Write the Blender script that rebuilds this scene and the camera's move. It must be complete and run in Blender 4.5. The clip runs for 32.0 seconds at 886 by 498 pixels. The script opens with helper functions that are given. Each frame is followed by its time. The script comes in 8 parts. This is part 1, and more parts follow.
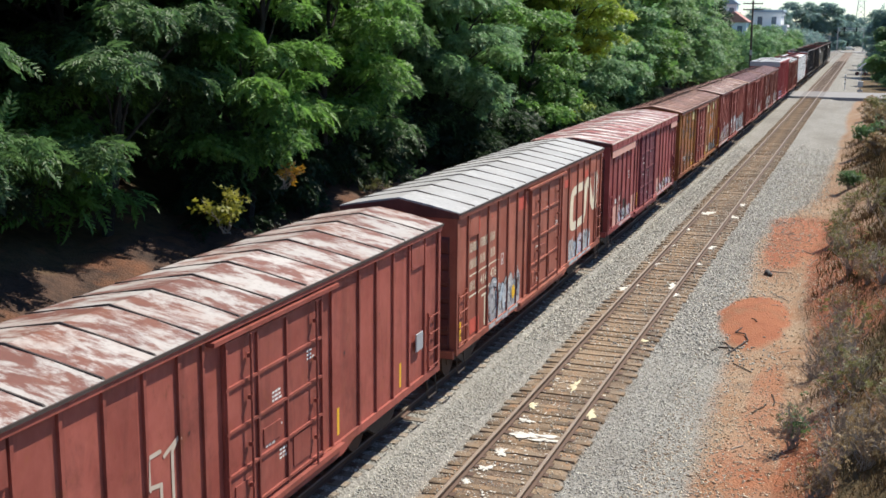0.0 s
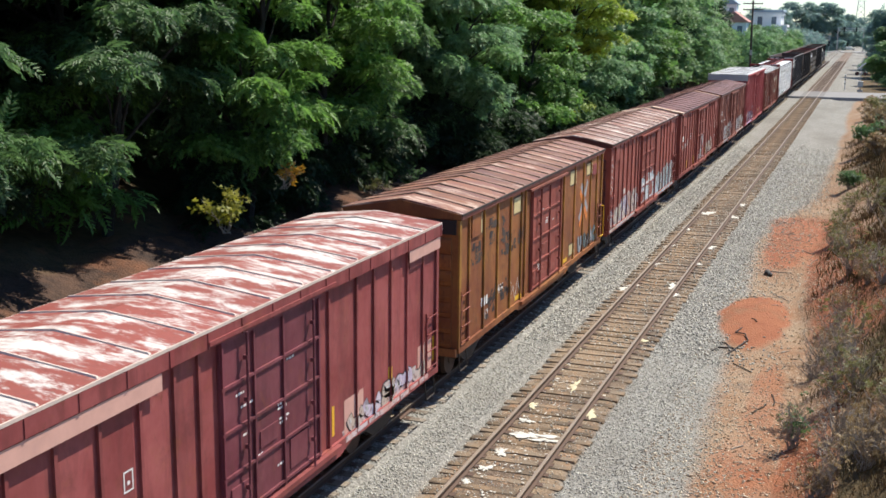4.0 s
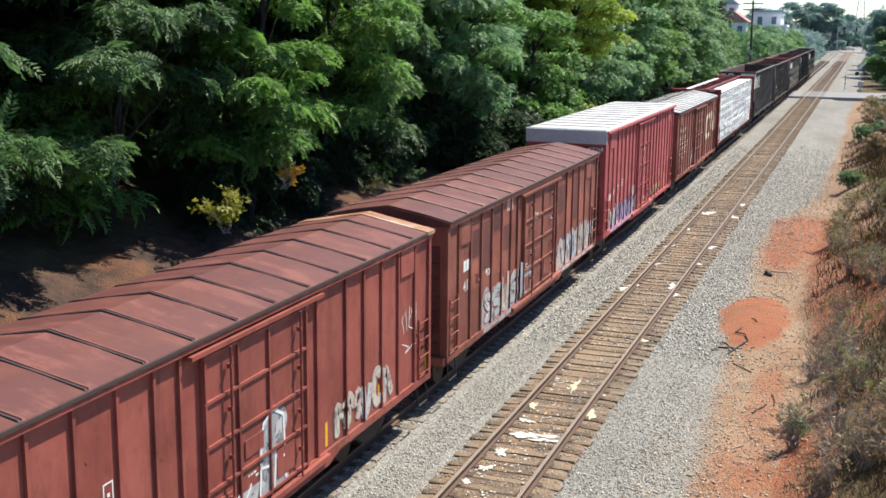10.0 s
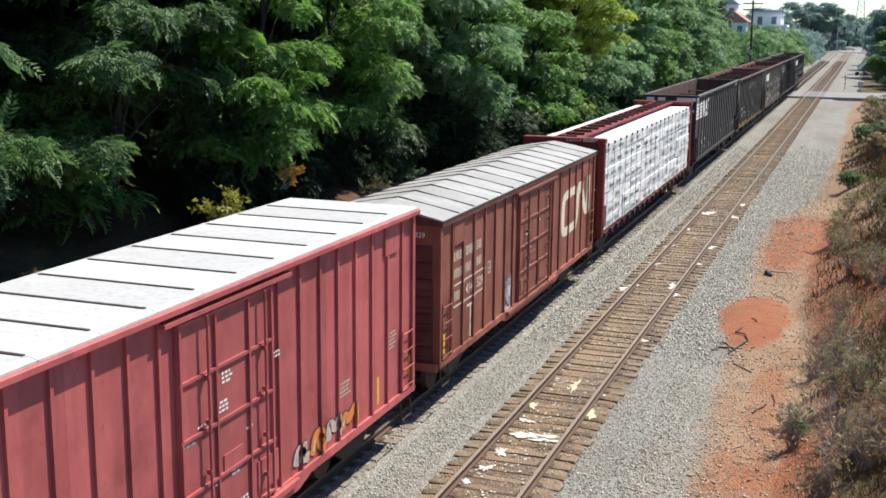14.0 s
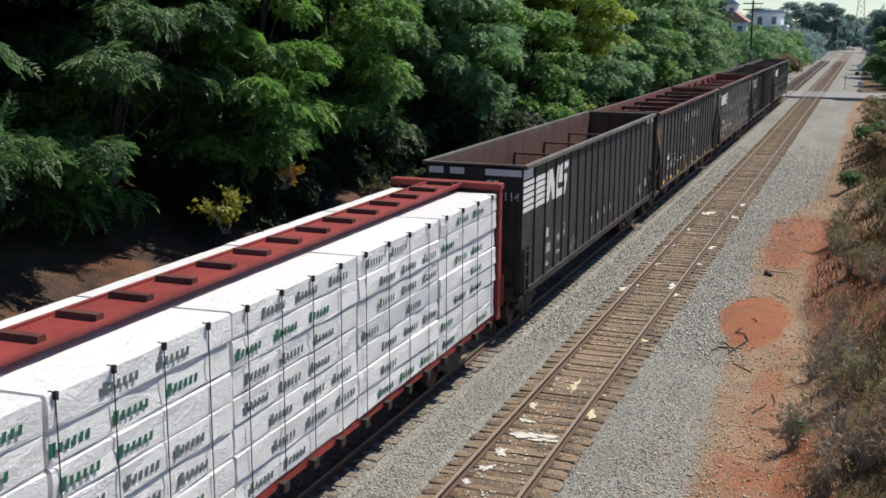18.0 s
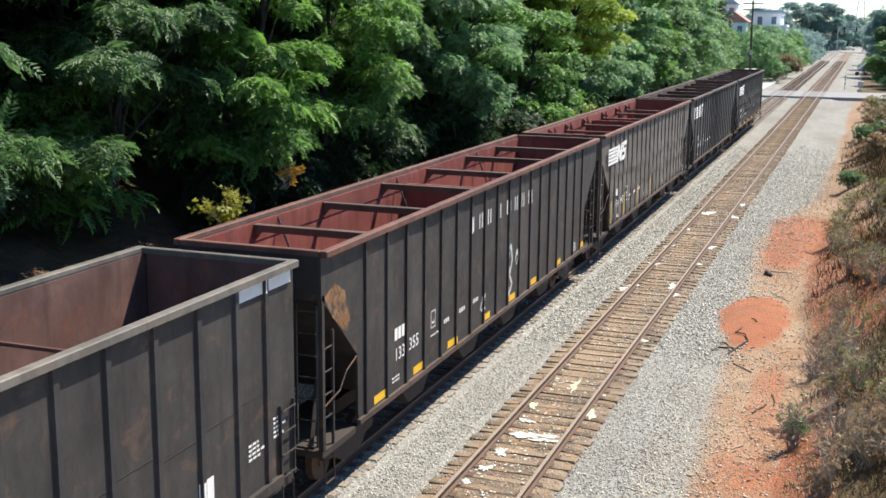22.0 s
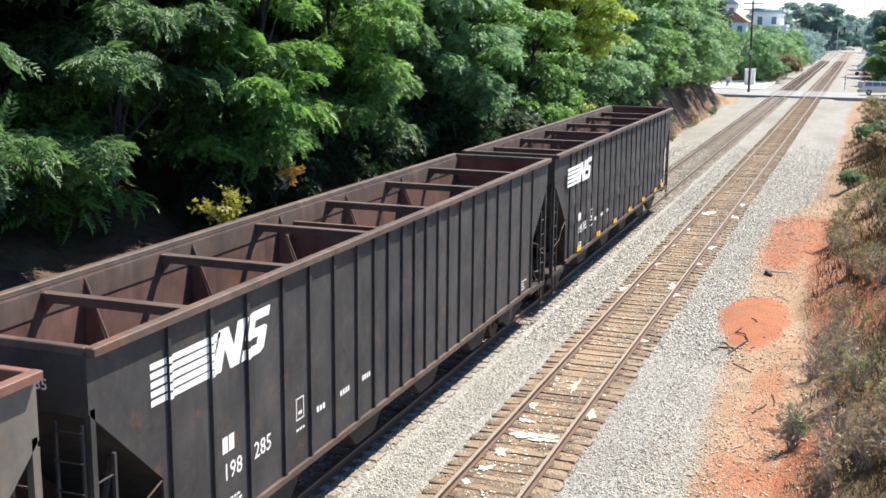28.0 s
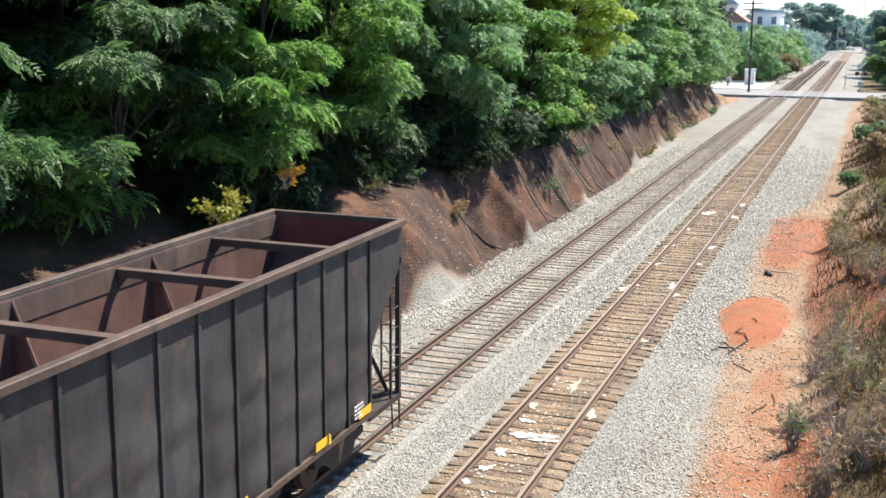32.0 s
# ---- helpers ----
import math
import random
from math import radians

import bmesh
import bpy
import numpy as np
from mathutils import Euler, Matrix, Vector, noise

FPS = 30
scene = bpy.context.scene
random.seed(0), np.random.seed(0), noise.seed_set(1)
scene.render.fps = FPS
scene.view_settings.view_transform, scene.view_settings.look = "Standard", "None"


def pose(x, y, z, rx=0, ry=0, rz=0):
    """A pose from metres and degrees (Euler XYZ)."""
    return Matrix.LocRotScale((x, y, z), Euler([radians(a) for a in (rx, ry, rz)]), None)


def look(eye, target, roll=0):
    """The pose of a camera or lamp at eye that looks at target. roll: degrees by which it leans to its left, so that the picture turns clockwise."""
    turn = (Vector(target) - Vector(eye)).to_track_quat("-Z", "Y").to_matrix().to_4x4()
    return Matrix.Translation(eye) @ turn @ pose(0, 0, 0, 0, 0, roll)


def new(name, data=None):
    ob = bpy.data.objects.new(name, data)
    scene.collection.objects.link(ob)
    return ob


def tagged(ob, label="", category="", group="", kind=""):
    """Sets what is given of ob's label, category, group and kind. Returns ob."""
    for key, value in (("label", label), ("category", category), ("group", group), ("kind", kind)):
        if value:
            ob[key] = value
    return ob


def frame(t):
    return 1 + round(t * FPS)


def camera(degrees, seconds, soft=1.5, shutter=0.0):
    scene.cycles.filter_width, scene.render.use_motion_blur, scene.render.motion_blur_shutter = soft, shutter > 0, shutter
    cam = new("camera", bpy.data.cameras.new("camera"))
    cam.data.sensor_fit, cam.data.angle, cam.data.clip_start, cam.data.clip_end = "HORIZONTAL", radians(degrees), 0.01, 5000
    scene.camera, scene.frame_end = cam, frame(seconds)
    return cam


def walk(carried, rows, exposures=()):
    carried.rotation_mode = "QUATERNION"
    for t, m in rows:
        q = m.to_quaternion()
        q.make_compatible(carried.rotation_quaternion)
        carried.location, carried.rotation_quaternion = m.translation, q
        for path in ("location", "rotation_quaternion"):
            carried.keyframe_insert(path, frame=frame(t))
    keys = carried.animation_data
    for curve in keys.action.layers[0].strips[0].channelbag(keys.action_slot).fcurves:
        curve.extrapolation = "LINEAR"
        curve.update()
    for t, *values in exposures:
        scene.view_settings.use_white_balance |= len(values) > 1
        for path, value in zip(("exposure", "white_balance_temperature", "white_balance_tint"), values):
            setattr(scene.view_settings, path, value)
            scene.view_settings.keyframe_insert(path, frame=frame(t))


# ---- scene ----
EYE = Vector((6.534, 0.0, 9.12))
cam = camera(42.41, 32.0, soft=1.65)
VIEW = look(EYE, EYE + 50 * Vector((-0.33672, 0.92106, -0.19564)), 0.58)
walk(cam, [(0.0, VIEW), (32.0, VIEW)],
     exposures=[(0.0, 0.58), (5.5, 0.62), (9.0, 0.78), (13.0, 0.72), (14.0, 0.62), (15.5, 0.5), (17.0, 0.34), (18.0, 0.16), (19.0, -0.06), (20.0, 0.2),
                (21.0, 0.7), (22.5, 1.05), (25.0, 1.28), (28.5, 1.27), (32.0, 1.22)])

# ---- light ----
SUN = Vector((0.36, 0.57, 1.0)).normalized()
world = bpy.data.worlds.new("sky")
scene.world = world
world.use_nodes = True
sky = world.node_tree.nodes.new("ShaderNodeTexSky")
sky.sky_type, sky.sun_disc = "NISHITA", False
sky.sun_elevation = math.asin(SUN.z)
sky.sun_rotation = math.atan2(SUN.x, SUN.y)
sky.air_density, sky.dust_density, sky.ozone_density = 1.0, 0.0, 4.5
tint = world.node_tree.nodes.new("ShaderNodeMix")
tint.data_type, tint.blend_type = "RGBA", "MULTIPLY"
tint.inputs[0].default_value, tint.inputs[7].default_value = 1.0, (0.89, 0.98, 1.06, 1.0)
world.node_tree.links.new(sky.outputs[0], tint.inputs[6])
world.node_tree.links.new(tint.outputs[2], world.node_tree.nodes["Background"].inputs[0])
world.node_tree.nodes["Background"].inputs[1].default_value = 0.095
lamp = bpy.data.lights.new("sun", "SUN")
lamp.energy, lamp.angle, lamp.color = 5.0, radians(0.53), (1.0, 0.93, 0.81)
sun = new("sun", lamp)
sun.matrix_world = look(SUN * 200, (0, 0, 0))


# ---- materials ----
class Nodes:
    """A small builder for node materials."""

    def __init__(self, name, rough=0.7, metal=0.0, spec=0.4):
        self.m = bpy.data.materials.new(name)
        self.m.use_nodes = True
        self.t = self.m.node_tree
        self.b = self.t.nodes["Principled BSDF"]
        self.b.inputs["Roughness"].default_value = rough
        self.b.inputs["Metallic"].default_value = metal
        self.b.inputs["Specular IOR Level"].default_value = spec
        self.co = self.n("ShaderNodeTexCoord").outputs["Object"]

    def n(self, kind, **kw):
        node = self.t.nodes.new(kind)
        for k, v in kw.items():
            node.inputs[k].default_value = v
        return node

    def link(self, a, b):
        self.t.links.new(a, b)

    def scaled(self, s):
        node = self.n("ShaderNodeMapping")
        node.inputs["Scale"].default_value = s if isinstance(s, tuple) else (s, s, s)
        self.link(self.co, node.inputs[0])
        return node.outputs[0]

    def noise(self, scale, detail=4.0, rough=0.6, stretch=None, warp=0.0):
        node = self.n("ShaderNodeTexNoise", Scale=scale, Detail=detail, Roughness=rough, Distortion=warp)
        self.link(self.scaled(stretch) if stretch else self.co, node.inputs["Vector"])
        return node.outputs["Fac"]

    def cells(self, scale, what="Color", stretch=None):
        node = self.n("ShaderNodeTexVoronoi", Scale=scale)
        self.link(self.scaled(stretch) if stretch else self.co, node.inputs["Vector"])
        return node.outputs[what]

    def shift(self):
        """Move the pattern for each piece, so that alike pieces do not repeat it."""
        rnd = self.n("ShaderNodeObjectInfo").outputs["Random"]
        node = self.n("ShaderNodeVectorMath")
        node.operation = "ADD"
        mul = self.n("ShaderNodeVectorMath")
        mul.operation = "MULTIPLY"
        mul.inputs[1].default_value = (31.0, 57.0, 0.0)
        self.link(rnd, mul.inputs[0])
        self.link(self.co, node.inputs[0])
        self.link(mul.outputs[0], node.inputs[1])
        self.own, self.co = self.co, node.outputs[0]

    def along(self, axis):
        """One of the piece's own coordinates, in metres."""
        node = self.n("ShaderNodeSeparateXYZ")
        self.link(self.own, node.inputs[0])
        return node.outputs[axis]

    def ramp(self, fac, lo, hi):
        node = self.n("ShaderNodeMapRange")
        node.inputs["From Min"].default_value, node.inputs["From Max"].default_value = lo, hi
        self.link(fac, node.inputs["Value"])
        return node.outputs[0]

    def mul(self, a, b, op="MULTIPLY"):
        node = self.n("ShaderNodeMath")
        node.operation = op
        for i, v in enumerate((a, b)):
            if isinstance(v, (int, float)):
                node.inputs[i].default_value = v
            else:
                self.link(v, node.inputs[i])
        return node.outputs[0]

    def mix(self, fac, a, b):
        node = self.t.nodes.new("ShaderNodeMix")
        node.data_type = "RGBA"
        for sock, v in ((node.inputs[0], fac), (node.inputs[6], a), (node.inputs[7], b)):
            if isinstance(v, (int, float)):
                sock.default_value = v
            elif isinstance(v, tuple):
                sock.default_value = (*v, 1.0)
            else:
                self.link(v, sock)
        return node.outputs[2]

    def vary(self, color, lo, hi, source="object"):
        """Brightness varied from piece to piece."""
        if source == "object":
            rnd = self.n("ShaderNodeObjectInfo").outputs["Random"]
        else:
            rnd = self.n("ShaderNodeNewGeometry").outputs["Random Per Island"]
        hsv = self.n("ShaderNodeHueSaturation")
        self.link(self.ramp2(rnd, lo, hi), hsv.inputs["Value"])
        self.link(color, hsv.inputs["Color"])
        return hsv.outputs[0]

    def ramp2(self, fac, lo, hi):
        node = self.n("ShaderNodeMapRange")
        node.inputs["To Min"].default_value, node.inputs["To Max"].default_value = lo, hi
        self.link(fac, node.inputs["Value"])
        return node.outputs[0]

    def bump(self, height, strength=0.3, distance=0.01):
        node = self.n("ShaderNodeBump", Strength=strength, Distance=distance)
        self.link(height, node.inputs["Height"])
        self.link(node.outputs[0], self.b.inputs["Normal"])

    def done(self, color):
        if isinstance(color, tuple):
            self.b.inputs["Base Color"].default_value = (*color, 1.0)
        else:
            self.link(color, self.b.inputs["Base Color"])
        return self.m


def plain(name, color, rough=0.7, metal=0.0, spread=0.25, scale=6.0):
    k = Nodes(name, rough, metal)
    c = k.mix(k.noise(scale), tuple(v * (1 - spread) for v in color), tuple(min(1, v * (1 + spread)) for v in color))
    k.bump(k.noise(scale * 8), 0.15, 0.004)
    return k.done(c)


def car_paint(name, color, faded, rust=(0.13, 0.045, 0.022), rusty=0.5, dirt=0.5):
    """Old railway paint: faded patches, streaks running down, rust, grime toward the sill spray."""
    k = Nodes(name, 0.62, 0.0, 0.32)
    c = k.mix(k.ramp(k.noise(0.9, 6, 0.65), 0.35, 0.68), color, faded)
    c = k.mix(k.mul(k.ramp(k.noise(7.0, 5, 0.7, stretch=(1.0, 1.0, 0.4)), 0.52, 0.75), 0.12), c, tuple(min(1, v * 1.5 + 0.03) for v in faded))
    streak = k.ramp(k.noise(1.5, 4, 0.62, stretch=(1.0, 1.6, 0.35), warp=0.5), 0.48, 0.74)
    c = k.mix(k.mul(streak, min(1.0, dirt * 1.25)), c, tuple(v * 0.40 + 0.006 for v in color))
    sheet = k.n("ShaderNodeHueSaturation")
    tone = k.n("ShaderNodeTexVoronoi", Scale=1.15)
    k.link(k.scaled((0.0, 1.0, 0.0)), tone.inputs["Vector"])
    bw = k.n("ShaderNodeRGBToBW")
    k.link(tone.outputs["Color"], bw.inputs[0])
    k.link(k.ramp2(bw.outputs[0], 0.80, 1.20), sheet.inputs["Value"])
    k.link(c, sheet.inputs["Color"])
    c = sheet.outputs[0]
    c = k.mix(k.mul(k.ramp(k.noise(1.7, 9, 0.76, warp=0.6), 0.55, 0.70), 0.45), c, (rust[0] * 2.0, rust[1] * 1.9, rust[2] * 1.6))
    c = k.mix(k.mul(k.ramp(k.noise(0.75, 8, 0.72), 0.56, 0.72), 0.5), c, tuple(v * 0.3 + 0.008 for v in color))
    spots = k.ramp(k.noise(5.0, 9, 0.75, stretch=(1.0, 1.0, 0.5)), 0.65 - 0.14 * rusty, 0.76 - 0.1 * rusty)
    c = k.mix(k.mul(spots, 0.85), c, rust)
    c = k.vary(c, 0.90, 1.10)
    k.link(k.ramp2(k.noise(4.0), 0.42, 0.78), k.b.inputs["Roughness"])
    k.bump(k.noise(1.6, 3), 0.35, 0.03)
    return k.done(c)


def roof_metal(name, base, second, amount, rust=(0.16, 0.055, 0.03), rusty=0.4):
    """Weathered roof sheet, flaking in streaks across the car."""
    k = Nodes(name, 0.55, 0.0, 0.35)
    k.shift()
    flakes = k.ramp(k.noise(1.2, 14, 0.76, stretch=(0.6, 1.5, 1.0), warp=0.25), 0.62 - amount * 0.2, 0.71 - amount * 0.2)
    c = k.mix(flakes, base, second)
    c = k.mix(k.mul(k.ramp(k.noise(0.8, 6, 0.65), 0.48, 0.75), rusty), c, rust)
    c = k.mix(k.mul(k.ramp(k.noise(9, 5), 0.5, 0.8), 0.35), c, (0.06, 0.045, 0.04))
    c = k.vary(c, 0.9, 1.1)
    k.bump(k.noise(2.2, 4), 0.4, 0.02)
    return k.done(c)


def coat_mat(name, one, two, under, worn=0.45):
    """Sprayed paint in two mingled tones, worn through to the coat beneath."""
    k = Nodes(name, 0.65, 0.0, 0.3)
    c = k.mix(k.ramp(k.noise(1.5, 4, 0.6, warp=1.5), 0.44, 0.56), one, two)
    c = k.mix(k.mul(k.ramp(k.noise(3.0, 3, 0.5, warp=2.0), 0.58, 0.62), 0.8), c, tuple(v * 0.35 for v in two))
    c = k.mix(k.ramp(k.noise(4.5, 8, 0.75, stretch=(1.0, 1.0, 0.8)), 0.68 - worn * 0.25, 0.74 - worn * 0.25), c, under)
    return k.done(c)


def rust_roof(name, base, rust, pale, bare=0.53, dirt=(0.07, 0.04, 0.035)):
    """Roof sheet gone to rust in long streaks, with bare pale wear."""
    k = Nodes(name, 0.6, 0.0, 0.35)
    k.shift()
    c = k.mix(k.ramp(k.noise(1.1, 7, 0.7, stretch=(0.7, 1.6, 1.0), warp=0.8), 0.40, 0.62), base, rust)
    near_seam = k.mul(k.ramp(k.along(1), 0.62, 0.12), 0.10)
    worn = k.mul(k.noise(1.3, 9, 0.72, stretch=(0.5, 2.2, 1.0), warp=0.5), near_seam, "ADD")
    c = k.mix(k.mul(k.ramp(worn, bare + 0.03, bare + 0.13), 0.9), c, pale)
    c = k.mix(k.mul(k.ramp(k.noise(2.6, 8, 0.7, stretch=(0.4, 2.4, 1.0)), 0.55, 0.70), 0.8), c, dirt)
    c = k.vary(c, 0.8, 1.2)
    k.bump(k.noise(2.2, 4), 0.4, 0.02)
    return k.done(c)


def leaf_mat(name, dark, light, warm=0.0):
    k = Nodes(name, 0.5, 0.0, 0.28)
    rnd = k.n("ShaderNodeNewGeometry").outputs["Random Per Island"]
    c = k.mix(rnd, dark, light)
    c = k.mix(k.ramp(k.noise(0.55, 3), 0.4, 0.7), c, tuple(v * f for v, f in zip(light, (0.8 + warm, 0.85, 0.6))))
    k.link(c, k.b.inputs["Base Color"])
    tr = k.n("ShaderNodeBsdfTranslucent")
    hsv = k.n("ShaderNodeHueSaturation", Saturation=1.05, Value=1.7)
    k.link(c, hsv.inputs["Color"])
    k.link(hsv.outputs[0], tr.inputs["Color"])
    mix = k.n("ShaderNodeMixShader", Fac=0.36)
    k.link(k.b.outputs[0], mix.inputs[1])
    k.link(tr.outputs[0], mix.inputs[2])
    k.link(mix.outputs[0], k.t.nodes["Material Output"].inputs["Surface"])
    return k.m


def ground_mat():
    """Ballast, clay, litter and grass on one sheet, by the zone painted on its corners."""
    k = Nodes("ground", 0.9, 0.0, 0.2)
    zone = k.n("ShaderNodeAttribute")
    zone.attribute_name = "zone"
    split = k.n("ShaderNodeSeparateColor")
    k.link(zone.outputs["Color"], split.inputs[0])
    ballast, clay, grass = split.outputs[0], split.outputs[1], split.outputs[2]
    face = zone.outputs["Alpha"]
    edge = k.noise(1.4, 8, 0.75)
    stone = k.n("ShaderNodeHueSaturation", Saturation=0.10)
    k.link(k.cells(17.0), stone.inputs["Color"])
    stones = k.mix(stone.outputs[0], (0.055, 0.052, 0.047), (0.32, 0.31, 0.28))
    stones = k.mix(k.mul(k.ramp(k.noise(0.35, 5), 0.45, 0.75), 0.6), stones, (0.165, 0.152, 0.13))
    stones = k.mix(k.mul(k.ramp(k.noise(0.16, 6, 0.65, stretch=(1.0, 0.35, 1.0)), 0.50, 0.68), 0.55), stones, (0.15, 0.135, 0.115))
    soil = k.mix(k.ramp(k.noise(0.55, 6, 0.65), 0.38, 0.62), (0.24, 0.13, 0.070), (0.29, 0.205, 0.135))
    soil = k.mix(k.mul(k.ramp(k.noise(1.3, 7, 0.7), 0.52, 0.66), 0.85), soil, (0.19, 0.14, 0.10))
    soil = k.mix(k.mul(k.ramp(k.noise(2.3, 6, 0.7), 0.56, 0.68), 0.8), soil, (0.36, 0.29, 0.215))
    soil = k.mix(k.mul(k.ramp(k.noise(26.0, 4, 0.7), 0.58, 0.66), 0.75), soil, (0.50, 0.43, 0.34))
    red = k.mix(k.ramp(k.noise(1.5, 7, 0.7), 0.35, 0.65), (0.235, 0.083, 0.042), (0.315, 0.128, 0.066))
    red = k.mix(k.mul(k.ramp(k.noise(0.9, 8, 0.75, stretch=(1.0, 0.6, 1.0)), 0.53, 0.64), 0.7), red, (0.20, 0.115, 0.065))
    red = k.mix(k.mul(k.ramp(k.noise(23.0, 5, 0.7), 0.60, 0.68), 0.35), red, (0.42, 0.28, 0.19))
    turf = k.mix(k.ramp(k.noise(3.0, 7, 0.7), 0.35, 0.65), (0.055, 0.045, 0.022), (0.14, 0.095, 0.05))
    turf = k.mix(k.mul(k.ramp(k.noise(0.8, 7, 0.7, stretch=(1.0, 0.5, 1.0)), 0.56, 0.66), 0.8), turf, (0.24, 0.105, 0.05))
    tan = k.n("ShaderNodeAttribute")
    tan.attribute_name = "bed"
    bed = k.mix(k.ramp(k.noise(0.5, 7, 0.7, stretch=(1.0, 0.35, 1.0)), 0.40, 0.62), (0.255, 0.185, 0.12), (0.105, 0.076, 0.058))
    bed = k.mix(k.mul(k.ramp(k.noise(2.1, 7, 0.72), 0.53, 0.64), 0.75), bed, (0.30, 0.165, 0.085))
    bed = k.mix(k.mul(k.ramp(k.noise(24.0, 4, 0.7), 0.57, 0.66), 0.7), bed, (0.46, 0.40, 0.31))
    over = lambda w: k.ramp(k.mul(w, k.mul(edge, 0.6), "ADD"), 0.55, 1.0)
    # very dark brown: tree shade over the clay face is put into this colour
    shaded_earth = k.mix(k.ramp(k.noise(1.1, 8, 0.7), 0.38, 0.62), (0.036, 0.025, 0.021), (0.095, 0.056, 0.040))
    shaded_earth = k.mix(k.mul(k.ramp(k.noise(0.42, 7, 0.7, stretch=(0.7, 1.0, 0.7)), 0.55, 0.66), 0.8), shaded_earth, (0.165, 0.075, 0.042))
    c = k.mix(over(face), soil, shaded_earth)
    c = k.mix(over(clay), c, red)
    c = k.mix(over(grass), c, turf)
    c = k.mix(over(ballast), c, stones)
    c = k.mix(over(tan.outputs["Fac"]), c, bed)
    k.bump(k.mul(k.cells(17.0, "Distance"), k.noise(7.0, 8), "ADD"), 0.55, 0.055)
    return k.done(c)


def wood_mat(name, dark, light, patch, lo=0.72, hi=1.25):
    k = Nodes(name, 0.85, 0.0, 0.2)
    c = k.mix(k.noise(4.0, 7, 0.7, stretch=(0.5, 6.0, 6.0)), dark, light)
    c = k.vary(c, lo, hi)
    c = k.mix(k.mul(k.ramp(k.noise(1.1, 5), 0.5, 0.72), 0.7), c, patch)
    k.bump(k.noise(5.0, 8, 0.7, stretch=(0.5, 9.0, 4.0)), 0.8, 0.02)
    return k.done(c)


GROUND = ground_mat()
RAIL_RUST = plain("rail_rust", (0.095, 0.055, 0.037), 0.75, 0.1, 0.4)
RAIL_HEAD = plain("rail_head", (0.30, 0.25, 0.21), 0.38, 0.9, 0.2)
RAIL_LIGHT = plain("rail_light", (0.27, 0.215, 0.165), 0.55, 0.3, 0.3)
TIE_BROWN = wood_mat("tie_brown", (0.085, 0.066, 0.050), (0.30, 0.235, 0.165), (0.37, 0.235, 0.13), 0.42, 1.3)
TIE_DARK = wood_mat("tie_dark", (0.085, 0.068, 0.054), (0.29, 0.235, 0.18), (0.42, 0.38, 0.32))
LIME = plain("lime_stain", (0.58, 0.56, 0.50), 0.9, 0, 0.25, 14)
LIME_YELLOW = plain("lime_yellow", (0.56, 0.50, 0.33), 0.9, 0, 0.25)
BARK = plain("bark", (0.032, 0.027, 0.022), 0.9, 0, 0.4, 9)
STEEL_DARK = plain("steel_dark", (0.045, 0.035, 0.03), 0.7, 0.2, 0.4)
WHITE = plain("white_paint", (0.78, 0.77, 0.74), 0.6, 0, 0.12, 4)
CREAM = plain("cream_paint", (0.74, 0.67, 0.50), 0.6, 0, 0.15, 4)
YELLOW = plain("yellow_tape", (0.78, 0.46, 0.03), 0.5, 0, 0.15, 4)
BLACK = plain("black_paint", (0.02, 0.02, 0.022), 0.6, 0, 0.3)
GREY = plain("grey_paint", (0.33, 0.34, 0.36), 0.6, 0, 0.2)
PALE_BLUE = plain("pale_blue", (0.42, 0.52, 0.60), 0.6, 0, 0.2)
BLUE = plain("blue_paint", (0.10, 0.16, 0.45), 0.6, 0, 0.2)
PURPLE = plain("purple_paint", (0.36, 0.22, 0.52), 0.6, 0, 0.2)
LILAC = plain("lilac_paint", (0.62, 0.55, 0.70), 0.6, 0, 0.2)
PINK = plain("salmon_paint", (0.60, 0.34, 0.28), 0.6, 0, 0.2, 3)
ORANGE = plain("orange_paint", (0.70, 0.22, 0.05), 0.6, 0, 0.2)
RED = plain("red_paint", (0.52, 0.09, 0.06), 0.6, 0, 0.2)
TEAL = plain("teal_paint", (0.30, 0.48, 0.45), 0.6, 0, 0.2)
GREEN = plain("green_print", (0.02, 0.13, 0.085), 0.5, 0, 0.2)
DARKBLUE = plain("slate_print", (0.10, 0.14, 0.15), 0.5, 0, 0.2)
TAN = plain("tan_paint", (0.52, 0.44, 0.36), 0.6, 0, 0.2)


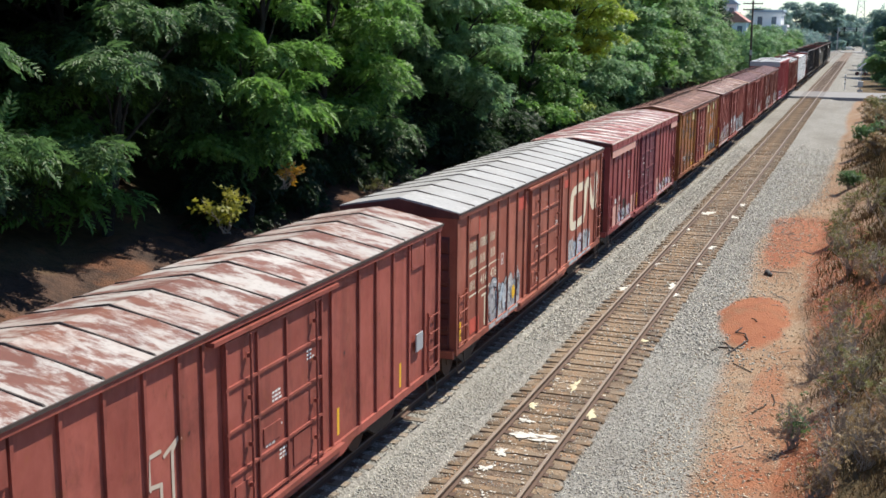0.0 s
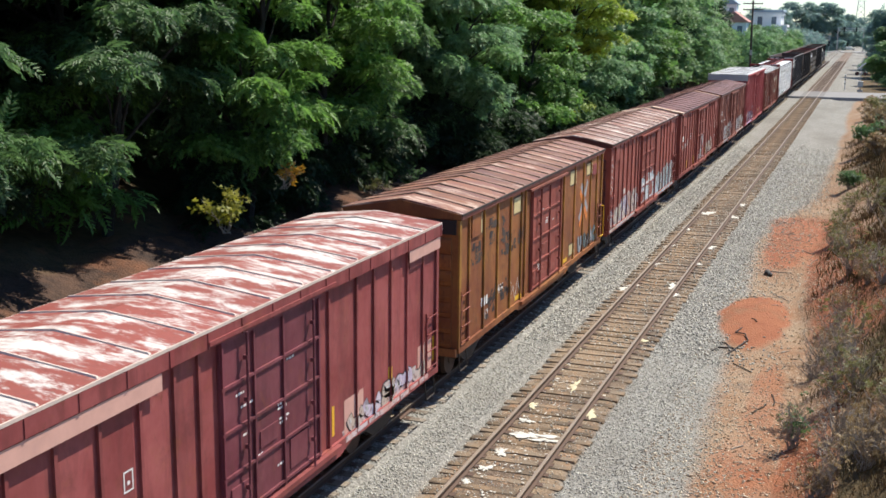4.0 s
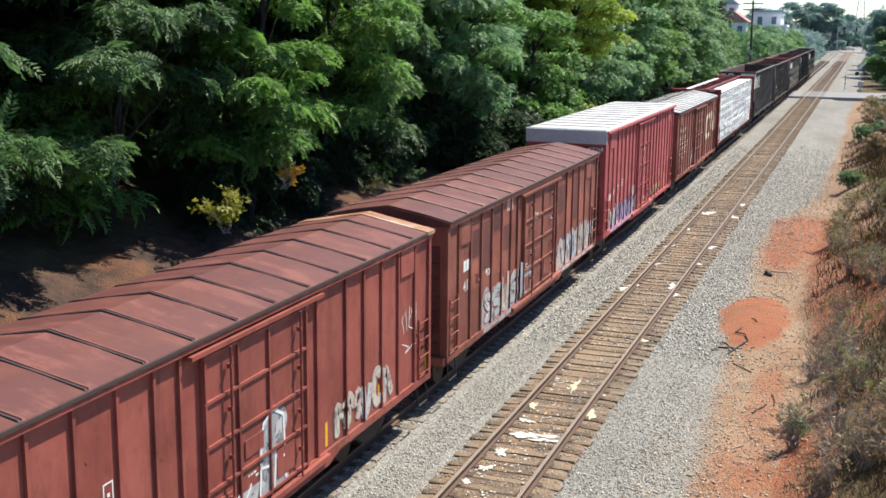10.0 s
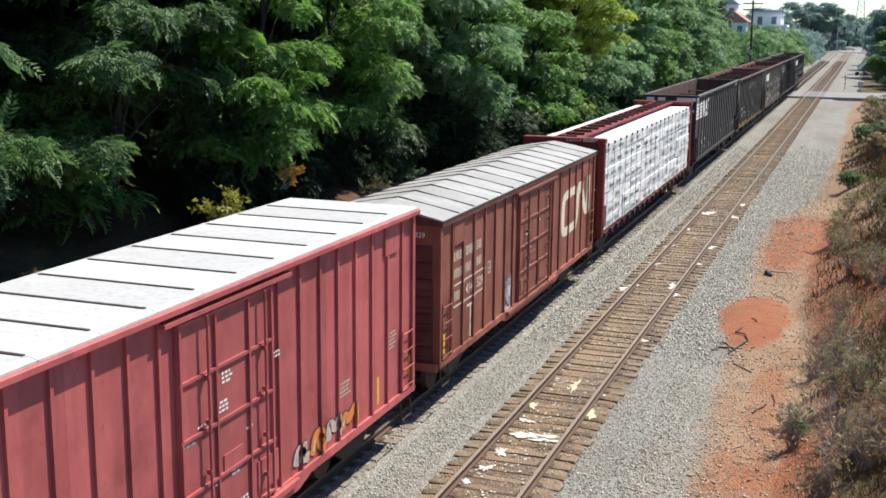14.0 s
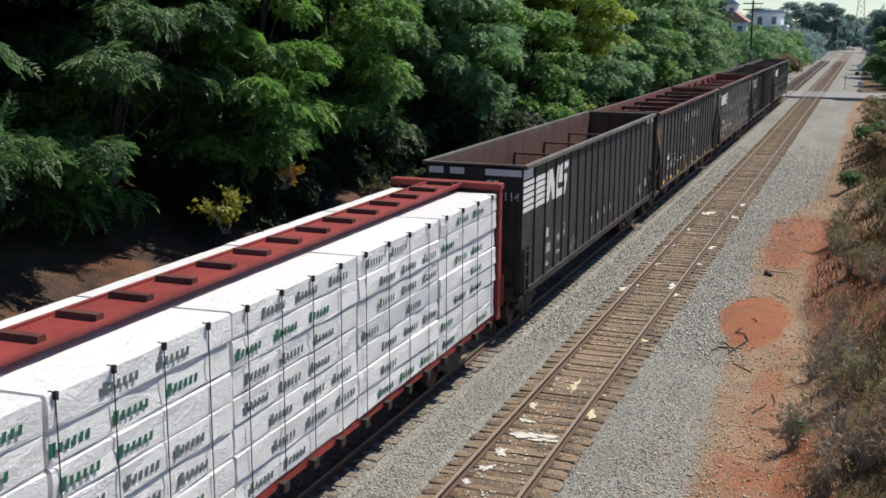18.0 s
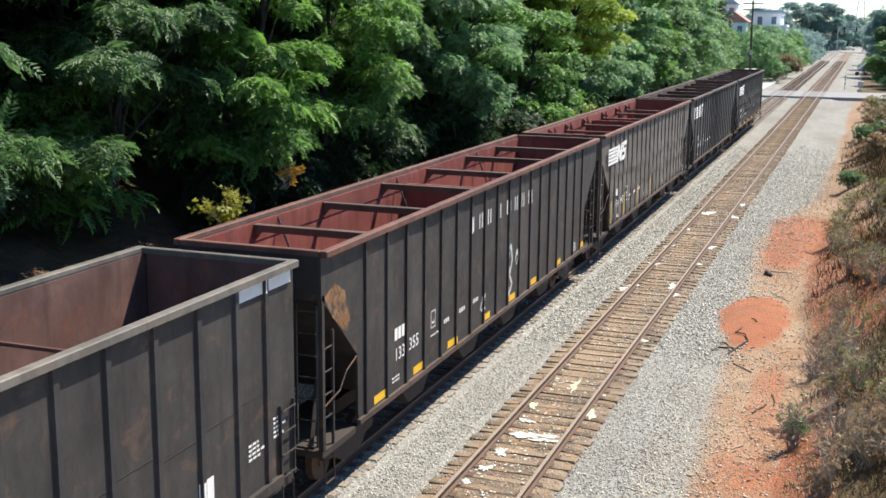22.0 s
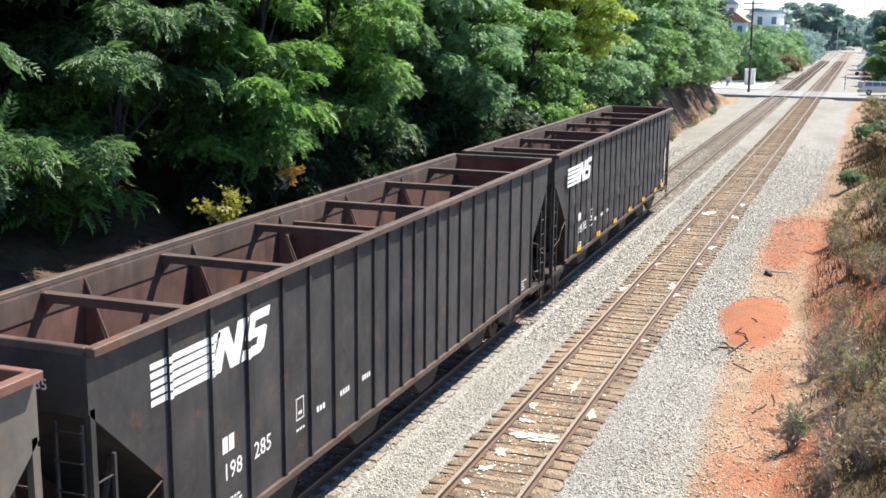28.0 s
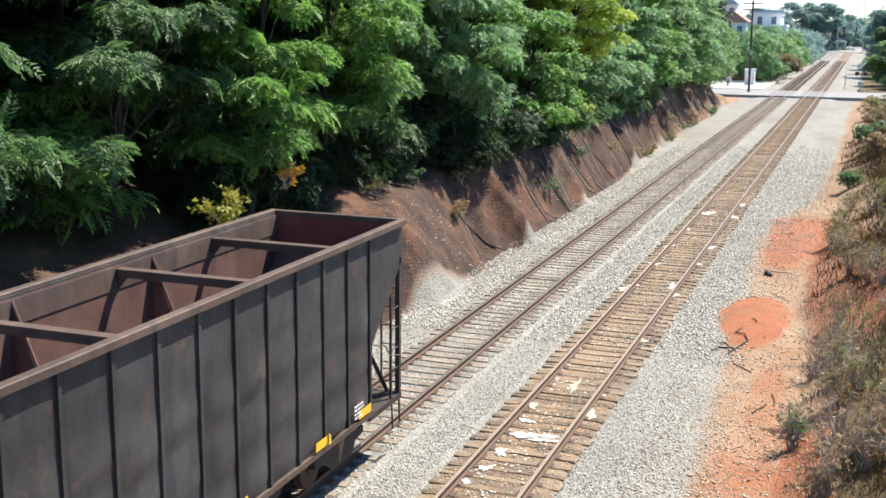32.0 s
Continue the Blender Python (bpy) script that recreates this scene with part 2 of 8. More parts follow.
# ---- mesh helpers ----
class Shape:
    """Corners and faces gathered for one mesh."""

    def __init__(self):
        self.v, self.f, self.weld = [], [], False

    def add(self, verts, faces):
        o = len(self.v)
        self.v += [tuple(v) for v in verts]
        self.f += [tuple(o + i for i in f) for f in faces]
        return self

    def box(self, x0, x1, y0, y1, z0, z1, c=0.0):
        """A box; c: cut along the edges that run upward and along its top."""
        if c <= 0:
            v = [(x, y, z) for z in (z0, z1) for y in (y0, y1) for x in (x0, x1)]
            f = [(0, 2, 3, 1), (4, 5, 7, 6), (0, 1, 5, 4), (2, 6, 7, 3), (0, 4, 6, 2), (1, 3, 7, 5)]
            return self.add(v, f)
        ring = lambda i, z: [(x0 + i, y0 + i + c, z), (x0 + i + c, y0 + i, z), (x1 - i - c, y0 + i, z), (x1 - i, y0 + i + c, z),
                             (x1 - i, y1 - i - c, z), (x1 - i - c, y1 - i, z), (x0 + i + c, y1 - i, z), (x0 + i, y1 - i - c, z)]
        v = ring(0, z0) + ring(0, z1 - c) + ring(c, z1)
        f = [tuple(range(7, -1, -1)), tuple(range(16, 24))]
        for a in (0, 8):
            f += [(a + i, a + (i + 1) % 8, a + 8 + (i + 1) % 8, a + 8 + i) for i in range(8)]
        return self.add(v, f)

    def prism(self, pts, axis, a, b):
        """A flat outline carried along an axis from a to b. pts: the two other coordinates in xyz order."""
        n = len(pts)
        put = lambda p, w: (w, *p) if axis == 0 else (p[0], w, p[1]) if axis == 1 else (*p, w)
        v = [put(p, a) for p in pts] + [put(p, b) for p in pts]
        f = [tuple(range(n)), tuple(range(2 * n - 1, n - 1, -1))]
        f += [(i, i + n, (i + 1) % n + n, (i + 1) % n) for i in range(n)]
        return self.add(v, f)

    def rod(self, p, q, r, n=6, r2=None):
        p, q = Vector(p), Vector(q)
        z = (q - p).normalized()
        x = z.orthogonal().normalized()
        y = z.cross(x)
        r2 = r if r2 is None else r2
        ring = [x * math.cos(2 * math.pi * i / n) + y * math.sin(2 * math.pi * i / n) for i in range(n)]
        v = [p + u * r for u in ring] + [q + u * r2 for u in ring]
        f = [tuple(range(n - 1, -1, -1)), tuple(range(n, 2 * n))] + [(i, (i + 1) % n, n + (i + 1) % n, n + i) for i in range(n)]
        return self.add(v, f)

    def line(self, pts, r, n=5):
        for p, q in zip(pts, pts[1:]):
            self.rod(p, q, r, n)
        return self

    def mesh(self, name, smooth=False):
        me = bpy.data.meshes.new(name)
        me.from_pydata(self.v, [], self.f)
        bm = bmesh.new()
        bm.from_mesh(me)
        if self.weld:
            bmesh.ops.remove_doubles(bm, verts=bm.verts, dist=0.0005)
        bmesh.ops.recalc_face_normals(bm, faces=bm.faces)
        bm.to_mesh(me)
        bm.free()
        if smooth:
            me.shade_smooth()
        return me


def part(name, shape, material, parent=None, label="", smooth=False, at=None):
    """One mesh object under a thing or a part. shape: a Shape, or a mesh to share."""
    me = shape.mesh(name, smooth) if isinstance(shape, Shape) else shape
    if not me.materials:
        me.materials.append(material)
    ob = new(name, me)
    ob.parent = parent
    if at is not None:
        ob.matrix_basis = at if isinstance(at, Matrix) else Matrix.Translation(at)
    return tagged(ob, label=label)


def thing(name, label, category, group="", at=(0, 0, 0), kind=""):
    ob = new(name)
    ob.empty_display_size = 0.3
    ob.matrix_basis = at if isinstance(at, Matrix) else Matrix.Translation(at)
    return tagged(ob, label, category, group, kind)


def big_mesh(name, verts, faces, material):
    """A mesh from arrays: verts (n, 3), faces (m, 4) or (m, 3)."""
    me = bpy.data.meshes.new(name)
    n, m, c = len(verts), len(faces), faces.shape[1]
    me.vertices.add(n)
    me.vertices.foreach_set("co", np.ascontiguousarray(verts, dtype=np.float32).ravel())
    me.loops.add(m * c)
    me.loops.foreach_set("vertex_index", np.ascontiguousarray(faces, dtype=np.int32).ravel())
    me.polygons.add(m)
    me.polygons.foreach_set("loop_start", np.arange(0, m * c, c, dtype=np.int32))
    me.update(calc_edges=True)
    me.validate()
    me.materials.append(material)
    return me


def smooth_step(a, b, t):
    t = np.clip((np.asarray(t, float) - a) / (b - a), 0, 1)
    return t * t * (3 - 2 * t)


def waves(x, y, seed=0):
    """Smooth rolling noise for arrays, about -1 to 1."""
    r = np.random.RandomState(seed)
    out = np.zeros(np.broadcast(x, y).shape)
    for i in range(6):
        a, f, s = r.uniform(0, 2 * math.pi), 0.35 * 1.7 ** i, r.uniform(0, 20)
        out += np.sin((x * math.cos(a) + y * math.sin(a)) * f + s) * 0.75 ** i
    return out / 2.6
# ---- ground ----
HEAPS = ((3.72, 36.9, 1.15, 4.1, 0.30), (3.85, 52.5, 1.1, 6.0, 0.12))
LEFT = -4.033  # centre of the track on which the train runs


def height(x, y):
    """The cutting: formation level, ditch, steep clay face on one side, low bank on the other."""
    x, y = np.asarray(x, float), np.asarray(y, float)
    w = waves(x, y, 3)
    z = np.full(np.broadcast(x, y).shape, -0.26)
    z = z - 0.16 * smooth_step(2.2, 3.4, x) - 0.10 * smooth_step(-6.2, -7.4, x)
    z = z + 0.05 * (np.abs(x - LEFT) < 1.3) + 0.06 * (1 - smooth_step(1.15, 1.45, np.abs(x))) + 0.03 * w * (np.abs(x + 2) > 6.2)
    # the clay face beside the train
    fade = 1 - smooth_step(128, 153, y)
    bend = 2.2 * waves(0.2 * x, 0.16 * y, 5)
    gully = np.abs(np.sin(0.31 * y + bend)) ** 0.7 + 0.3 * np.abs(np.sin(0.83 * y + 0.5 * x + 1.7 * bend)) + 0.07 * waves(x, 0.9 * y, 15)
    foot = 6.75 + 1.9 * smooth_step(50, 112, y)
    d = -(x + foot) - 1.75 * (gully - 0.62) * (0.75 + 0.5 * waves(0.05 * x, 0.12 * y, 9))
    face = np.clip(d, 0, None)
    up = np.minimum(face * 1.5, 3.2 + 0.28 * (face - 2.1)) + 0.22 * w * smooth_step(0, 1.0, d)
    z = z + fade * np.where(d > 0, np.minimum(up, 5.6), 0)
    # the low bank on the other side
    fade = 1 - 0.75 * smooth_step(60, 140, y)
    fade = fade * (1 - smooth_step(138, 150, y)) 
    d = np.clip(x - 5.25 + 0.5 * waves(0.3 * x, 0.5 * y, 8), 0, None)
    z = z + fade * np.minimum(d * 0.62, 3.4 + 0.02 * d)
    # two low heaps of tipped clay
    for cx, cy, rx, ry, h in HEAPS:
        q = ((x - cx) / rx) ** 2 + ((y - cy) / ry) ** 2
        z = z + h * np.exp(-1.6 * q * q) * (1 + 0.15 * w)
    return z


def ballast_edge(y):
    """Where the crushed stone gives way to soil beside the little-used track."""
    return np.interp(y, (15, 22, 32, 45, 52, 59, 67, 80, 110, 133, 158), (3.8, 3.75, 3.4, 2.8, 2.7, 3.2, 4.45, 4.75, 5.0, 5.0, 5.6))


def build_ground():
    xs = np.concatenate([-np.geomspace(2500, 16, 26), np.arange(-15.5, -10, 0.4), np.arange(-10, -6.4, 0.16), np.arange(-6.4, 12.1, 0.3), np.geomspace(13, 2500, 26)])
    ys = np.concatenate([np.linspace(-700, 4, 30), np.arange(6, 16, 1.0), np.arange(16, 70, 0.3), np.arange(70, 150, 0.45), np.arange(150, 180, 1.0), np.geomspace(182, 4000, 40)])
    X, Y = np.meshgrid(xs, ys)
    Z = height(X, Y)
    nx, ny = len(xs), len(ys)
    i = (np.arange(ny - 1)[:, None] * nx + np.arange(nx - 1)[None, :]).ravel()
    faces = np.stack([i, i + 1, i + nx + 1, i + nx], 1)
    me = big_mesh("ground", np.stack([X, Y, Z], -1).reshape(-1, 3), faces, GROUND)
    me.shade_smooth()
    w = waves(X * 0.8, Y * 0.8, 11) * 0.45
    edge = ballast_edge(Y)
    foot = 6.75 + 1.9 * smooth_step(50, 112, Y)
    ballast = smooth_step(-foot - 0.5, -foot + 0.4, X + w * 0.8) * (1 - smooth_step(edge - 0.75, edge + 0.65, X + 0.5 * w))
    bed = (0.95 + 0.25 * w) * (1 - smooth_step(1.08, 1.42, np.abs(X) + 0.12 * w)) * (1 - smooth_step(300, 420, Y))
    blob = lambda cx, cy, rx, ry: 1 - smooth_step(0.65, 1.15, np.sqrt(((X - cx) / rx) ** 2 + ((Y - cy) / ry) ** 2) + 0.2 * w + 0.22 * waves(X * 2.2, Y * 1.1, 27))
    clay = np.maximum.reduce([1.3 * blob(3.72, 36.9, 1.15, 4.1), 0.8 * blob(3.85, 52.0, 1.1, 6.4), 1.1 * blob(3.6, 57.0, 1.0, 2.6), 0.85 * blob(4.9, 54.0, 1.7, 5.5), 0.8 * blob(6.1, 46, 1.3, 12), 0.7 * blob(5.4, 47, 0.6, 9), 0.5 * blob(4.7, 29.5, 0.6, 4), 1.1 * blob(6.0, 23.6, 0.8, 3.6), 0.9 * blob(6.3, 38.5, 0.5, 4), 0.75 * blob(6.6, 31, 0.5, 5), 0.7 * blob(7.2, 38, 0.9, 5), 0.3 * blob(-8.0, 50, 0.7, 7)])
    ballast = ballast * (1 - blob(3.72, 36.9, 1.15, 4.1)) * (1 - 0.8 * blob(3.6, 57.0, 1.0, 2.6))
    band = smooth_step(2.6, 3.4, X + w) * (1 - smooth_step(6.4, 7.2, X + w)) * (1 - smooth_step(60, 85, Y))
    clay = np.maximum(clay, (0.06 + 0.55 * waves(X * 1.3, Y * 0.7, 33)) * band)
    clay = clay * (1 - 0.85 * ballast)
    start = 6.1 + 0.9 * smooth_step(30, 38, Y) - 0.9 * smooth_step(55, 75, Y)
    grass = smooth_step(start, start + 1.2, X + w * 1.2) * 0.95 + smooth_step(-10.2, -12, X + w) * 0.6
    grass = np.maximum(grass * (1 - 0.6 * clay), 0.9 * smooth_step(158, 175, Y) * (np.abs(X + 1.0) > 6.3))
    # weight of the shade-darkened earth, less far off where the face is sunlit
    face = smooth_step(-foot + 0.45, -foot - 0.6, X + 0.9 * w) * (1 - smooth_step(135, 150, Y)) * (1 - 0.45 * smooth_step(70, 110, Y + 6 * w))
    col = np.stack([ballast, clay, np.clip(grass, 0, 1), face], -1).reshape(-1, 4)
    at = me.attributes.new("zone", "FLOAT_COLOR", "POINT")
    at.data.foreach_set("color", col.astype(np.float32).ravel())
    at = me.attributes.new("bed", "FLOAT", "POINT")
    at.data.foreach_set("value", np.clip(bed, 0, 1).astype(np.float32).ravel())
    ob = new("ground", me)
    tagged(ob, "gravel, red clay and dry grass ground of a railway cutting", "ground", kind="structure")


build_ground()


# ---- railway tracks ----
def rail_shape(y0, y1):
    head = [(-0.035, -0.04), (-0.036, -0.006), (-0.028, 0.0), (0.028, 0.0), (0.036, -0.006), (0.035, -0.04)]
    foot = [(-0.011, -0.04), (0.011, -0.04), (0.011, -0.135), (0.07, -0.155), (0.07, -0.168), (-0.07, -0.168), (-0.07, -0.155), (-0.011, -0.135)]
    return Shape().prism(head, 1, y0, y1), Shape().prism(foot, 1, y0, y1)


TIE_FAR = plain("distant_tie", (0.115, 0.082, 0.064), 0.9, 0, 0.35, 2)


def build_track(cx, tie_mat, head_mat, name, label, seed):
    rnd = random.Random(seed)
    track = thing(name, label, "railway track", "railway tracks", (cx, 0, 0), kind="structure")
    for side in (-1, 1):
        head, foot = rail_shape(-420, 620)
        rail = part("rail", foot, RAIL_RUST, track, "rust-brown steel rail", at=(side * 0.7525, 0, 0))
        part("rail_head", head, head_mat, rail)
    meshes = []
    for i in range(5):
        s = Shape()
        l = 1.27 + rnd.uniform(-0.03, 0.03)
        s.box(-l, l, -0.115, 0.115, -0.33, -0.165, 0.012)
        s.v = [(x + rnd.uniform(-0.02, 0.02), y + rnd.uniform(-0.012, 0.012), z + rnd.uniform(-0.012, 0.004)) for x, y, z in s.v]
        me = s.mesh("tie")
        me.materials.append(tie_mat)
        meshes.append(me)
    plate = Shape()
    for side in (-1, 1):
        plate.box(side * 0.7525 - 0.17, side * 0.7525 + 0.17, -0.09, 0.09, -0.17, -0.157)
    plates = plate.mesh("tie_plate")
    plates.materials.append(RAIL_RUST)
    y, rest = 17.2, Shape()
    ties = []
    while y < 320:
        ties.append(y)
        y += 0.535 + rnd.uniform(-0.05, 0.05)
    for i, y in enumerate(ties):
        m = pose(rnd.uniform(-0.05, 0.05), y, rnd.uniform(-0.02, 0.0), 0, 0, rnd.uniform(-1.6, 1.6))
        if i < 290:
            tie = part("tie", meshes[i % 5], tie_mat, track, at=m)
            if y < 60:
                part("tie_plate", plates, RAIL_RUST, tie)
        else:
            rest.box(-1.27, 1.27, y - 0.115, y + 0.115, -0.33, -0.17)
    for i in range(105):
        y = 16.65 - 0.535 * i
        rest.box(-1.27, 1.27, y - 0.115, y + 0.115, -0.33, -0.17)
    ob = part("distant_ties", rest, TIE_FAR, track, "rows of distant wooden sleepers")
    tagged(ob, kind="stuff")
    return track


build_track(LEFT, TIE_DARK, RAIL_HEAD, "railway_track", "main railway track with polished rails on gravel-filled dark sleepers", 1)
build_track(0.0, TIE_BROWN, RAIL_LIGHT, "railway_track", "little-used railway track with rusty rails on weathered brown sleepers", 2)


def build_stones():
    """Loose ballast: one heap of small angular stones."""
    r = np.random.RandomState(4)
    t = np.array([(1, 0, 0), (-1, 0, 0), (0, 1, 0), (0, -1, 0), (0, 0, 0.8), (0, 0, -0.8)], float)
    tf = np.array([(0, 2, 4), (2, 1, 4), (1, 3, 4), (3, 0, 4), (2, 0, 5), (1, 2, 5), (3, 1, 5), (0, 3, 5)])
    n = 150000
    y = 17 + 78 * r.rand(n) ** 1.75
    x = r.uniform(-7.2, 5.0, n)
    near_right = np.abs(x) < 1.28
    near_left = np.abs(x - LEFT) < 1.28
    keep = ~near_right | (r.rand(n) < 0.16)
    keep &= ~near_left | (r.rand(n) < 0.35)
    keep &= (np.abs(np.abs(x) - 0.7525) > 0.09) & (np.abs(np.abs(x - LEFT) - 0.7525) > 0.09)
    keep &= height(x, y) < -0.12
    keep &= r.rand(n) < np.clip((97 - y) / 32, 0, 1)
    keep &= np.sqrt(((x - 3.72) / 1.15) ** 2 + ((y - 36.9) / 4.1) ** 2) + 0.09 * waves(x * 0.8, y * 0.8, 11) + 0.22 * waves(x * 2.2, y * 1.1, 27) > r.uniform(0.8, 1.1, n)
    keep &= r.rand(n) < np.clip(1.0 - (x - ballast_edge(y) + 0.75) / 1.5, 0.07, 1.0)
    x, y = x[keep], y[keep]
    n = len(x)
    size = r.uniform(0.016, 0.040, n) * (0.8 + 0.5 * (y > 32))
    v = t[None] * size[:, None, None] * r.uniform(0.6, 1.25, (n, 6, 1))
    a = r.uniform(0, 6.28, n)
    ca, sa = np.cos(a)[:, None], np.sin(a)[:, None]
    vx, vy = v[..., 0] * ca - v[..., 1] * sa, v[..., 0] * sa + v[..., 1] * ca
    z = height(x, y) + size * 0.35
    inside = (np.abs(x) < 1.25) | (np.abs(x - LEFT) < 1.25)
    z = z + 0.012 * inside
    verts = np.stack([vx + x[:, None], vy + y[:, None], v[..., 2] + z[:, None]], -1).reshape(-1, 3)
    faces = (np.arange(n)[:, None, None] * 6 + tf[None]).reshape(-1, 3)
    k = Nodes("ballast_stone", 0.9, 0, 0.2)
    rnd = k.n("ShaderNodeNewGeometry").outputs["Random Per Island"]
    c = k.mix(rnd, (0.20, 0.192, 0.170), (0.70, 0.675, 0.59))
    c = k.mix(k.mul(k.ramp(k.noise(0.5, 4), 0.5, 0.75), 0.45), c, (0.42, 0.38, 0.32))
    ob = new("ballast", big_mesh("ballast", verts, faces, k.done(c)))
    tagged(ob, "pale grey crushed stone ballast around the tracks", "gravel", kind="stuff")


build_stones()
# ---- train ----
def travelled(t):
    """Metres that the train has gone since the start."""
    return 8.75 * t if t < 3.5 else 30.62 + 8.9 * (t - 3.5)


TRAIN = []  # (car, distance of its near end along the track at the start)
SIDE, RIB = 1.50, 1.548  # panel and rib faces from the car's centre line


def clip(poly, a, b):
    """The piece of a convex outline of (y, z) between y = a and y = b."""
    for lim, s in ((a, 1), (b, -1)):
        out = []
        for p, q in zip(poly, poly[1:] + poly[:1]):
            ip, iq = s * (p[0] - lim) >= 0, s * (q[0] - lim) >= 0
            if ip:
                out.append(p)
            if ip != iq:
                k = (lim - p[0]) / (q[0] - p[0])
                out.append((lim, p[1] + k * (q[1] - p[1])))
        poly = out
        if len(poly) < 3:
            return []
    return poly


def ribbon(pts, w):
    """A brush line as one band of quads with shared edges."""
    rows = []
    for i, p in enumerate(pts):
        a, b = pts[max(0, i - 1)], pts[min(len(pts) - 1, i + 1)]
        n = Vector((a[1] - b[1], b[0] - a[0])).normalized() * w / 2
        end = 0.55 if i in (0, len(pts) - 1) else 1.0
        rows.append(((p[0] + n.x * end, p[1] + n.y * end), (p[0] - n.x * end, p[1] - n.y * end)))
    return [[a, b, d, c] for (a, b), (c, d) in zip(rows, rows[1:])]


def drape(polys, ribs, lift=0.004, half=0.032, face=SIDE, proud=RIB, level=False):
    """Paint lying on a ribbed side: flat outlines laid on panels and on the ribs between."""
    s = Shape()
    s.weld = level
    cuts = sorted(ribs)
    spans, y = [], -1.0
    for r in cuts:
        spans += [(y, r - half, face), (r - half, r + half, proud)]
        y = r + half
    spans.append((y, 60.0, face))
    for i, poly in enumerate(polys):
        rise = lift if level else lift + 0.0005 * (i % 9)
        lo, hi = min(p[0] for p in poly), max(p[0] for p in poly)
        for a, b, x in spans:
            if b <= lo or a >= hi:
                continue
            c = clip(list(poly), a, b)
            if len(c) >= 3:
                s.add([(x + rise, *p) for p in c], [tuple(range(len(c)))])
    return s


def rect(y0, y1, z0, z1, slant=0.0):
    return [(y0, z0), (y1, z0), (y1 + slant, z1), (y0 + slant, z1)]


def oval(y, z, ry, rz, n=14, turn=0.0):
    out = []
    for i in range(n):
        a = 2 * math.pi * i / n
        u, v = ry * math.cos(a), rz * math.sin(a)
        out.append((y + u * math.cos(turn) - v * math.sin(turn), z + u * math.sin(turn) + v * math.cos(turn)))
    return out


def stroke(pts, w):
    """A brush line as outlines: a quad for each piece and a round at each joint."""
    out = []
    for p, q in zip(pts, pts[1:]):
        d = Vector((q[0] - p[0], q[1] - p[1]))
        n = Vector((-d.y, d.x)).normalized() * w / 2
        out.append([(p[0] + n.x, p[1] + n.y), (p[0] - n.x, p[1] - n.y), (q[0] - n.x, q[1] - n.y), (q[0] + n.x, q[1] + n.y)])
    return out + [oval(p[0], p[1], w / 2, w / 2, 8) for p in pts]


def lettering(text, size, material, parent, m, name="number"):
    """Painted characters as a flat mesh, in the built-in font."""
    data = bpy.data.curves.new("lettering", "FONT")
    data.body, data.size, data.align_x = text, size * 1.38, "LEFT"
    data.resolution_u = 2
    data.offset = 0.012 * size
    tmp = bpy.data.objects.new("lettering", data)
    me = bpy.data.meshes.new_from_object(tmp)
    bpy.data.objects.remove(tmp)
    return part(name, me, material, parent, "painted numerals", at=m)


def side_text(text, y, z, size, material, parent, x=SIDE + 0.005, name="number"):
    m = Matrix(((0, 0, 1, x), (1, 0, 0, y), (0, 1, 0, z), (0, 0, 0, 1)))
    return lettering(text, size, material, parent, m, name)


def end_text(text, x, z, size, material, parent, y=-0.012, name="number"):
    m = Matrix(((1, 0, 0, x), (0, 0, -1, y), (0, 1, 0, z), (0, 0, 0, 1)))
    return lettering(text, size, material, parent, m, name)


def bars(y, z, n, w=0.09, h=0.13, gap=0.035):
    return [rect(y + i * (w + gap), y + i * (w + gap) + w, z, z + h) for i in range(n)]


def small_print(rnd, y, z, lines, w=0.45, h=0.045):
    out = []
    for i in range(lines):
        yy = y
        while yy < y + w * rnd.uniform(0.6, 1.0):
            d = rnd.uniform(0.04, 0.12)
            out.append(rect(yy, yy + d, z - i * h * 1.8, z - i * h * 1.8 + h))
            yy += d + 0.03
    return out


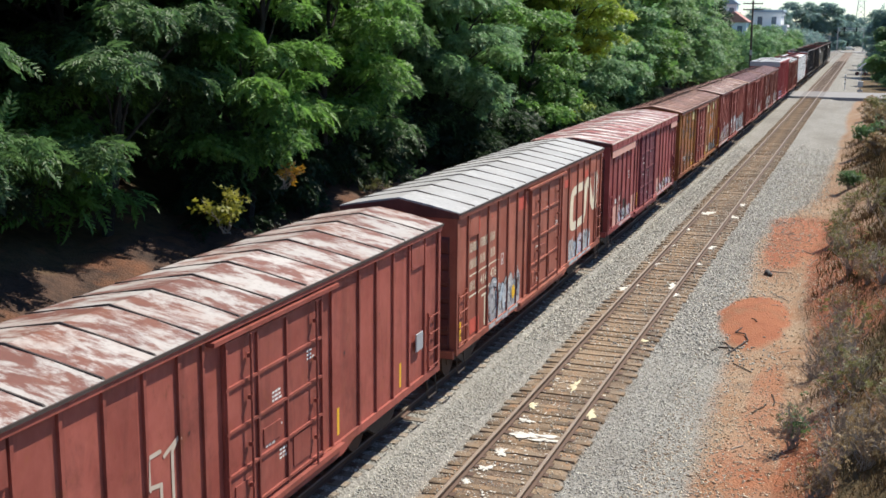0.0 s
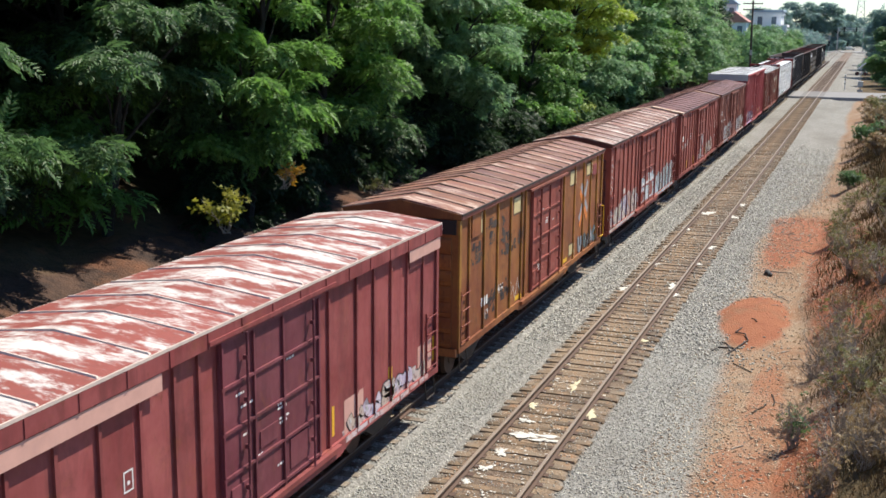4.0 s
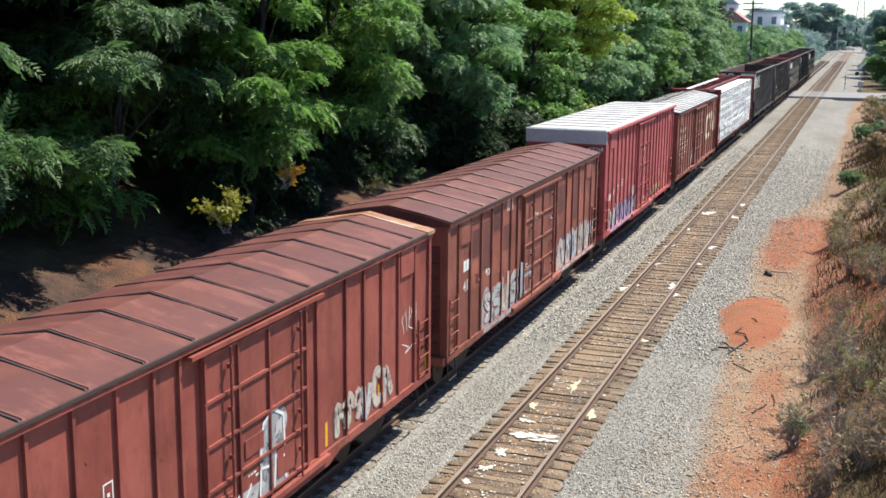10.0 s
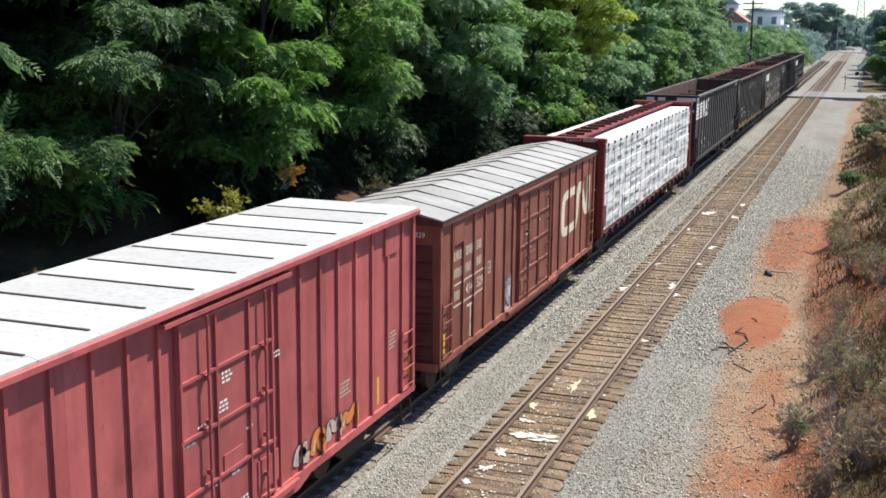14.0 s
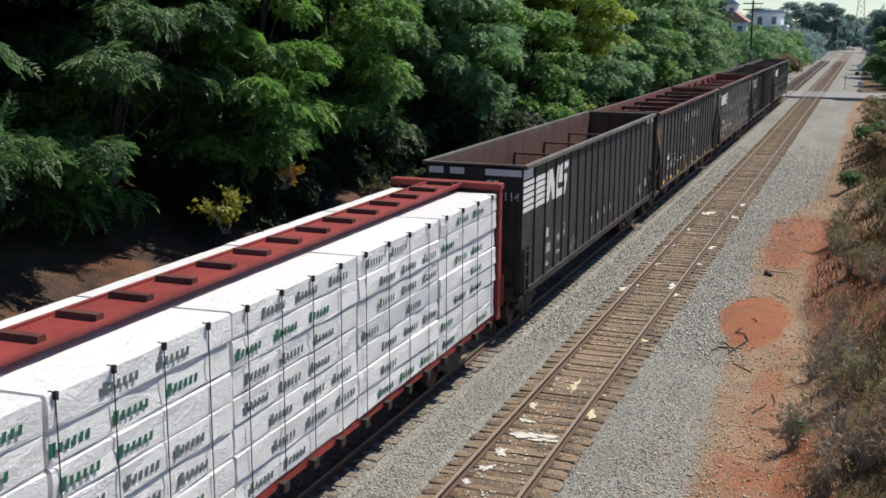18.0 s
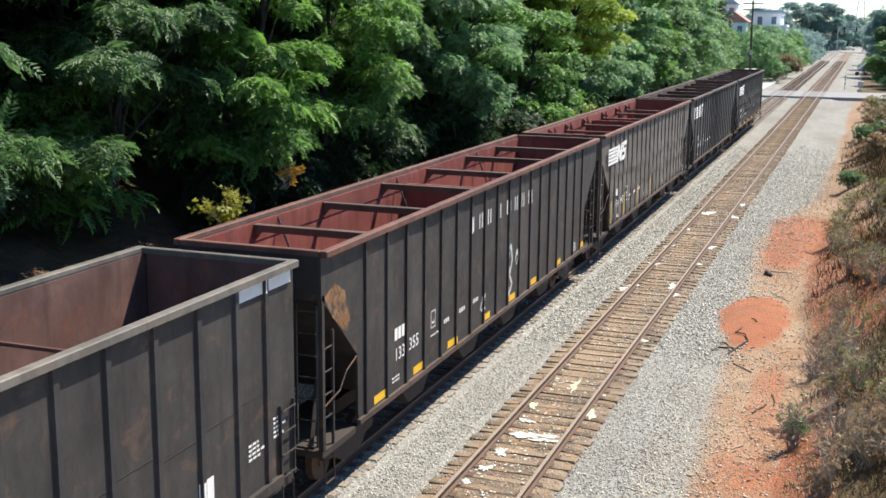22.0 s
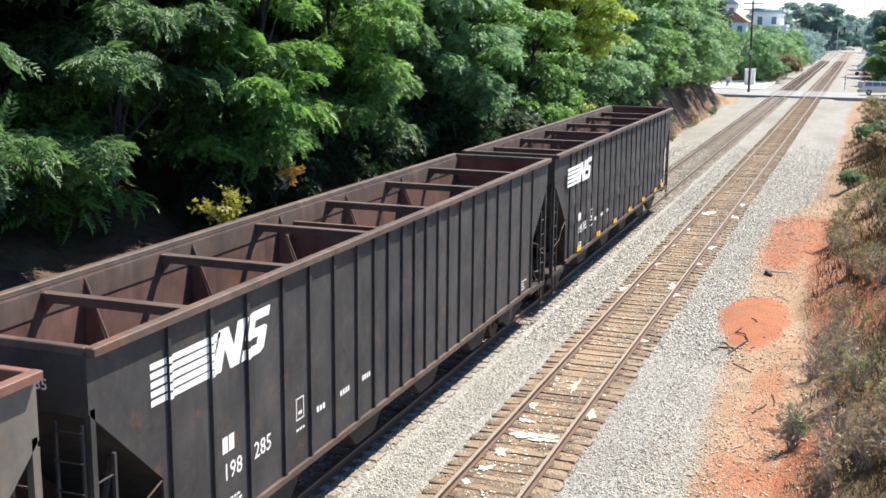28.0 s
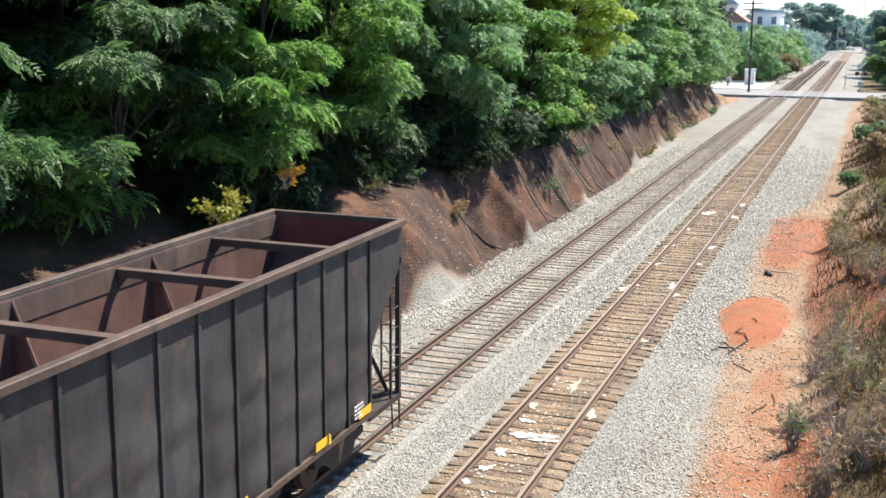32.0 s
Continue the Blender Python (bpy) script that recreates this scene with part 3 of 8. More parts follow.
def graffiti(rnd, y0, y1, z0, z1, ribs, car, base, inks, letters=6, coverage=1.0, line=None):
    """Sprayed paint: a ragged ground coat running over the sill, then worn fat forms with a thin outline and streaks."""
    line = line or COAT_LINE
    coats = []
    n = max(4, int((y1 - y0) / 0.55))
    step = (y1 - y0) / n
    for i in range(n):
        y = y0 + (i + 0.5) * step
        h = (z1 - z0) * rnd.uniform(0.62, 1.0) * coverage
        coats.append(rect(y - step * 0.52, y + step * 0.52, z0, z0 + h * 0.82, rnd.uniform(-0.1, 0.1)))
        coats.append(oval(y + rnd.uniform(-0.12, 0.12), z0 + h * 0.72, step * rnd.uniform(0.5, 0.8), h * rnd.uniform(0.26, 0.36), 11, rnd.uniform(-0.4, 0.4)))
        if rnd.random() < 0.5:
            q, u = y + rnd.uniform(-0.3, 0.3), rnd.uniform(0.05, 0.12)
            coats.append([(q - u, z0 + h * 0.6), (q + u, z0 + h * 0.6), (q + rnd.uniform(-0.1, 0.1), z0 + h * rnd.uniform(1.0, 1.25))])
    coat = part("graffiti", drape(coats, ribs, 0.004), base, car, "worn coat of sprayed graffiti")
    part("sill_overspray", drape([rect(y0 + i * step, y0 + (i + 0.8 + 0.2 * rnd.random()) * step, 1.0 + 0.05 * rnd.random(), 1.135) for i in range(n)], [], 0.013, face=RIB), base, coat)
    for i in range(letters):
        w, h = (y1 - y0) / letters * 1.05, (z1 - z0) * rnd.uniform(0.6, 0.85)
        y = y0 + i * (y1 - y0 - 0.1 * w) / letters
        ink = WORN.get(inks[i % len(inks)].name, inks[i % len(inks)])
        pts = [(y + (u + 0.12 * rnd.uniform(-1, 1)) * w, max(1.2, z0 + 0.12) + (v + 0.1 * rnd.uniform(-1, 1)) * h) for u, v in rnd.choice(GLYPHS)]
        for q in range(2):
            cut = [pts[0]]
            for p, o in zip(pts, pts[1:]):
                cut += [(0.75 * p[0] + 0.25 * o[0], 0.75 * p[1] + 0.25 * o[1]), (0.25 * p[0] + 0.75 * o[0], 0.25 * p[1] + 0.75 * o[1])]
            pts = cut + [pts[-1]]
        fat = 0.13 + 0.12 * min(w, 1.2)
        form_part = part("graffiti_outline", drape(ribbon(pts, fat + 0.055), ribs, 0.013 + 0.003 * (i % 2), level=True), line, car)
        part("graffiti_fill", drape(ribbon(pts, fat), ribs, 0.022 + 0.002 * (i % 2), level=True), ink, form_part)
        part("graffiti_shine", drape(ribbon(pts[2:6], fat * 0.25), ribs, 0.030, level=True), WORN["white_paint"], form_part)


GLYPHS = [[(0.1, 0.05), (0.3, 0.95), (0.55, 0.9), (0.85, 0.08)], [(0.85, 0.8), (0.4, 0.95), (0.1, 0.5), (0.4, 0.05), (0.9, 0.2)], [(0.2, 0.05), (0.2, 0.95), (0.75, 0.8), (0.3, 0.5), (0.85, 0.05)],
          [(0.15, 0.95), (0.25, 0.15), (0.6, 0.05), (0.85, 0.3), (0.8, 0.95)], [(0.85, 0.85), (0.3, 0.9), (0.25, 0.55), (0.8, 0.45), (0.7, 0.08), (0.1, 0.12)], [(0.1, 0.1), (0.15, 0.9), (0.5, 0.4), (0.85, 0.95), (0.9, 0.1)]]


def worn(name, color, other=None):
    return coat_mat(name, color, other or tuple(v * 0.8 for v in color), (0.215, 0.075, 0.055), 0.42)


WORN = {"white_paint": worn("worn_white_spray", (0.62, 0.61, 0.59)), "cream_paint": worn("worn_cream_spray", (0.60, 0.53, 0.43)), "tan_paint": worn("worn_tan_spray", (0.50, 0.41, 0.34), (0.55, 0.45, 0.42)),
        "grey_paint": worn("worn_grey_spray", (0.36, 0.37, 0.39), (0.24, 0.25, 0.27)), "pale_blue": worn("worn_blue_spray", (0.40, 0.48, 0.55), (0.50, 0.54, 0.56)),
        "lilac_paint": worn("worn_lilac_spray", (0.52, 0.44, 0.56), (0.60, 0.54, 0.60)), "purple_paint": worn("worn_purple_spray", (0.32, 0.20, 0.44), (0.42, 0.30, 0.50)),
        "teal_paint": worn("worn_teal_spray", (0.33, 0.42, 0.41), (0.44, 0.48, 0.46)), "salmon_paint": worn("worn_salmon_spray", (0.52, 0.33, 0.28)), "blue_paint": worn("worn_deep_blue_spray", (0.12, 0.17, 0.42))}
COAT_LINE = coat_mat("sprayed_outline", (0.06, 0.055, 0.06), (0.11, 0.09, 0.09), (0.215, 0.075, 0.055), 0.5)


def bogie(car, y):
    """A two-axle truck under a car."""
    b = part("bogie", Shape().box(-0.75, 0.75, y - 0.25, y + 0.25, 0.42, 0.78, 0.03), STEEL_DARK, car, "grimy cast steel bogie")
    for s in (-1, 1):
        f = Shape()
        x = s * 0.98
        f.prism([(y - 1.15, 0.50), (y - 1.15, 0.66), (y - 0.55, 0.70), (y - 0.2, 0.86), (y + 0.2, 0.86), (y + 0.55, 0.70), (y + 1.15, 0.66),
                 (y + 1.15, 0.50), (y + 0.75, 0.46), (y + 0.35, 0.22), (y - 0.35, 0.22), (y - 0.75, 0.46)], 0, x - 0.07, x + 0.07)
        part("side_frame", f, STEEL_DARK, b)
    wheel = WHEEL
    for dy in (-0.9, 0.9):
        part("axle", Shape().rod((-0.8, y + dy, 0.42), (0.8, y + dy, 0.42), 0.08, 10), STEEL_DARK, b)
        for s in (-1, 1):
            part("wheel", wheel, RAIL_RUST, b, at=(s * 0.7525, y + dy, 0.42))


def wheel_mesh():
    s = Shape()
    s.rod((-0.06, 0, 0), (0.06, 0, 0), 0.42, 24)
    s.rod((-0.075, 0, 0), (-0.06, 0, 0), 0.44, 24)
    s.rod((0.06, 0, 0), (0.09, 0, 0), 0.14, 12)
    return s.mesh("wheel")


WHEEL = wheel_mesh()


def coupler(car, y, way):
    s = Shape().box(-0.08, 0.08, min(y, y + way * 0.62), max(y, y + way * 0.62), 0.80, 0.98)
    s.box(-0.16, 0.16, min(y + way * 0.5, y + way * 0.72), max(y + way * 0.5, y + way * 0.72), 0.74, 1.02, 0.04)
    part("coupler", s, RAIL_RUST, car, "rusty knuckle coupler")
    part("air_hose", Shape().line([(0.35, y, 0.9), (0.38, y + way * 0.25, 0.62), (0.3, y + way * 0.6, 0.5)], 0.02), BLACK, car)


def ladder(car, material, x, y0, y1, zs, axis="side", name="ladder", rail=True):
    """Rungs standing off a side or an end; x and y0..y1 along the face."""
    s = Shape()
    for z in zs:
        if axis == "side":
            s.line([(x, y0, z), (x + 0.07, y0, z), (x + 0.07, y1, z), (x, y1, z)], 0.014, 5)
        else:
            s.line([(y0, x, z), (y0, x - 0.08, z), (y1, x - 0.08, z), (y1, x, z)], 0.014, 5)
    if rail:
        for y in (y0, y1):
            if axis == "side":
                s.box(x, x + 0.05, y - 0.015, y + 0.015, zs[0] - 0.1, zs[-1] + 0.1)
            else:
                s.box(y - 0.015, y + 0.015, x - 0.05, x, zs[0] - 0.1, zs[-1] + 0.1)
    part(name, s, material, car)


SEAM_DARK = plain("seam_dark", (0.055, 0.04, 0.035), 0.7, 0, 0.3)


def roof_panel_mesh(kind, width, w, rise):
    s = Shape()
    if kind == "flat":
        prof = [(-w, 0.0), (-w, 0.03), (-w + 0.12, 0.06), (w - 0.12, 0.06), (w, 0.03), (w, 0.0)]
    else:
        prof = [(-w, -0.02), (-w, 0.02), (-w * 0.5, 0.02 + rise * 0.56), (0, rise + 0.02), (w * 0.5, 0.02 + rise * 0.56), (w, 0.02), (w, -0.02), (0, rise - 0.04)]
    return s.prism(prof, 1, 0.0, width - 0.012).mesh("roof_panel")


def roof_seam_mesh(kind, w, rise, high=0.032, wide=0.03):
    s = Shape()
    if kind == "flat":
        s.box(-w + 0.2, w - 0.2, -wide, wide, 0.05, 0.05 + high * 0.8)
    else:
        for sx in (-1, 1):
            v = [(sx * w * 0.995, 0.02, 0), (0, rise + 0.02, 0)]
            a, b = v
            pts = [(a[0], -wide, a[1]), (b[0], -wide, b[1]), (b[0], wide, b[1]), (a[0], wide, a[1]),
                   (a[0] * 0.985, -wide * 0.5, a[1] + high), (b[0], -wide * 0.5, b[1] + high), (b[0], wide * 0.5, b[1] + high), (a[0] * 0.985, wide * 0.5, a[1] + high)]
            s.add(pts, [(0, 3, 2, 1), (4, 5, 6, 7), (0, 1, 5, 4), (2, 3, 7, 6), (0, 4, 7, 3), (1, 2, 6, 5)])
    return s.mesh("roof_seam")


def boxcar(start, label, paint, roof, seam, length=16.15, eave=4.5, kind="peaked", rise=0.30, panels=14,
           ribs=(0.85, 1.75, 2.62, 3.5, 4.4, 5.25, 5.9, 10.35, 11.6, 12.45, 13.35, 14.25, 15.2), door=(6.2, 9.95), door_paint=None,
           rib_paint=None, end_paint=None, trim=None, edge=None, drip=None):
    car = thing("boxcar", label, "boxcar", "freight cars of the train")
    TRAIN.append((car, start))
    rib_paint, end_paint, door_paint, trim = rib_paint or paint, end_paint or paint, door_paint or paint, trim or paint
    L, base = length, 1.0
    body = Shape().box(-SIDE, SIDE, 0, L, base, eave - 0.03)
    part("body", body, paint, car)
    # ribs, sills and chords
    for s in (-1, 1):
        for y in ribs:
            if door[0] - 0.1 < y < door[1] + 0.1:
                continue
            r = Shape()
            a, b = sorted((s * SIDE, s * RIB))
            r.box(a, b, y - 0.032, y + 0.032, base + 0.12, eave - 0.14)
            part("rib", r, rib_paint, car)
        a, b = sorted((s * SIDE, s * (RIB + 0.01)))
        sill = Shape().prism([(0.0, base - 0.02), (0, base + 0.14), (L, base + 0.14), (L, base - 0.02), (door[1] + 1.3, base - 0.02),
                              (door[1] + 0.8, base - 0.16), (door[0] - 0.8, base - 0.16), (door[0] - 1.3, base - 0.02)], 0, a, b)
        part("side_sill", sill, paint, car)
        part("top_chord", Shape().box(*sorted((s * SIDE, s * 1.60)), 0, L, eave - 0.13, eave - 0.01, 0.02), trim, car)
        for y in (0.06, L - 0.06):
            part("corner_post", Shape().box(a, b - 0.005 * s, y - 0.07, y + 0.07, base + 0.14, eave - 0.15), rib_paint, car)
        # door with frame members, rods and rails
        d0, d1 = door
        x0 = SIDE + 0.03
        dd = Shape()
        a, b = sorted((s * (SIDE + 0.005), s * (x0 + 0.02)))
        dd.box(a, b, d0 + 0.25, d1 - 0.05, base + 0.16, eave - 0.28)
        d = part("door", dd, door_paint, car, "closed sliding door")
        a, b = sorted((s * (x0 + 0.02), s * (x0 + 0.06)))
        n = 4
        for i in range(n + 1):
            z = base + 0.20 + i * (eave - base - 0.55) / n
            part("door_beam", Shape().box(a, b, d0 + 0.25, d1 - 0.05, z, z + 0.05), door_paint, d)
        for y in (d0 + 0.27, d0 + 1.25, d0 + 2.25, d1 - 0.14):
            part("door_post", Shape().box(a, b + 0.004, y, y + 0.045, base + 0.16, eave - 0.28), door_paint, d)
        for y in (d0 + 0.95, d1 - 0.45):
            rod = Shape().rod((s * (x0 + 0.11), y, base + 0.1), (s * (x0 + 0.11), y, eave - 0.3), 0.022, 6)
            for z in (1.6, 2.3, 3.1, 3.8):
                rod.box(*sorted((s * (x0 + 0.05), s * (x0 + 0.13))), y - 0.035, y + 0.035, z, z + 0.07)
            part("lock_rod", rod, STEEL_DARK if s < 0 else door_paint, d)
        part("door_rail", Shape().box(*sorted((s * SIDE, s * (x0 + 0.12))), d0 - 0.15, d1 + 0.5, eave - 0.25, eave - 0.18), trim, car)
        part("door_track", Shape().box(*sorted((s * SIDE, s * (x0 + 0.12))), d0 - 0.9, d1 + 0.7, base + 0.02, base + 0.12), paint, car)
        if kind != "flat":
            part("drip_edge", Shape().box(*sorted((s * 1.60, s * 1.625)), -0.02, L + 0.02, eave - 0.035, eave + 0.014), drip or SEAM_DARK, car, "weathered roof edge")
        for y, z, wd, hg in ((d0 + 0.5, base + 0.32, 0.55, 0.42), (d0 + 1.45, base + 1.1, 0.6, 0.3), (d0 + 2.5, base + 0.35, 0.7, 0.55)):
            part("door_plate", Shape().box(*sorted((s * (x0 + 0.018), s * (x0 + 0.04))), y, y + wd, z, z + hg), door_paint, d)
    # panel frames beside the doors
    for y0, y1 in ((0.95, 1.66), (14.36, 15.1)):
        f = Shape()
        f.box(SIDE, SIDE + 0.045, y0, y1, eave - 0.75, eave - 0.15)
        part("stiffener_panel", f, paint, car)
    # ends
    for y, w in ((0, -1), (L, 1)):
        for i in range(7):
            z = base + 0.30 + i * (eave - base - 1.10) / 6
            e = Shape()
            e.prism([(y, z - 0.215)] + [(y + w * 0.085 * math.cos(q) ** 0.8, z + 0.205 * math.sin(q)) for q in (-1.35, -0.9, -0.45, 0.0, 0.45, 0.9, 1.35)] + [(y, z + 0.215)], 0, -1.34, 1.34)
            part("end_corrugation", e, end_paint, car, smooth=False)
        part("end_sill", Shape().box(-SIDE, SIDE, min(y, y + w * 0.12), max(y, y + w * 0.12), base - 0.08, base + 0.12), paint, car)
        coupler(car, y, w)
    # roof
    step = L / panels
    pm, sm = roof_panel_mesh(kind, step, 1.60, rise), roof_seam_mesh(kind, 1.60, rise)
    pm.materials.append(roof)
    sm.materials.append(seam)
    em = roof_seam_mesh(kind, 1.60, rise, 0.032, 0.04)
    if edge:
        em.materials.append(edge)
    for i in range(panels):
        part("roof_panel", pm, roof, car, at=(0, i * step + 0.006, eave))
        if i:
            part("roof_seam", sm, seam, car, at=(0, i * step, eave))
            if edge:
                part("seam_edge", em, edge, car, at=(0, i * step + 0.08, eave))
    if kind != "flat":
        for y in (0.0, L):
            g = Shape().prism([(-1.58, eave - 0.12), (-1.58, eave), (0, eave + rise - 0.02), (1.58, eave), (1.58, eave - 0.12)], 1, y - 0.03, y + 0.03)
            part("gable", g, end_paint, car)
    # steps, ladders and underframe
    for y0 in (0.12, L - 0.75):
        ladder(car, trim if trim is not paint else rib_paint, SIDE + 0.02, y0, y0 + 0.6, [1.25 + 0.4 * i for i in range(4)])
        part("step", Shape().line([(1.5, y0, 1.0), (1.55, y0, 0.5), (1.55, y0 + 0.55, 0.5), (1.5, y0 + 0.55, 1.0)], 0.018), STEEL_DARK, car)
    ladder(car, end_paint, -0.01, 0.75, 1.35, [1.25 + 0.4 * i for i in range(5)], "end")
    part("underframe", Shape().box(-0.35, 0.35, 0.1, L - 0.1, 0.72, 1.0).box(-1.3, 1.3, 5.5, 5.7, 0.75, 1.0).box(-1.3, 1.3, 10.4, 10.6, 0.75, 1.0), STEEL_DARK, car)
    bogie(car, 2.3)
    bogie(car, L - 2.3)
    return car, [y for y in ribs if not door[0] - 0.1 < y < door[1] + 0.1]


OXIDE = car_paint("oxide_paint", (0.255, 0.062, 0.046), (0.35, 0.100, 0.076), rusty=0.35)
OXIDE_FADED = car_paint("oxide_faded", (0.245, 0.078, 0.054), (0.34, 0.125, 0.090), rusty=0.5)
OXIDE_ORANGE = car_paint("oxide_orange", (0.30, 0.086, 0.056), (0.38, 0.135, 0.092), rusty=0.35)
MAROON = car_paint("maroon_paint", (0.225, 0.046, 0.046), (0.32, 0.088, 0.084), rusty=0.3)
CRIMSON = car_paint("crimson_paint", (0.40, 0.088, 0.088), (0.48, 0.125, 0.122), rusty=0.12, dirt=0.3)
MUSTARD = car_paint("mustard_paint", (0.235, 0.074, 0.032), (0.34, 0.140, 0.042), rust=(0.11, 0.040, 0.024), rusty=0.8, dirt=0.3)
MUSTARD_BRIGHT = car_paint("mustard_bright", (0.27, 0.105, 0.035), (0.48, 0.25, 0.04), rusty=0.8, dirt=0.6)
# darker red: shade on the car ends put into paint; also for worn patches
SHADED_WORN_RED = car_paint("shaded_worn_red", (0.105, 0.036, 0.032), (0.15, 0.055, 0.047), rusty=0.3)
ROOF_FLAKE = roof_metal("roof_flaking", (0.175, 0.075, 0.058), (0.44, 0.41, 0.385), 0.85, rust=(0.26, 0.10, 0.05), rusty=0.55)
ROOF_PALE = roof_metal("roof_pale", (0.37, 0.37, 0.365), (0.47, 0.47, 0.46), 0.5, rust=(0.30, 0.26, 0.235), rusty=0.4)
ROOF_WHITE = roof_metal("roof_white", (0.516, 0.525, 0.533), (0.585, 0.585, 0.585), 0.5, rust=(0.430, 0.430, 0.430), rusty=0.2)
ROOF_RED_WHITE = roof_metal("roof_red_white", (0.27, 0.075, 0.06), (0.64, 0.60, 0.57), 0.70, rusty=0.25)
ROOF_BROWN = rust_roof("roof_brown", (0.165, 0.075, 0.066), (0.24, 0.105, 0.056), (0.50, 0.37, 0.30))
ROOF_MAROON = roof_metal("roof_maroon", (0.125, 0.044, 0.038), (0.20, 0.072, 0.058), 0.55, rust=(0.22, 0.075, 0.04), rusty=0.6)
ROOF_RUST_WHITE = rust_roof("roof_rust_white", (0.18, 0.085, 0.07), (0.23, 0.105, 0.065), (0.62, 0.56, 0.51), 0.50)
COAT_TAN = coat_mat("coat_tan", (0.56, 0.46, 0.39), (0.58, 0.52, 0.53), (0.255, 0.07, 0.05), 0.25)
COAT_BLUE = coat_mat("coat_blue", (0.50, 0.56, 0.60), (0.40, 0.50, 0.52), (0.255, 0.07, 0.05), 0.25)
COAT_GREY = coat_mat("coat_grey", (0.50, 0.50, 0.49), (0.33, 0.34, 0.36), (0.27, 0.08, 0.05), 0.25)
COAT_PINK = coat_mat("coat_pink", (0.60, 0.36, 0.32), (0.62, 0.52, 0.52), (0.175, 0.04, 0.036), 0.4)
COAT_TEAL = coat_mat("coat_teal", (0.36, 0.42, 0.42), (0.42, 0.36, 0.40), (0.27, 0.08, 0.05), 0.45)
COAT_LILAC = coat_mat("coat_lilac", (0.66, 0.58, 0.70), (0.42, 0.30, 0.55), (0.30, 0.065, 0.055), 0.25)
COAT_BLACK = coat_mat("coat_black", (0.035, 0.03, 0.032), (0.08, 0.06, 0.05), (0.31, 0.12, 0.035), 0.6)
FLASHING = rust_roof("flashing", (0.40, 0.19, 0.09), (0.30, 0.11, 0.05), (0.62, 0.52, 0.40), 0.46)
SEAM_TAN = plain("seam_tan", (0.36, 0.21, 0.15), 0.7, 0, 0.45, 4)
SEAM_LIGHT = plain("seam_light", (0.58, 0.47, 0.41), 0.7, 0, 0.35)
SEAM_MAROON = plain("seam_maroon", (0.17, 0.06, 0.05), 0.7, 0, 0.35)
def tapes(car, ribs, ys, z=1.25, h=0.5, w=0.10):
    for y in ys:
        part("yellow_stripe", drape([rect(y, y + w, z, z + h)], ribs), YELLOW, car, "yellow reflective strip")


def noodle(car, ribs, y, lift, w, material):
    """A broad unbroken painted band with rounded corners, the road's emblem."""
    path = [(0.46, 3.62), (0.13, 3.60), (0.045, 3.40), (0.04, 2.22), (0.10, 2.08), (0.22, 2.10), (0.45, 2.13), (0.52, 2.32), (0.55, 3.0), (0.575, 3.55), (0.64, 3.74), (0.70, 3.50),
            (0.80, 2.78), (0.885, 2.36), (0.945, 2.6), (0.968, 3.95)]
    pts = [(y + u * w, 2.25 + (z - 2.08) * 0.82 + lift) for u, z in path]
    for i in range(2):
        cut = [pts[0]]
        for p, q in zip(pts, pts[1:]):
            cut += [(0.75 * p[0] + 0.25 * q[0], 0.75 * p[1] + 0.25 * q[1]), (0.25 * p[0] + 0.75 * q[0], 0.25 * p[1] + 0.75 * q[1])]
        pts = cut + [pts[-1]]
    quads = []
    sides = []
    for i, p in enumerate(pts):
        a, b = pts[max(0, i - 1)], pts[min(len(pts) - 1, i + 1)]
        n = Vector((a[1] - b[1], b[0] - a[0])).normalized()
        n = Vector((n.x * 0.22, n.y * 0.15))
        sides.append(((p[0] + n.x, p[1] + n.y), (p[0] - n.x, p[1] - n.y)))
    for (a, b), (c, d) in zip(sides, sides[1:]):
        quads.append([a, b, d, c])
    part("emblem", drape(quads, ribs, 0.006, level=True), material, car, "broad cream painted emblem band")


def name_bars(car, ribs, y0, rows, material, h=0.24):
    """Rows of lettering standing between the ribs, as plain bars."""
    polys = []
    for z, groups in rows:
        for y, n in groups:
            polys += [q for i in range(n) for q in (rect(y + 0.21 * i, y + 0.21 * i + 0.045, z, z + h), rect(y + 0.21 * i + 0.105, y + 0.21 * i + 0.15, z, z + h))]
    tagged(part("painted_name", drape(polys, ribs, 0.006), material, car, "weathered white painted lettering bars"), kind="stuff")


def patches(name, rects, ribs, material, car, label="", up=0.005):
    for i, r in enumerate(rects):
        part(name, drape([r], ribs, up + 0.001 * i), material, car, label)


def scuffs(car, ribs, rnd, n, mats, y0=0.3, y1=15.8, z0=1.2, z1=4.1, s=0.16):
    """Bleached chips and repainted spots."""
    for m in mats:
        polys = []
        for i in range(n):
            y, z = rnd.uniform(y0, y1), rnd.uniform(z0, z1)
            if 6.0 < y < 10.1:
                continue
            a = rnd.uniform(0.1, 0.4) * s * 0.6
            polys.append([(y - a * rnd.uniform(0.5, 1.5), z), (y + a * rnd.uniform(-0.5, 0.3), z - a * rnd.uniform(0.5, 3.0)), (y + a * rnd.uniform(0.5, 1.5), z + a * 0.2), (y, z + a * rnd.uniform(0.4, 1.2))])
        tagged(part("paint_wear", drape(polys, ribs, 0.005), m, car, "small bleached paint chips"), kind="stuff")


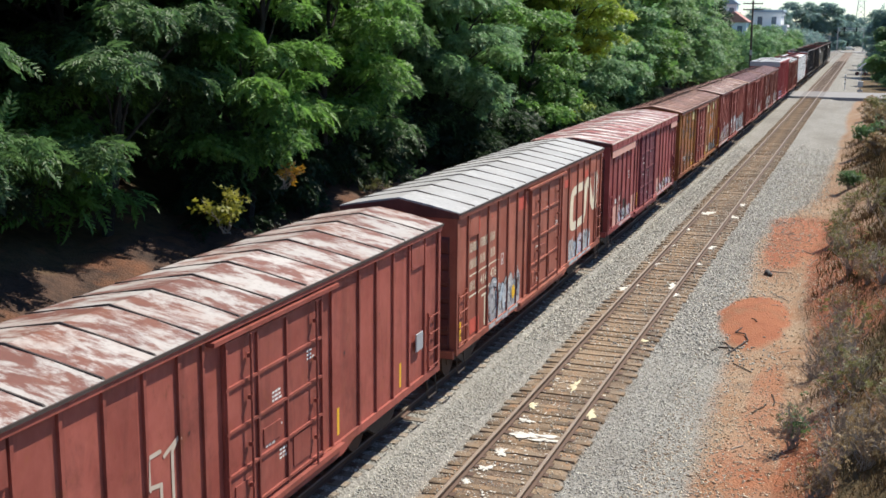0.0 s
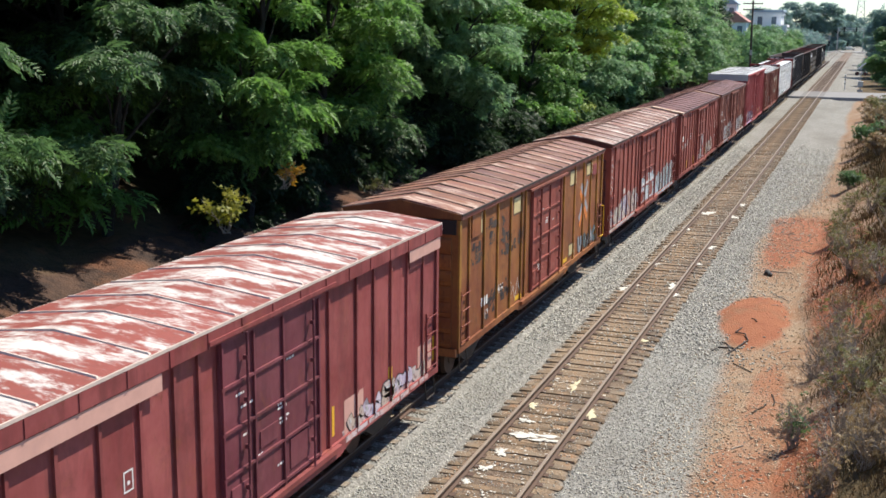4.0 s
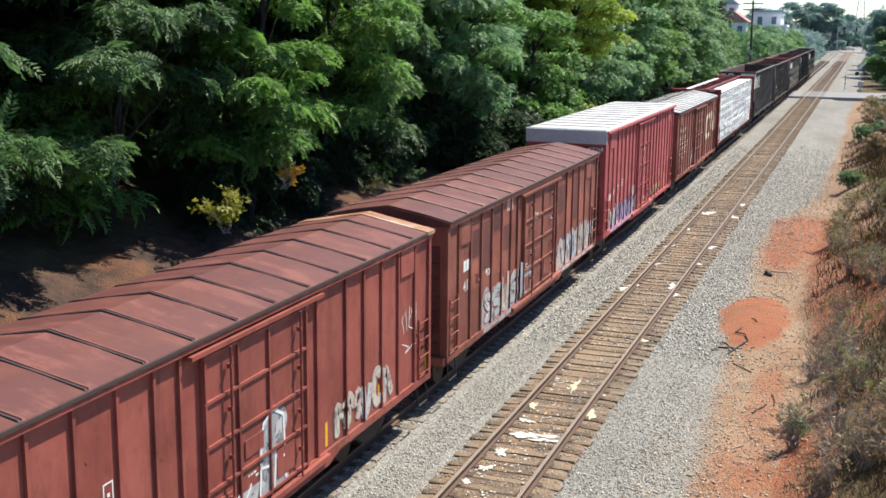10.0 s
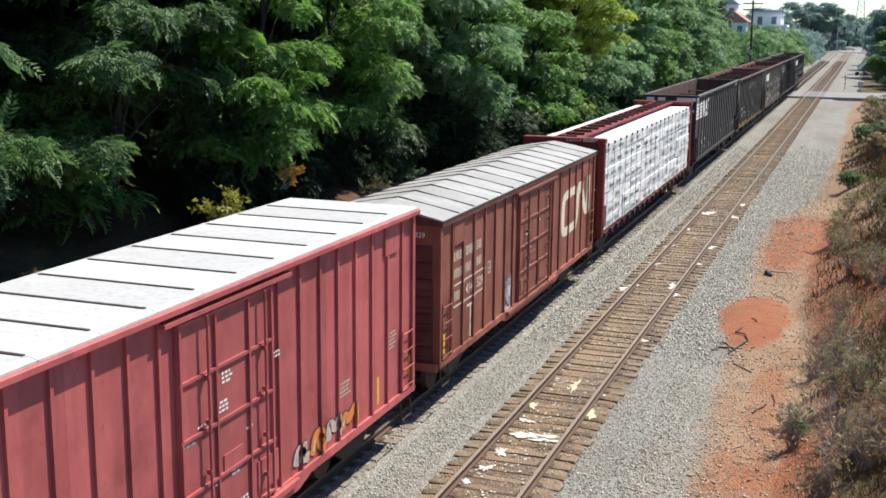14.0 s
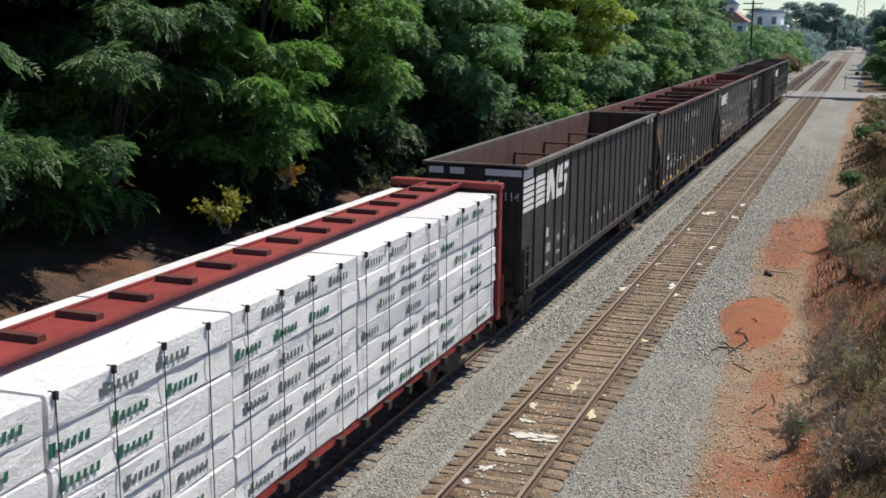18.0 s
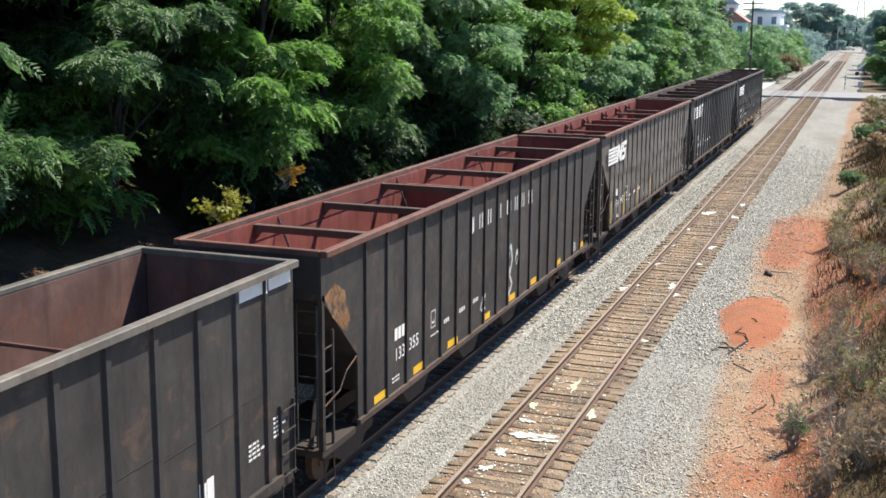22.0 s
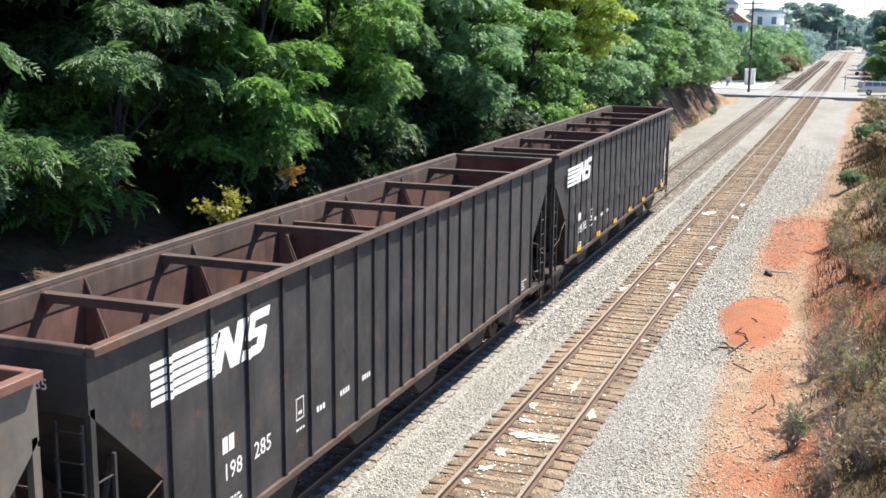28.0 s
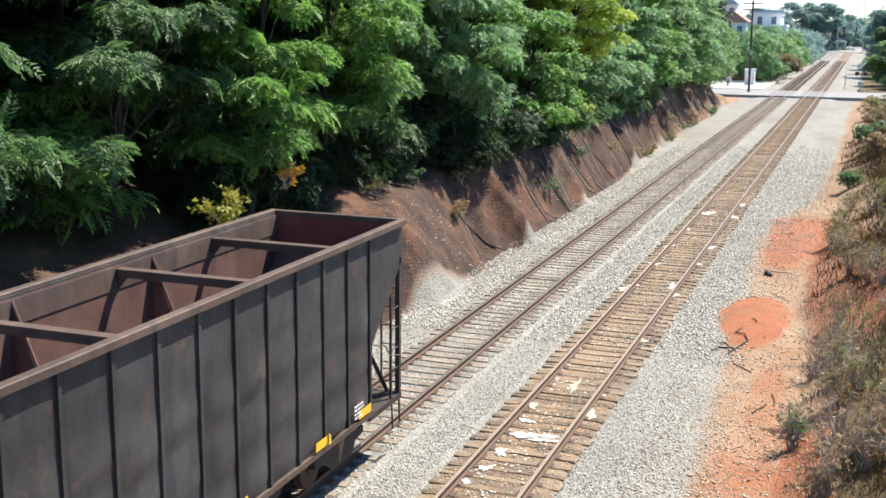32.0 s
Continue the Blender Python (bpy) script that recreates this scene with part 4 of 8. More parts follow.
def door_marks(car, rnd, n, eave, material=WHITE):
    """Small stencils and chalk marks on a door."""
    polys = []
    for i in range(n):
        y, z = rnd.uniform(6.6, 9.5), rnd.uniform(1.4, eave - 0.8)
        polys += small_print(rnd, y, z, rnd.choice((1, 2, 3)), 0.3, 0.04)
    s = Shape()
    for q in polys:
        s.add([(SIDE + 0.056, *v) for v in q], [tuple(range(len(q)))])
    tagged(part("stencil_mark", s, material, car), kind="stuff")


def dark_square(car, y, z, size=0.22, up=0.006):
    polys = [rect(y, y + size, z, z + 0.025), rect(y, y + size, z + size * 1.3, z + size * 1.3 + 0.025),
             rect(y, y + 0.025, z, z + size * 1.3), rect(y + size - 0.025, y + size, z, z + size * 1.3), rect(y + 0.08, y + size - 0.08, z + 0.1, z + 0.16)]
    part("stencil_frame", drape(polys, [], up), WHITE, car)


def train_boxcars():
    rnd = random.Random(12)
    # rust-streaked car at the head of the view
    car, ribs = boxcar(8.35, "oxide red boxcar with a peeling white and rust roof", OXIDE, ROOF_FLAKE, SEAM_DARK, end_paint=SHADED_WORN_RED)
    tapes(car, ribs, (5.55, 10.6, 13.75, 7.6), h=0.55)
    part("chalk_scrawl", drape(stroke([(4.75, 3.05), (4.45, 3.05), (4.42, 2.6), (4.75, 2.55), (4.75, 2.1), (4.4, 2.05)], 0.07) +
                               stroke([(4.85, 2.95), (5.2, 3.1), (5.05, 2.95), (5.05, 2.1)], 0.07), ribs, 0.007), TAN, car, "pale chalk scrawl")
    part("placard", Shape().box(SIDE + 0.06, SIDE + 0.09, 14.55, 14.95, 1.85, 2.25), GREY, car)
    door_marks(car, rnd, 5, 4.5)
    scuffs(car, ribs, rnd, 26, (OXIDE_ORANGE, SHADED_WORN_RED))
    # grey-roofed car with the emblem
    for start, faded, n1 in ((25.7, False, ("414", "426")), (148.6, True, ("414", "329"))):
        car, ribs = boxcar(start, "faded oxide red boxcar with pale grey roof and cream emblem", OXIDE_ORANGE if not faded else OXIDE_FADED, ROOF_PALE, SEAM_DARK,
                           eave=4.55, end_paint=SHADED_WORN_RED, ribs=(0.88, 1.68, 2.52, 3.4, 4.3, 5.2, 5.95, 10.35, 11.25, 12.5, 13.4, 14.3, 15.3))
        noodle(car, ribs, 11.6, 0.0, 3.92, CREAM)
        name_bars(car, ribs, 0.9, [(3.38, ((1.06, 3), (1.92, 3), (2.76, 2))), (2.95, ((1.06, 3), (1.92, 2), (2.78, 2))), (2.38, ((1.1, 2),))], CREAM)
        part("underline", drape([rect(1.06, 3.4, 2.76, 2.80), rect(1.06, 3.4, 2.22, 2.26)], ribs, 0.006), CREAM, car)
        side_text(n1[0], 1.95, 2.38, 0.26, CREAM, car)
        side_text(n1[1], 2.80, 2.38, 0.26, CREAM, car)
        end_text(n1[0] + n1[1], 0.62, 4.14, 0.13, WHITE, car)
        part("tall_mark", drape([rect(2.30, 2.38, 1.2, 2.02), rect(2.05, 2.48, 2.02, 2.08)], ribs, 0.006), CREAM, car)
        dark_square(car, 3.75, 2.55)
        tapes(car, ribs, (5.4, 0.35), h=0.5)
        scuffs(car, ribs, rnd, 30, (OXIDE, RED) if not faded else (SHADED_WORN_RED, OXIDE))
        door_marks(car, rnd, 5, 4.55)
        if not faded:
            patches("red_patch", [rect(1.08, 1.78, 3.84, 4.24), rect(5.38, 6.05, 3.8, 4.2), rect(10.72, 11.45, 3.74, 4.0), rect(13.35, 14.08, 3.76, 4.0), rect(1.1, 1.75, 1.22, 1.62)], ribs, RED, car, "bright red repaint patches")
            graffiti(rnd, 2.6, 5.6, 0.95, 2.25, ribs, car, COAT_GREY, [GREY, PALE_BLUE, WHITE], 4)
            part("chalk_tag", drape(sum([ribbon(p, 0.03) for p in ([(15.15, 3.15), (15.2, 3.62), (15.35, 3.25), (15.5, 3.66)], [(15.3, 3.1), (15.62, 3.5), (15.45, 3.6), (15.4, 3.2), (15.75, 3.3)], [(15.6, 3.05), (15.7, 3.62), (15.85, 3.5), (15.75, 3.3)], [(15.1, 2.98), (15.5, 2.86), (15.3, 3.02), (15.8, 3.0)])], []), ribs, 0.006), WHITE, car, "white brushed tag")
            part("graffiti_blot", drape([oval(4.9, 1.55, 0.16, 0.2, 12)], ribs, 0.034), YELLOW, car, "yellow sprayed blot")
            graffiti(rnd, 11.45, 14.6, 1.0, 1.85, ribs, car, COAT_BLUE, [WHITE, PALE_BLUE, LILAC], 5, line=WORN["grey_paint"])
        else:
            graffiti(rnd, 5.3, 5.9, 1.12, 2.3, ribs, car, COAT_TAN, [GREY, TAN], 1)
    # tall maroon car, striped roof
    car, ribs = boxcar(43.3, "maroon boxcar with salmon patches under a red and white flaking roof", MAROON, ROOF_RED_WHITE, SEAM_LIGHT, eave=4.55, rise=0.18, drip=SEAM_LIGHT,
                       end_paint=SHADED_WORN_RED, door_paint=car_paint("plum_door", (0.16, 0.035, 0.05), (0.24, 0.07, 0.085)))
    for s in (-1, 1):
        part("fascia", Shape().box(*sorted((s * 1.601, s * 1.622)), -0.02, 16.17, 4.26, 4.51), MAROON, car, "deep red roof fascia")
        for i in range(17):
            part("fascia_rib", Shape().box(*sorted((s * 1.622, s * 1.636)), i * 1.005, i * 1.005 + 0.045, 4.26, 4.51), MAROON, car)
    patches("salmon_band", [rect(0.2, 4.85, 3.98, 4.24), rect(14.2, 16.1, 3.98, 4.24)], [], PINK, car, "salmon pink painted band", 0.104)
    patches("salmon_patch", [rect(1.06, 2.06, 1.1, 1.95), rect(4.8, 5.6, 1.15, 1.9), rect(11.04, 11.95, 1.15, 1.85), rect(14.95, 15.8, 1.15, 1.88)], ribs, PINK, car)
    part("dark_patch", drape([rect(3.02, 3.74, 1.45, 2.0)], ribs, 0.006), STEEL_DARK, car, "dark grey repaint patch")
    side_text("672", 2.2, 1.62, 0.24, WHITE, car)
    patches("painted_mark", bars(1.42, 2.0, 2, 0.14, 0.2) + bars(2.2, 2.02, 1, 0.14, 0.2), ribs, WHITE, car, up=0.006)
    end_text("415672", 0.72, 4.06, 0.14, WHITE, car)
    dark_square(car, 4.0, 2.75)
    tapes(car, ribs, (0.3, 3.48, 5.85, 10.5, 13.25, 15.9), z=1.3, h=0.6)
    graffiti(rnd, 2.1, 4.7, 0.98, 1.55, ribs, car, COAT_PINK, [LILAC, PALE_BLUE, WHITE], 4, line=WORN["grey_paint"])
    graffiti(rnd, 11.0, 15.5, 1.1, 1.5, ribs, car, COAT_PINK, [TAN, LILAC], 5, 0.7)
    door_marks(car, rnd, 8, 4.5)
    # mustard car, red door
    car, ribs = boxcar(60.95, "rusty mustard boxcar with a maroon door and brown ribbed roof", MUSTARD, ROOF_BROWN, SEAM_DARK, panels=18, edge=SEAM_TAN,
                       rib_paint=MUSTARD_BRIGHT, end_paint=MUSTARD, door_paint=OXIDE, trim=OXIDE_FADED, ribs=(0.78, 1.99, 3.17, 4.38, 5.45, 5.85, 10.4, 11.9, 13.2, 14.3, 15.3))
    patches("cream_square", [rect(1.1, 1.86, 3.76, 4.28), rect(4.74, 5.42, 3.78, 4.22), rect(11.3, 12.05, 3.74, 4.2), rect(13.7, 14.38, 3.8, 4.2), rect(11.36, 12.0, 1.32, 1.68)], ribs, plain("pale_yellow_paint", (0.60, 0.49, 0.25), 0.6, 0, 0.3, 5), car, "pale yellow painted square")
    for border in [rect(y0 - 0.05, y1 + 0.05, z0 - 0.05, z1 + 0.05) for y0, y1, z0, z1 in ((1.1, 1.86, 3.76, 4.28), (4.74, 5.42, 3.78, 4.22), (11.3, 12.05, 3.74, 4.2), (13.7, 14.38, 3.8, 4.2), (11.36, 12.0, 1.32, 1.68))]:
        part("square_border", drape([border], ribs, 0.0025), RAIL_RUST, car)
    for y0, y1, z0, z1 in ((2.2, 2.9, 3.25, 3.9), (3.5, 3.85, 2.8, 4.0), (3.8, 4.25, 2.75, 3.2), (4.55, 5.4, 2.75, 3.2), (2.1, 3.0, 1.25, 1.9), (3.3, 4.2, 1.45, 2.0), (0.9, 1.85, 2.8, 3.4)):
        smear = []
        for q in range(11):
            y, z, a = rnd.uniform(y0, y1), rnd.uniform(z0, z1), rnd.uniform(-0.5, 0.5)
            smear.append(rect(y, y + rnd.uniform(0.12, 0.4), z, z + rnd.uniform(0.05, 0.22), a * 0.3))
        part("brush_out", drape(smear, ribs, 0.005), COAT_BLACK, car, "black smeared lettering remains")
    cross = [(tuple((y + 0.75, z + 0.1) for y, z in (a, b)), m) for a, b, m in (((12.02, 3.25), (12.5, 2.82), ORANGE), ((12.18, 3.45), (12.55, 2.98), GREY), ((12.78, 2.98), (13.12, 3.5), GREY), ((12.72, 2.6), (13.15, 2.15), ORANGE), ((12.8, 2.82), (13.2, 2.42), GREY), ((12.05, 2.0), (12.5, 2.62), ORANGE), ((11.95, 2.25), (12.4, 2.75), GREY))]
    for (a, b), ink in cross:
        part("sprayed_cross_stroke", drape(stroke([a, b], 0.23)[:1], ribs, 0.009 if ink is ORANGE else 0.007), ink, car, "stroke of a sprayed cross")
    part("maroon_panel", Shape().box(SIDE + 0.046, SIDE + 0.06, 14.42, 15.05, 3.72, 4.1), MAROON, car, "dark maroon plate")
    graffiti(rnd, 12.5, 15.4, 1.1, 1.8, ribs, car, MUSTARD, [GREY, DARKBLUE, STEEL_DARK], 5, 0.5)
    part("scrawl", drape(ribbon([(4.4, 1.9), (4.5, 1.3), (4.75, 1.7), (4.95, 1.3), (5.2, 1.85), (5.4, 1.4)], 0.05) , ribs, 0.01), WHITE, car, "white painted scrawl")
    patches("painted_mark", bars(1.85, 1.75, 3, 0.14, 0.24, 0.06), ribs, WHITE, car, up=0.01)
    side_text("412", 1.95, 1.35, 0.26, WHITE, car, name="number")
    side_text("404", 3.3, 1.8, 0.24, WHITE, car, name="number")
    tapes(car, ribs, (5.0, 7.4, 10.6, 13.3, 15.0), z=1.2, h=0.14, w=0.5)
    part("end_panel", Shape().box(0.05, 1.45, -0.05, 0.0, 4.0, 4.36), BLACK, car, "black number panel")
    end_text("412404", 0.55, 4.1, 0.14, WHITE, car, -0.056)
    part("handrail", Shape().line([(1.6, 15.5, 1.3), (1.68, 15.5, 1.3), (1.68, 15.95, 1.3), (1.68, 15.95, 2.4), (1.6, 15.95, 2.4)], 0.022), YELLOW, car, "yellow handrail")
    door_marks(car, rnd, 6, 4.5)
    # car with long graffiti along its foot
    car, ribs = boxcar(78.6, "oxide red boxcar with long graffiti below a rust-streaked white roof", OXIDE, ROOF_RUST_WHITE, SEAM_DARK, end_paint=SHADED_WORN_RED, edge=SEAM_TAN)
    graffiti(rnd, 0.1, 5.8, 0.98, 2.1, ribs, car, COAT_TAN, [TAN, CREAM, LILAC, PINK], 5, 1.05, WORN["grey_paint"])
    graffiti(rnd, 10.6, 15.6, 0.98, 2.35, ribs, car, COAT_BLUE, [PALE_BLUE, WHITE, PALE_BLUE, TEAL], 6, 0.95)
    s, inks = Shape(), random.Random(5)
    part("door_graffiti", drape([rect(6.5, 9.85, 1.2, 2.1)] + [oval(6.8 + 0.5 * i, 2.1, 0.32, inks.uniform(0.1, 0.4), 9) for i in range(7)], [], 0.06), COAT_BLUE, car, "pale blue graffiti across the door")
    part("door_graffiti_letters", drape(sum([stroke([(6.8 + 0.75 * i, 1.3), (6.85 + 0.75 * i, 2.1), (7.25 + 0.75 * i, 2.05), (7.2 + 0.75 * i, 1.35)], 0.14) for i in range(4)], []), [], 0.064), WHITE, car)
    part("corner_tag", drape(sum([stroke(p, 0.03) for z, k in ((2.35, 0.8), (2.72, 0.85), (3.12, 1.0), (3.55, 1.25)) for p in ([(0.2, z), (0.22, z + 0.36 * k)], [(0.5, z + 0.36 * k), (0.22, z + 0.17 * k), (0.6 + 0.1 * k, z - 0.03)], [(0.12, z + 0.1), (0.42, z + 0.28 * k)])], []), [], 0.006), WHITE, car, "white brushed tag")
    side_text("908", 3.65, 1.95, 0.25, WHITE, car)
    side_text("412", 2.7, 1.85, 0.25, WHITE, car)
    patches("painted_mark", bars(2.72, 2.2, 3, 0.13, 0.22), ribs, WHITE, car, up=0.012)
    end_text("412908", 0.55, 4.1, 0.14, WHITE, car)
    tapes(car, ribs, (5.45, 10.5, 13.8), h=0.5)
    scuffs(car, ribs, rnd, 20, (SHADED_WORN_RED, OXIDE_ORANGE), z0=2.3)
    door_marks(car, rnd, 3, 4.5)
    # numbered oxide car
    car, ribs = boxcar(96.2, "oxide red boxcar with white numerals and a maroon roof", OXIDE, ROOF_MAROON, SEAM_DARK, eave=4.45, panels=13, end_paint=SHADED_WORN_RED, edge=SEAM_MAROON)
    for y in (-0.05, 15.75):
        part("rust_flash", Shape().prism([(-1.63, 4.41), (-1.63, 4.485), (0, 4.795), (1.63, 4.485), (1.63, 4.41), (0, 4.72)], 1, y, y + 0.45), FLASHING, car, "pale orange rusted roof flashing")
    for txt, y, z in (("41", 1.14, 2.38), ("36", 1.98, 2.44), ("15", 2.88, 2.50)):
        side_text(txt, y, z, 0.29, WHITE, car)
    patches("painted_mark", bars(1.14, 2.84, 2, 0.18, 0.28), ribs, WHITE, car, up=0.006)
    end_text("413615", 0.62, 4.08, 0.13, WHITE, car)
    dark_square(car, 4.05, 2.75)
    tapes(car, ribs, (0.36, 3.02, 5.6, 10.7, 13.2, 15.9), z=1.2, h=0.48)
    blot = [oval(8.55, 2.0, 0.45, 0.6, 14), rect(8.1, 9.1, 1.2, 1.75, 0.05), oval(8.8, 2.35, 0.3, 0.3, 12), rect(7.2, 8.0, 1.2, 1.55, 0.1)]
    part("door_graffiti", drape(blot, [], 0.06), COAT_GREY, car, "grey and white graffiti on the door")
    for pts in ([(8.15, 2.0), (8.25, 2.5), (8.6, 2.65), (8.95, 2.45), (8.98, 1.9)], [(8.1, 1.3), (8.15, 1.75), (8.4, 1.7)], [(8.6, 1.25), (8.65, 1.8), (8.95, 1.7), (9.0, 1.3)], [(7.2, 1.3), (7.4, 1.55), (7.6, 1.35), (7.8, 1.6)]):
        part("door_graffiti_line", drape(stroke(pts, 0.06), [], 0.068), WHITE, car)
    graffiti(rnd, 11.1, 14.0, 1.0, 2.05, ribs, car, OXIDE_FADED, [CREAM, TAN, WHITE], 5, 0.5, WORN["tan_paint"])
    scuffs(car, ribs, rnd, 24, (SHADED_WORN_RED, OXIDE_FADED))
    door_marks(car, rnd, 4, 4.45)
    part("chalk_tag", drape(sum([ribbon(p, 0.035) for p in ([(14.65, 2.4), (14.5, 2.75), (14.72, 2.9), (14.8, 2.45)], [(14.9, 2.6), (15.1, 2.85), (14.95, 2.95), (14.9, 2.5), (15.15, 2.4)], [(15.2, 3.0), (15.25, 2.3), (15.45, 2.2)], [(14.5, 2.2), (14.9, 2.05), (14.7, 1.95), (15.4, 2.1)])], []), ribs, 0.006), WHITE, car, "white brushed tag")
    # its patched sister
    car, ribs = boxcar(113.5, "patchy orange and oxide boxcar with graffiti and a brown roof", OXIDE_FADED, ROOF_MAROON, SEAM_DARK, eave=4.45, panels=13, end_paint=SHADED_WORN_RED, edge=SEAM_TAN)
    for txt, y, z in (("41", 1.26, 2.46), ("36", 2.14, 2.46), ("45", 3.05, 2.5)):
        side_text(txt, y, z, 0.29, WHITE, car)
    patches("painted_mark", bars(1.26, 2.98, 2, 0.18, 0.28), ribs, WHITE, car, up=0.006)
    end_text("413645", 0.6, 4.08, 0.14, WHITE, car)
    part("primer_patch", drape([rect(4.9, 5.5, 3.96, 4.3)], ribs, 0.005), PINK, car)
    patches("dark_patch", [rect(1.85, 2.5, 3.2, 3.9), rect(2.7, 3.4, 2.7, 4.0), rect(3.6, 4.3, 3.6, 4.1), rect(4.5, 5.1, 2.9, 3.6), rect(10.5, 11.4, 3.0, 3.9), rect(12.6, 13.2, 2.5, 4.0)], ribs, SHADED_WORN_RED, car, "dark weathered patches")
    patches("orange_patch", [rect(1.85, 2.5, 2.4, 3.1), rect(3.6, 4.3, 2.4, 3.5), rect(11.7, 12.3, 2.3, 4.0), rect(13.4, 14.1, 2.3, 3.3)], ribs, OXIDE_ORANGE, car)
    graffiti(rnd, 2.8, 6.1, 0.98, 2.3, ribs, car, COAT_TEAL, [WHITE, TEAL, CREAM, TEAL], 4, 0.9, RED)
    graffiti(rnd, 10.5, 15.7, 0.98, 2.3, ribs, car, COAT_TAN, [TAN, WHITE, PALE_BLUE, CREAM], 6, 1.0, WORN["blue_paint"])
    part("door_graffiti", drape([[(6.2, 1.2), (7.3, 1.2), (7.35, 1.9), (7.0, 2.05), (6.7, 1.85), (6.5, 2.2), (6.2, 2.3)]], [], 0.06), COAT_TEAL, car, "grey-green graffiti on the door edge")
    scuffs(car, ribs, rnd, 24, (SHADED_WORN_RED, ORANGE), s=0.12)
    door_marks(car, rnd, 5, 4.45)
    tapes(car, ribs, (15.6,), h=0.5)
    # tall car with the white flat roof
    rib8 = (0.8, 1.6, 2.39, 3.17, 3.97, 4.77, 5.52, 6.25, 9.75, 10.55, 11.35, 12.1, 12.9, 13.7, 14.5, 15.3)
    car, ribs = boxcar(130.95, "tall crimson boxcar with a flat white roof and purple graffiti", CRIMSON, ROOF_WHITE, SEAM_DARK, 16.0, 5.1, "flat", 0.0, 13, rib8, (6.4, 9.55), end_paint=SHADED_WORN_RED)
    part("end_cap", Shape().box(-1.58, 1.585, -0.10, 0.02, 4.62, 5.14, 0.02), ROOF_WHITE, car, "white roof end cap")
    part("gutter", Shape().box(1.56, 1.66, -0.05, 16.05, 5.0, 5.1, 0.02), CRIMSON, car, "red roof gutter")
    for txt, y, z in (("40", 1.72, 2.42), ("77", 2.52, 2.5), ("65", 3.35, 2.6)):
        side_text(txt, y, z, 0.26, WHITE, car)
    patches("painted_mark", bars(0.98, 2.3, 2, 0.17, 0.26), ribs, WHITE, car, up=0.006)
    end_text("407765", 0.85, 4.36, 0.15, WHITE, car, -0.105)
    dark_square(car, 2.5, 2.05)
    tagged(part("small_print", drape(small_print(rnd, 0.92, 1.95, 6) + small_print(rnd, 14.6, 2.6, 5) + small_print(rnd, 12.2, 2.2, 4), ribs, 0.006), TAN, car), kind="stuff")
    graffiti(rnd, 1.3, 6.9, 0.98, 2.0, ribs, car, COAT_LILAC, [WHITE, LILAC, PURPLE, LILAC, BLUE], 7, 0.95)
    graffiti(rnd, 10.2, 13.0, 1.12, 1.7, ribs, car, CRIMSON, [TAN, ORANGE], 4, 0.6)
    part("grey_plate", drape([rect(5.7, 6.15, 1.9, 2.3)], ribs, 0.02), GREY, car)
    tapes(car, ribs, (0.25, 15.75, 14.0), h=0.6)
    scuffs(car, ribs, rnd, 18, (PINK,), s=0.05)
    door_marks(car, rnd, 9, 5.0)


train_boxcars()

GONDOLA_PAINT = car_paint("gondola_paint", (0.033, 0.030, 0.029), (0.060, 0.055, 0.052), rust=(0.10, 0.055, 0.035), rusty=0.35, dirt=0.5)
COAL_PAINT = car_paint("black_car_paint", (0.029, 0.028, 0.029), (0.058, 0.056, 0.056), rust=(0.085, 0.045, 0.03), rusty=0.25, dirt=0.4)
GREY_PAINT = car_paint("grey_car_paint", (0.098, 0.089, 0.078), (0.172, 0.154, 0.132), rust=(0.12, 0.065, 0.04), rusty=0.45, dirt=0.4)
INNER_BROWN = car_paint("inner_brown", (0.105, 0.056, 0.046), (0.165, 0.095, 0.078), rusty=0.4)
INNER_RED = car_paint("inner_red", (0.20, 0.052, 0.042), (0.25, 0.08, 0.062), rusty=0.4)
RIM_DARK = car_paint("rim_dark", (0.075, 0.052, 0.042), (0.12, 0.085, 0.068), rusty=0.4)
RIM_RUST = car_paint("rim_rust", (0.115, 0.055, 0.042), (0.175, 0.09, 0.068), rusty=0.4)


